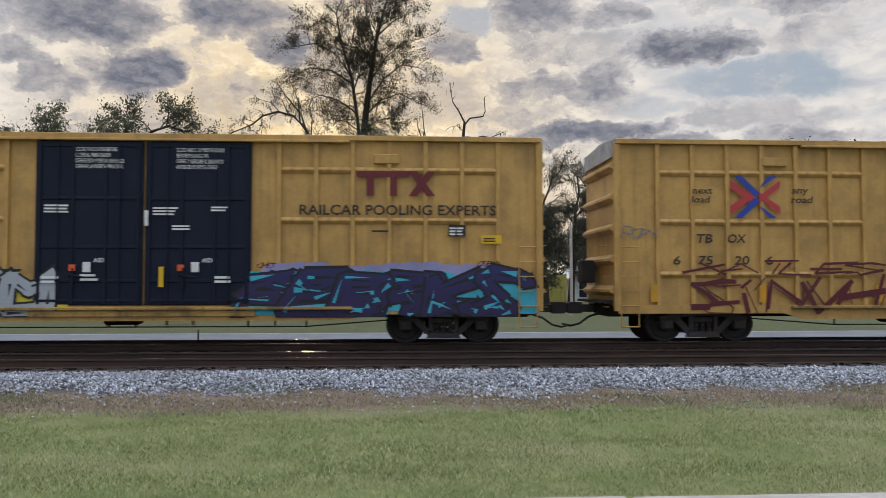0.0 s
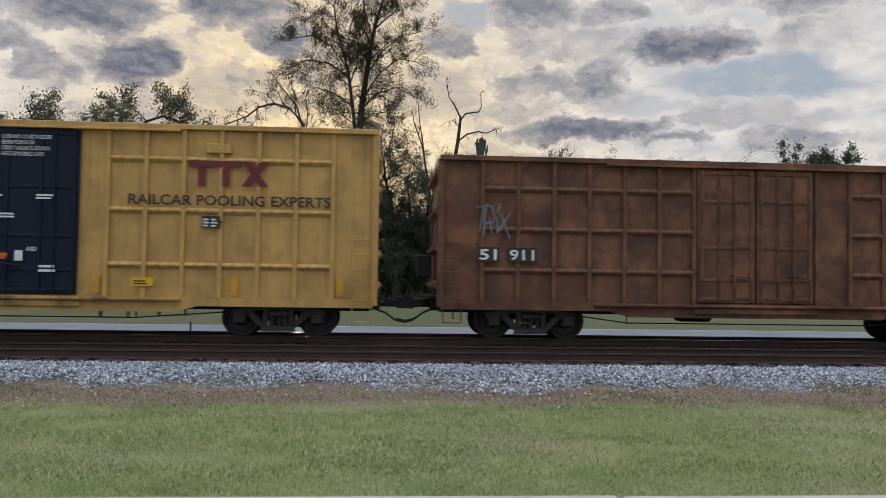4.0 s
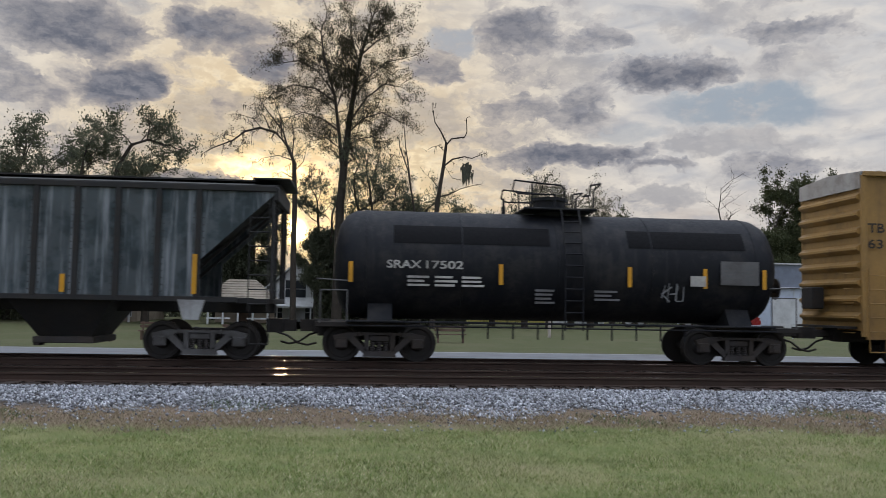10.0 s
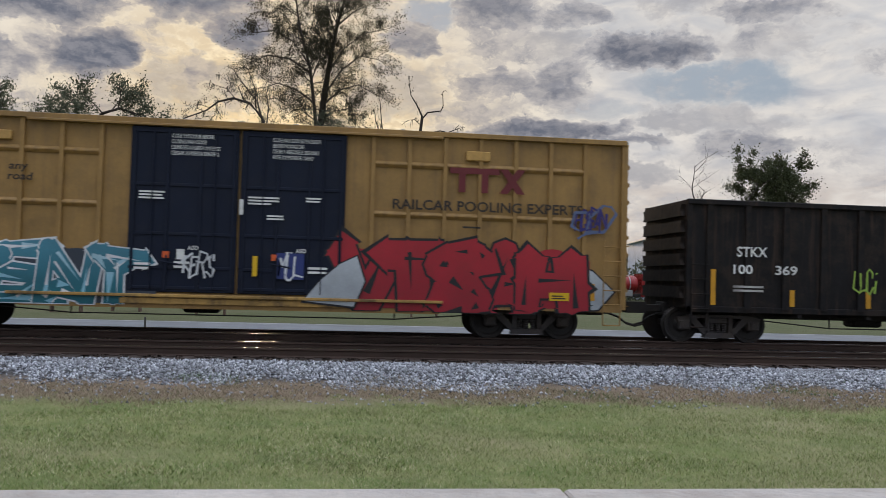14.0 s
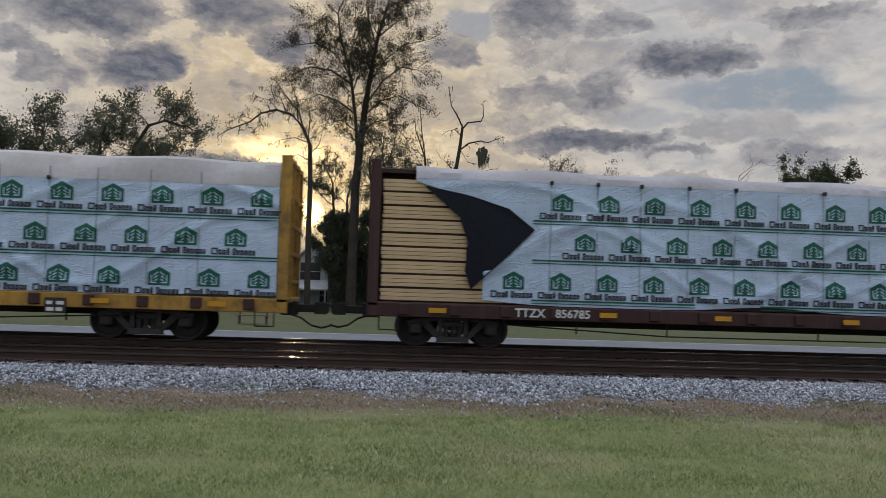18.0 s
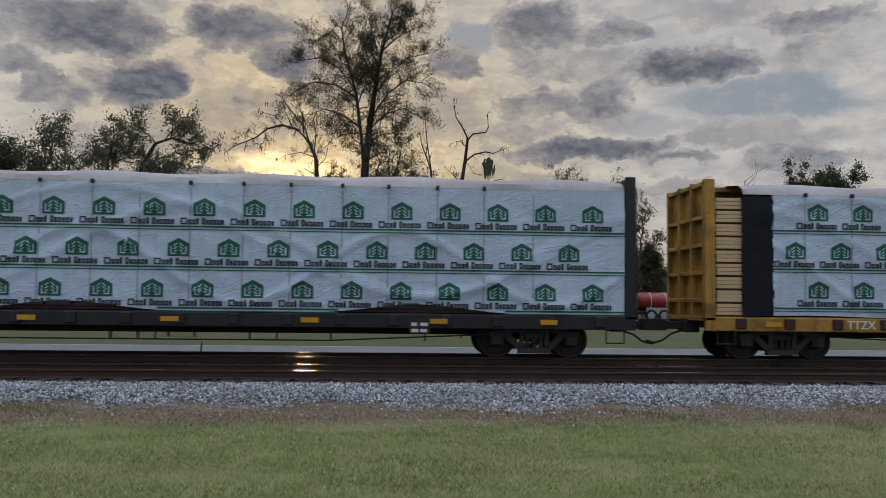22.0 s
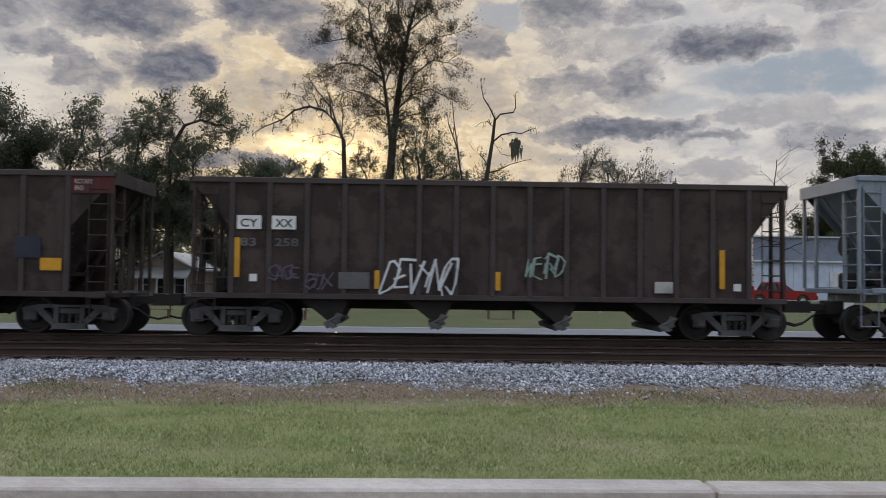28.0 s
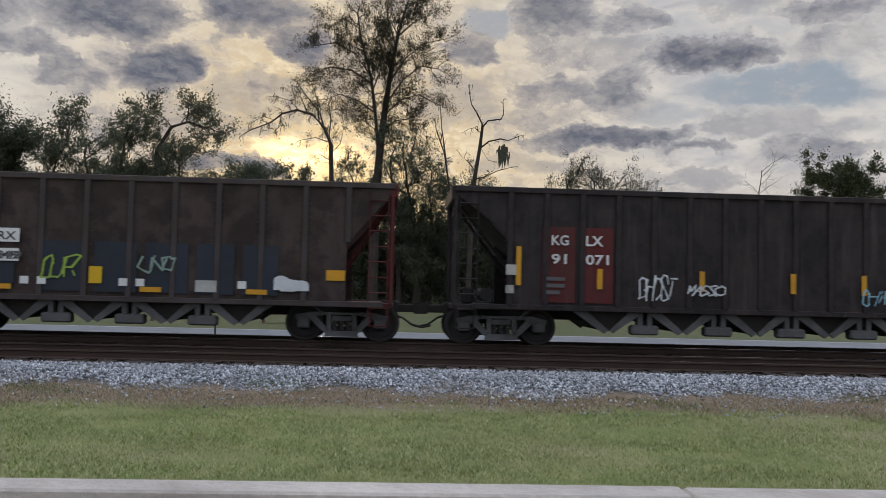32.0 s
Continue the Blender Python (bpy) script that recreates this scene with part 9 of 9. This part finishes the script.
    part("graffiti_arm", stroke_geo([[(9.45, 1.7), (9.75, 1.5), (10.15, 1.62)], [(8.85, 1.6), (8.5, 1.7), (8.3, 1.62)], [(10.1, 1.62), (10.35, 1.75)], [(10.1, 1.6), (10.4, 1.55)]], 0.10, y - 0.036), MAROONP, car, "dark red painted arms")


mural(boxes[3])
tag(boxes[7], "UK", 0.45, 0.95, 2.52, 2.75, WHITEP, 81, w=0.05)
piece(boxes[7], "KNEAR", 0.5, 6.9, 0.72, 1.9, LILAC, BLACKP, LIME, WHITEP, 82, fat=1.6, wild=0, weight=0.24, lean=0.05, label="lilac graffiti with lime patches", jitter=0.3, ragged=0.6)
piece(boxes[7], "SHORI", 11.2, 17.8, 0.74, 1.80, GREYP, BLACKP, CYANP, None, 83, accent=SILVER, wild=0, weight=0.24, lean=0.0, label="grey block graffiti edged with cyan", jitter=0.3)
tag(boxes[7], "GIZ", 7.2, 8.0, 1.72, 1.95, WHITEP, 84, y=-1.63, w=0.06)
tag(boxes[7], "KUEPT", 7.7, 8.4, 1.30, 1.45, WHITEP, 85, y=-1.63, w=0.02)
for k in (3, 7):
    for x in (1.0, 2.4, 5.3, 8.8, 11.0, 13.9, 16.3, 17.8):
        plate(x, 0.80, 0.42, 0.10, M["amber"], boxes[k], -1.66, "reflector")
for k in (1, 2, 4, 6, 11, 12, 13):
    for x in (0.85, 3.6, 6.6, 12.4, 15.6, 18.1):
        plate(x, 1.02, 0.16, 0.42, M["amber"], boxes[k], -1.552, "reflector")
for k, x, z in ((1, 17.55, 2.45), (2, 17.2, 0.98), (4, 13.3, 1.2), (11, 0.75, 2.35), (11, 17.4, 2.55), (12, 0.75, 1.2), (12, 16.9, 1.3), (13, 1.0, 0.9), (13, 17.1, 1.0), (6, 1.2, 0.95)):
    plate(x, z, 0.50, 0.20, M["yellow_label"], boxes[k], -1.58, "yellow_label")
    bars(x + 0.05, z + 0.04, 0.4, 0.12, 2, M["black"], boxes[k], -1.585, k)
for k, x, z in ((1, 16.75, 2.62), (4, 14.9, 2.6), (11, 16.5, 2.65), (12, 15.9, 1.35)):
    plate(x, z, 0.42, 0.28, M["black"], boxes[k], -1.58, "data_plate")
    bars(x + 0.03, z + 0.03, 0.36, 0.22, 3, M["white"], boxes[k], -1.585, k, cols=2)
for k in (1, 2, 4, 11, 12, 13):
    bars(14.9, 2.72, 0.6, 0.08, 1, M["black"], boxes[k], -1.55, k)
    part("defect_card_box", Geo().box(14.95, 15.55, -1.56, -1.46, 4.38, 4.62, 0.02), M["yellow"], boxes[k])
    part("defect_card_box", Geo().box(3.7, 4.35, -1.56, -1.46, 4.40, 4.62, 0.02), M["yellow"], boxes[k])
    plate(4.4, 1.86, 0.20, 0.20, M["yellow_dark"], boxes[k], -1.50, "stencil_box")
# rusty boxcar
letter("51", 0.98, 1.95, 0.42, 0.26, M["white"], boxes[5], -1.572)
letter("911", 1.72, 1.95, 0.60, 0.26, M["white"], boxes[5], -1.572)
plate(0.92, 1.9, 0.55, 0.36, M["black"], boxes[5], -1.561, "number_patch")
plate(1.66, 1.9, 0.72, 0.36, M["black"], boxes[5], -1.561, "number_patch")
tag(boxes[5], "TRIX", 0.9, 1.7, 2.5, 3.3, GREYP, 91, w=0.04)
tag(boxes[5], "POOL", 13.6, 15.2, 3.75, 4.05, YELLOWP, 94, w=0.06)
bars(14.0, 2.9, 1.0, 0.25, 2, M["amber"], boxes[5], -1.55, 4)
tag(boxes[5], "RAVE", 15.0, 15.5, 2.7, 3.4, GREYP, 95, w=0.03)
plate(14.2, 1.25, 0.6, 0.42, ORANGEP, boxes[5], -1.56, "sprayed_sign")
plate(14.25, 1.45, 0.42, 0.28, M["black"], boxes[5], -1.565, "data_plate")
# hoppers, tank car, gondolas
for i, tx in enumerate(("AOK", "X")):
    letter(tx, 3.1 + 0.95 * i, 2.74, (0.52, 0.2)[i], 0.24, M["brass_text"], hop9, -1.61)
for i, tx in enumerate(("18", "18", "30")):
    letter(tx, 3.1 + 0.85 * i, 2.28, 0.50, 0.28, M["white_dirty"], hop9, -1.61)
bars(3.1, 1.85, 2.2, 0.3, 2, M["grey_patch"], hop9, -1.61, 2, cols=3)
for x in (1.55, 4.55, 7.15, 9.9, 12.5, 15.5):
    plate(x, 1.58, 0.11, 0.42 if 2 < x < 15 else 0.95, M["amber"], hop9, -1.61, "reflector")
for x in (1.75, 15.5):
    part("jacking_pad", Geo().prism_y([(x - 0.32, 1.45), (x + 0.32, 1.45), (x + 0.18, 0.98), (x - 0.18, 0.98)], -1.60, -1.50), M["galv"], hop9)
tag(tank10, "KHU", 8.6, 9.1, 1.6, 2.05, GREYP, 101, y=-1.46, w=0.03)
plate(9.3, 2.0, 0.4, 0.26, M["white_dirty"], tank10, -1.46, "data_plate")
letter("STKX", 1.31, 2.24, 0.82, 0.26, M["white"], gon14, -1.545)
letter("100", 1.22, 1.80, 0.52, 0.24, M["white"], gon14, -1.545)
letter("369", 2.35, 1.80, 0.60, 0.24, M["white"], gon14, -1.545)
bars(1.22, 1.35, 0.9, 0.2, 2, M["white_dirty"], gon14, -1.545, 3)
plate(6.62, 2.60, 0.58, 0.92, M["white"], gon14, -1.545, "notice_board", "white notice board")
bars(6.66, 2.65, 0.50, 0.80, 5, M["black"], gon14, -1.552, 9)
plate(5.5, 1.45, 0.75, 0.42, M["white_dirty"], gon14, -1.545, "pale_patch")
piece(gon14, "GROSE", 7.4, 12.4, 0.95, 2.2, BLACKP, SILVER, None, None, 111, y=-1.55, weight=0.27, fat=1.2, edge=0.10, wild=0, jitter=0.2, shade=False, lean=0.05, label="black graffiti outlined in white")
tag(gon14, "LUCI", 4.5, 5.2, 1.4, 2.0, LIME, 112, w=0.04)
part("graffiti_cloud", cloud_geo(6.5, 7.2, 0.95, 1.35, -1.55, 113, 4), WHITEP, gon14, "white sprayed cloud")
for x in (0.62, 2.75, 4.85):
    plate(x, 1.0, 0.13, 0.9 if x < 1 else 0.42, M["amber"], gon14, -1.545, "reflector")
for i, ch in enumerate("ORMAN"):
    letter(ch, 7.95 + i * 1.02, 2.12, 0.72, 0.74, M["white"], gon15, -1.545)
for k, m in enumerate((GREYP, MINT, OLIVE, GREYP, MURAL2)):
    piece(gon15, "BQMEAK"[k].replace("Q", "U"), 7.9 + k * 1.0, 8.9 + k * 1.0, 1.02, 1.95, m, BLACKP, MAROONP if k % 2 else DULL_ORANGE, None, 120 + k, y=-1.55, weight=0.27, label="faded graffiti below the lettering")
for x in (0.5, 4.0, 8.7, 10.85, 13.6):
    plate(x, 1.05, 0.15, 0.55 if x < 13 else 1.0, M["amber"], gon15, -1.56, "reflector")
bars(13.05, 1.5, 0.5, 0.16, 2, M["white_dirty"], gon15, -1.545, 4)
for z in (1.8, 2.75):
    part("side_rail", Geo().box(12.3, 15.9, -1.54, -1.44, z, z + 0.12, 0.02), M["red"], gon15)


def white_marks(car, a, b, x, z, gap, patch=True, h=0.2, num=None, y=-1.552):
    """Reporting marks on white plates, number below."""
    for i, tx in enumerate((a, b)):
        if patch:
            plate(x + gap * i, z - 0.05, 0.58, h + 0.13, M["white"], car, y + 0.006, "mark_plate", "white mark plate")
        letter(tx, x + gap * i + 0.08, z, 0.42, h, M["black"] if patch else M["white"], car, y)
    if num:
        for i, tx in enumerate(num):
            letter(tx, x + gap * i + 0.08, z - 0.46, 0.19 * len(tx), h, M["grey_patch"] if patch else M["white"], car, y)


def reflectors(car, xs, z=1.12, w=0.12, h=0.42, mat="amber", y=-1.55):
    for x in xs:
        plate(x, z, w, h, M[mat], car, y, "reflector")


def notices(car, items, y=-1.55):
    for x, z, w, h, m in items:
        plate(x, z, w, h, M[m], car, y, "paint_patch" if "patch" in m else "notice")


white_marks(hop21, "CY", "XX", 2.0, 2.48, 0.77, num=("904", "243"))
piece(hop21, "UNZK", 4.5, 9.1, 1.05, 2.1, spray("dull_silver_spray", (0.27, 0.28, 0.30)), BLACKP, spray("grey_haze_spray", (0.085, 0.085, 0.10)), None, 131, y=-1.56, weight=0.26, accent=SILVER, ragged=0.5, lean=0.1, label="silver graffiti outlined in black and white", jitter=0.15, wild=0)
tag(hop21, "JULE", 1.2, 2.0, 1.05, 1.5, GREYP, 132, y=-1.56, w=0.04)
tag(hop21, "FOUR", 2.15, 2.9, 1.05, 1.35, GREYP, 133, y=-1.56, w=0.04)
tag(hop21, "SEC", 9.6, 10.3, 1.7, 2.2, WHITEP, 134, y=-1.56, w=0.035)
tag(hop21, "SEVD", 10.7, 11.5, 1.5, 2.15, BLACKP, 135, y=-1.56, w=0.06)
tag(hop21, "LYNX", 11.9, 12.7, 1.7, 2.0, WHITEP, 136, y=-1.56, w=0.035)
reflectors(hop21, (1.35, 3.9, 5.9, 9.0, 10.9), 1.14, 0.5, 0.12, "amber", -1.59)
notices(hop21, [(1.3, 1.55, 0.5, 0.2, "amber"), (12.6, 1.55, 0.5, 0.22, "amber"), (11.1, 1.15, 0.45, 0.3, "white_dirty"), (12.95, 1.15, 0.4, 0.12, "amber")])
white_marks(hop22, "PM", "RX", 2.35, 2.15, 0.85, False, 0.26, ("93", "136"))
piece(hop22, "KESKETO", 3.9, 12.3, 1.0, 2.45, (BLUEL, BLUEP), BLACKP, ORANGEP, None, 141, drop=BLACKP, y=-1.545, wild=0, weight=0.17, edge=0.17, lean=0.25, label="blue graffiti on an orange cloud", ragged=0.12, jitter=0.3)
tag(hop22, "LARN", 4.3, 5.0, 2.65, 3.3, WHITEP, 142, y=-1.55, w=0.035)
tag(hop22, "NUKES", 2.05, 2.9, 1.3, 1.7, WHITEP, 143, y=-1.55, w=0.03)
notices(hop22, [(1.15, 1.2, 0.13, 0.95, "amber"), (1.35, 1.55, 0.25, 0.25, "white"), (1.35, 1.15, 0.3, 0.35, "navy_patch")])
bars(2.4, 1.08, 1.3, 0.22, 2, M["white_dirty"], hop22, -1.55, 4, cols=2)
white_marks(hop23, "CY", "XX", 1.95, 2.42, 0.78, num=("904", "320"))
piece(hop23, "AKURE", 3.5, 8.6, 1.03, 2.3, MAGENTA, SILVER, BLACKP, None, 151, edge=0.06, y=-1.56, shade=False, wild=0, jitter=0.35, weight=0.27, label="magenta graffiti outlined in black")
tag(hop23, "TSEMO", 0.4, 1.3, 2.9, 3.5, WHITEP, 152, y=-1.50, w=0.05)
reflectors(hop23, (1.2, 2.9, 5.6, 9.0, 11.0), 1.2, 0.5, 0.14, "amber", -1.59)
white_marks(hop24, "PM", "RX", 3.15, 2.22, 0.90, num=("12", "415"))
notices(hop24, [(5.55, 1.3, 0.35, 0.42, "yellow_label"), (8.0, 1.3, 0.5, 0.5, "navy_patch"), (10.3, 1.85, 0.6, 0.5, "navy_patch"), (10.9, 1.55, 0.5, 0.3, "amber"), (8.8, 1.3, 0.5, 0.12, "amber"), (1.2, 1.6, 0.45, 0.3, "amber"), (9.3, 1.25, 0.2, 0.12, "white_dirty")])
white_marks(hop25, "CY", "XX", 1.10, 2.66, 0.83, num=("83", "258"))
tag(hop25, "DEVYNO", 4.65, 6.4, 1.12, 1.9, WHITEP, 161, y=-1.56, w=0.05, lean=0.6)
tag(hop25, "WEIRD", 8.1, 9.0, 1.5, 2.1, MINT, 162, y=-1.56, w=0.04)
tag(hop25, "SAGE", 1.9, 2.6, 1.4, 1.75, MUTED, 163, y=-1.56, w=0.035)
tag(hop25, "BOX", 2.8, 3.4, 1.2, 1.6, MUTED, 164, y=-1.56, w=0.035)
notices(hop25, [(1.05, 1.45, 0.13, 0.95, "amber"), (12.85, 1.3, 0.13, 0.95, "amber"), (4.42, 1.2, 0.12, 0.45, "amber"), (7.35, 1.2, 0.12, 0.45, "amber"), (11.25, 1.18, 0.45, 0.28, "white_dirty"), (1.42, 1.35, 0.18, 0.18, "white"), (13.2, 1.25, 0.18, 0.18, "white"), (3.55, 1.2, 0.75, 0.4, "grey_patch")])
for i, (a, b) in enumerate((("PM", "211"), ("RX", "32"))):
    letter(a, 1.82 + 0.78 * i, 2.50, 0.44, 0.22, M["black"], hop26, -1.56)
    letter(b, 1.82 + 0.78 * i, 2.04, 0.20 * len(b), 0.22, M["black"], hop26, -1.56)
bars(1.85, 1.5, 1.15, 0.35, 3, M["black"], hop26, -1.56, 7, cols=2)
spk = Geo()
for k in range(26):
    a = math.pi * (k + 0.5) / 26
    cx, cz, rx, rz = 6.05, 1.42, 2.85, 1.10
    tipx, tipz = cx + (rx + 0.42) * math.cos(a), cz + (rz + 0.42) * math.sin(a)
    b0, b1 = a - 0.075, a + 0.075
    spk.poly([(cx + rx * 0.8 * math.cos(b0), -1.560 - k * 0.0002, cz + rz * 0.8 * math.sin(b0)), (tipx, -1.560 - k * 0.0002, tipz), (cx + rx * 0.8 * math.cos(b1), -1.560 - k * 0.0002, cz + rz * 0.8 * math.sin(b1))])
part("graffiti_spikes", spk, REDP, hop26, "red sprayed spikes")
spk = Geo().poly([(6.05 + 2.7 * math.cos(a * 0.1571), -1.567, 1.42 + 1.05 * math.sin(a * 0.1571)) for a in range(21)])
part("graffiti_cloud", spk, REDP, hop26, "red sprayed backing")
piece(hop26, "COVER", 3.9, 8.3, 1.42, 2.25, COLR, BLACKP, None, WHITEP, 171, y=-1.572, weight=0.28, lean=0.0, label="green and violet graffiti in a red burst", jitter=0.35)
for k, (x, z) in enumerate(((3.05, 2.05), (3.65, 2.6), (4.35, 2.8), (4.9, 2.82), (5.9, 2.78), (6.6, 2.95), (7.5, 2.8), (8.4, 2.55), (8.75, 2.0))):
    part("graffiti_bubble", stroke_geo([[(x + 0.16 * math.cos(a * 0.5236), z + 0.16 * math.sin(a * 0.5236)) for a in range(13)]], 0.045, -1.564), SILVER, hop26, "pale sprayed bubble ring")
tag(hop26, "LOVE", 9.0, 9.8, 1.7, 2.4, PINK, 173, y=-1.56, w=0.05)
reflectors(hop26, (1.35, 9.85), 1.4, 0.11, 0.9, "amber", -1.57)
white_marks(hop27, "PM", "RX", 3.05, 2.15, 0.90, num=("12", "351"))
piece(hop27, "JNEB", 5.75, 8.3, 1.06, 2.1, spray("slate_spray", (0.07, 0.11, 0.16), (0.10, 0.20, 0.28)), SKYP, GREYP, None, 181, y=-1.56, weight=0.24, wild=0, lean=0.0, label="slate graffiti in pale blue outline")
tag(hop27, "DEMIC", 1.1, 2.1, 1.9, 2.3, SKYP, 182, y=-1.56, w=0.04)
tag(hop27, "DEMIC", 10.0, 11.0, 1.8, 2.3, WHITEP, 183, y=-1.56, w=0.04)
notices(hop27, [(1.05, 1.6, 0.5, 0.22, "amber"), (4.0, 1.2, 0.5, 0.12, "amber"), (4.0, 1.32, 0.5, 0.2, "navy_patch"), (5.35, 1.25, 0.3, 0.38, "yellow_label"), (6.4, 1.12, 0.5, 0.14, "amber"), (8.6, 1.7, 1.0, 0.42, "navy_patch"), (8.8, 1.15, 0.5, 0.1, "amber"), (10.5, 1.4, 0.45, 0.2, "amber"), (10.5, 1.62, 0.45, 0.2, "navy_patch"), (3.1, 1.14, 0.45, 0.26, "grey_patch"), (2.6, 1.5, 0.35, 0.4, "navy_patch"), (7.7, 1.14, 0.42, 0.28, "white_dirty")])
for hp, dx, num in ((hop28, 0.0, ("91", "283")), (hop30, -0.35, ("91", "071"))):
    part("red_patch", Geo().box(2.55 + dx, 3.35 + dx, -1.515, -1.50, 1.1, 2.95).box(3.5 + dx, 4.3 + dx, -1.515, -1.50, 1.1, 2.95), M["brown_red"], hp, "faded red paint patch")
    white_marks(hp, "KG", "LX", 2.68 + dx, 2.50, 0.85, False, 0.25, num)
    bars(2.65 + dx, 1.3, 0.5, 0.5, 3, M["grey_patch"], hp, -1.545, 8)
    notices(hp, [(1.9 + dx, 1.5, 0.12, 0.95, "amber"), (1.65 + dx, 1.75, 0.25, 0.25, "white_dirty"), (1.65 + dx, 1.3, 0.2, 0.2, "white_dirty")])
    reflectors(hp, (3.9 + dx, 6.1, 8.4, 10.2, 11.9), 1.45, 0.13, 0.5)
piece(hop28, "REUSE", 5.7, 10.2, 1.12, 2.25, M["brown_dark"], SILVER, None, None, 191, y=-1.56, weight=0.26, fat=1.1, edge=0.07, lean=0.0, wild=0, shade=False, label="graffiti in white outline only")
notices(hop28, [(10.4, 1.15, 0.55, 0.3, "white_dirty"), (13.2, 1.4, 0.35, 0.4, "yellow_label"), (13.6, 1.35, 0.28, 0.4, "brown_red"), (13.85, 1.5, 0.12, 0.85, "amber"), (12.5, 1.35, 0.18, 0.5, "white_dirty"), (8.2, 1.25, 0.35, 0.16, "white")])
tag(hop30, "GHOST", 4.6, 5.5, 1.2, 1.8, WHITEP, 192, y=-1.56, w=0.035)
tag(hop30, "MASSO", 5.8, 6.7, 1.35, 1.6, WHITEP, 193, y=-1.56, w=0.035)
tag(hop30, "CHIPS", 10.2, 11.2, 1.2, 1.6, SKYP, 194, y=-1.56, w=0.035)
white_marks(hop29, "PM", "RX", 2.35, 2.28, 0.82, num=("20", "349"))
for i, tx in enumerate(("20", "349")):
    plate(2.35 + 0.75 * i, 1.78, 0.5 + 0.15 * i, 0.30, M["white"], hop29, -1.542, "mark_plate")
    letter(tx, 2.43 + 0.75 * i, 1.82, 0.19 * len(tx), 0.2, M["black"], hop29, -1.548)
part("red_patch", Geo().prism_y([(0.05, 3.75), (2.05, 3.75), (2.05, 1.05), (1.15, 1.05), (1.15, 2.4)], -1.505, -1.49), M["brown_red"], hop29, "faded red end panel")
notices(hop29, [(4.25, 1.1, 1.05, 1.2, "navy_patch"), (5.5, 1.1, 1.0, 1.2, "navy_patch"), (6.7, 1.1, 1.0, 1.2, "navy_patch"), (7.9, 1.1, 0.9, 1.2, "navy_patch"), (9.0, 1.1, 0.85, 1.2, "navy_patch"), (3.05, 1.25, 0.6, 0.5, "navy_patch"), (2.35, 1.2, 0.5, 0.6, "white_dirty"), (1.3, 1.3, 0.7, 0.2, "amber"), (11.0, 1.5, 0.45, 0.25, "amber")], -1.51)
notices(hop29, [(3.8, 1.25, 0.2, 0.18, "white"), (4.2, 1.25, 0.2, 0.18, "white"), (5.4, 1.3, 0.3, 0.4, "yellow_label"), (6.1, 1.25, 0.2, 0.18, "white"), (6.5, 1.25, 0.2, 0.18, "white"), (7.9, 1.15, 0.5, 0.28, "white_dirty"), (8.9, 1.25, 0.2, 0.18, "white"), (3.1, 1.12, 0.5, 0.12, "amber"), (6.6, 1.12, 0.5, 0.12, "amber"), (9.1, 1.12, 0.5, 0.12, "amber")], -1.545)
tag(hop29, "CUR", 4.3, 5.1, 1.35, 2.0, LIME, 201, y=-1.55, w=0.045)
tag(hop29, "UNO", 6.6, 7.4, 1.6, 2.0, MINT, 202, y=-1.55, w=0.04)
part("graffiti_cloud", cloud_geo(9.85, 10.5, 1.2, 1.6, -1.545, 203, 4), WHITEP, hop29, "white sprayed cloud")
part("orange_patch", Geo().prism_y([(13.3, 3.75), (15.1, 3.75), (13.8, 2.5), (13.3, 2.2)], -1.505, -1.49), M["orange"], hop21, "rust-orange end panel")
part("orange_patch", Geo().prism_y([(0.1, 3.75), (2.1, 3.75), (2.1, 2.0), (1.25, 2.7)], -1.505, -1.49), M["orange"], hop23, "rust-orange end panel")
for hp, L, s in ((hop24, 12.6, 1), (hop27, 12.4, 1)):
    part("rotary_patch", Geo().box(L - 1.15, L - 0.05, -1.505, -1.49, 3.42, 3.82), M["brown_red"], hp, "red end panel")
    letter("ROTARY\nEND", L - 0.95, 3.48, 0.42, 0.28, M["white_dirty"], hp, -1.515)


# ---- what moves ----
def way_gone(t):
    """Metres that the train has run at t seconds."""
    return 16.66 * t if t < 24 else 16.66 * 24 + 16.82 * (t - 24)


def motions():
    times = (0, 4, 8, 12, 16, 20, 24, 28, 32)
    for ob, s_left in CARS:
        walk(ob, [(t, pose(s_left - way_gone(t), FAR_Y, 0)) for t in times])
    rows = [(k / FPS, pose(0, 0, 0, 0, -math.degrees(way_gone(k / FPS) / R_WHEEL) % 360, 0)) for k in range(32 * FPS + 1)]
    first = WHEELSETS[0]
    walk(first, rows)
    # the other wheelsets turn alike and share these keys
    for ob in WHEELSETS[1:]:
        ob.rotation_mode = "QUATERNION"
        ob.animation_data_create()
        ob.animation_data.action = first.animation_data.action
        ob.animation_data.action_slot = first.animation_data.action_slot


motions()
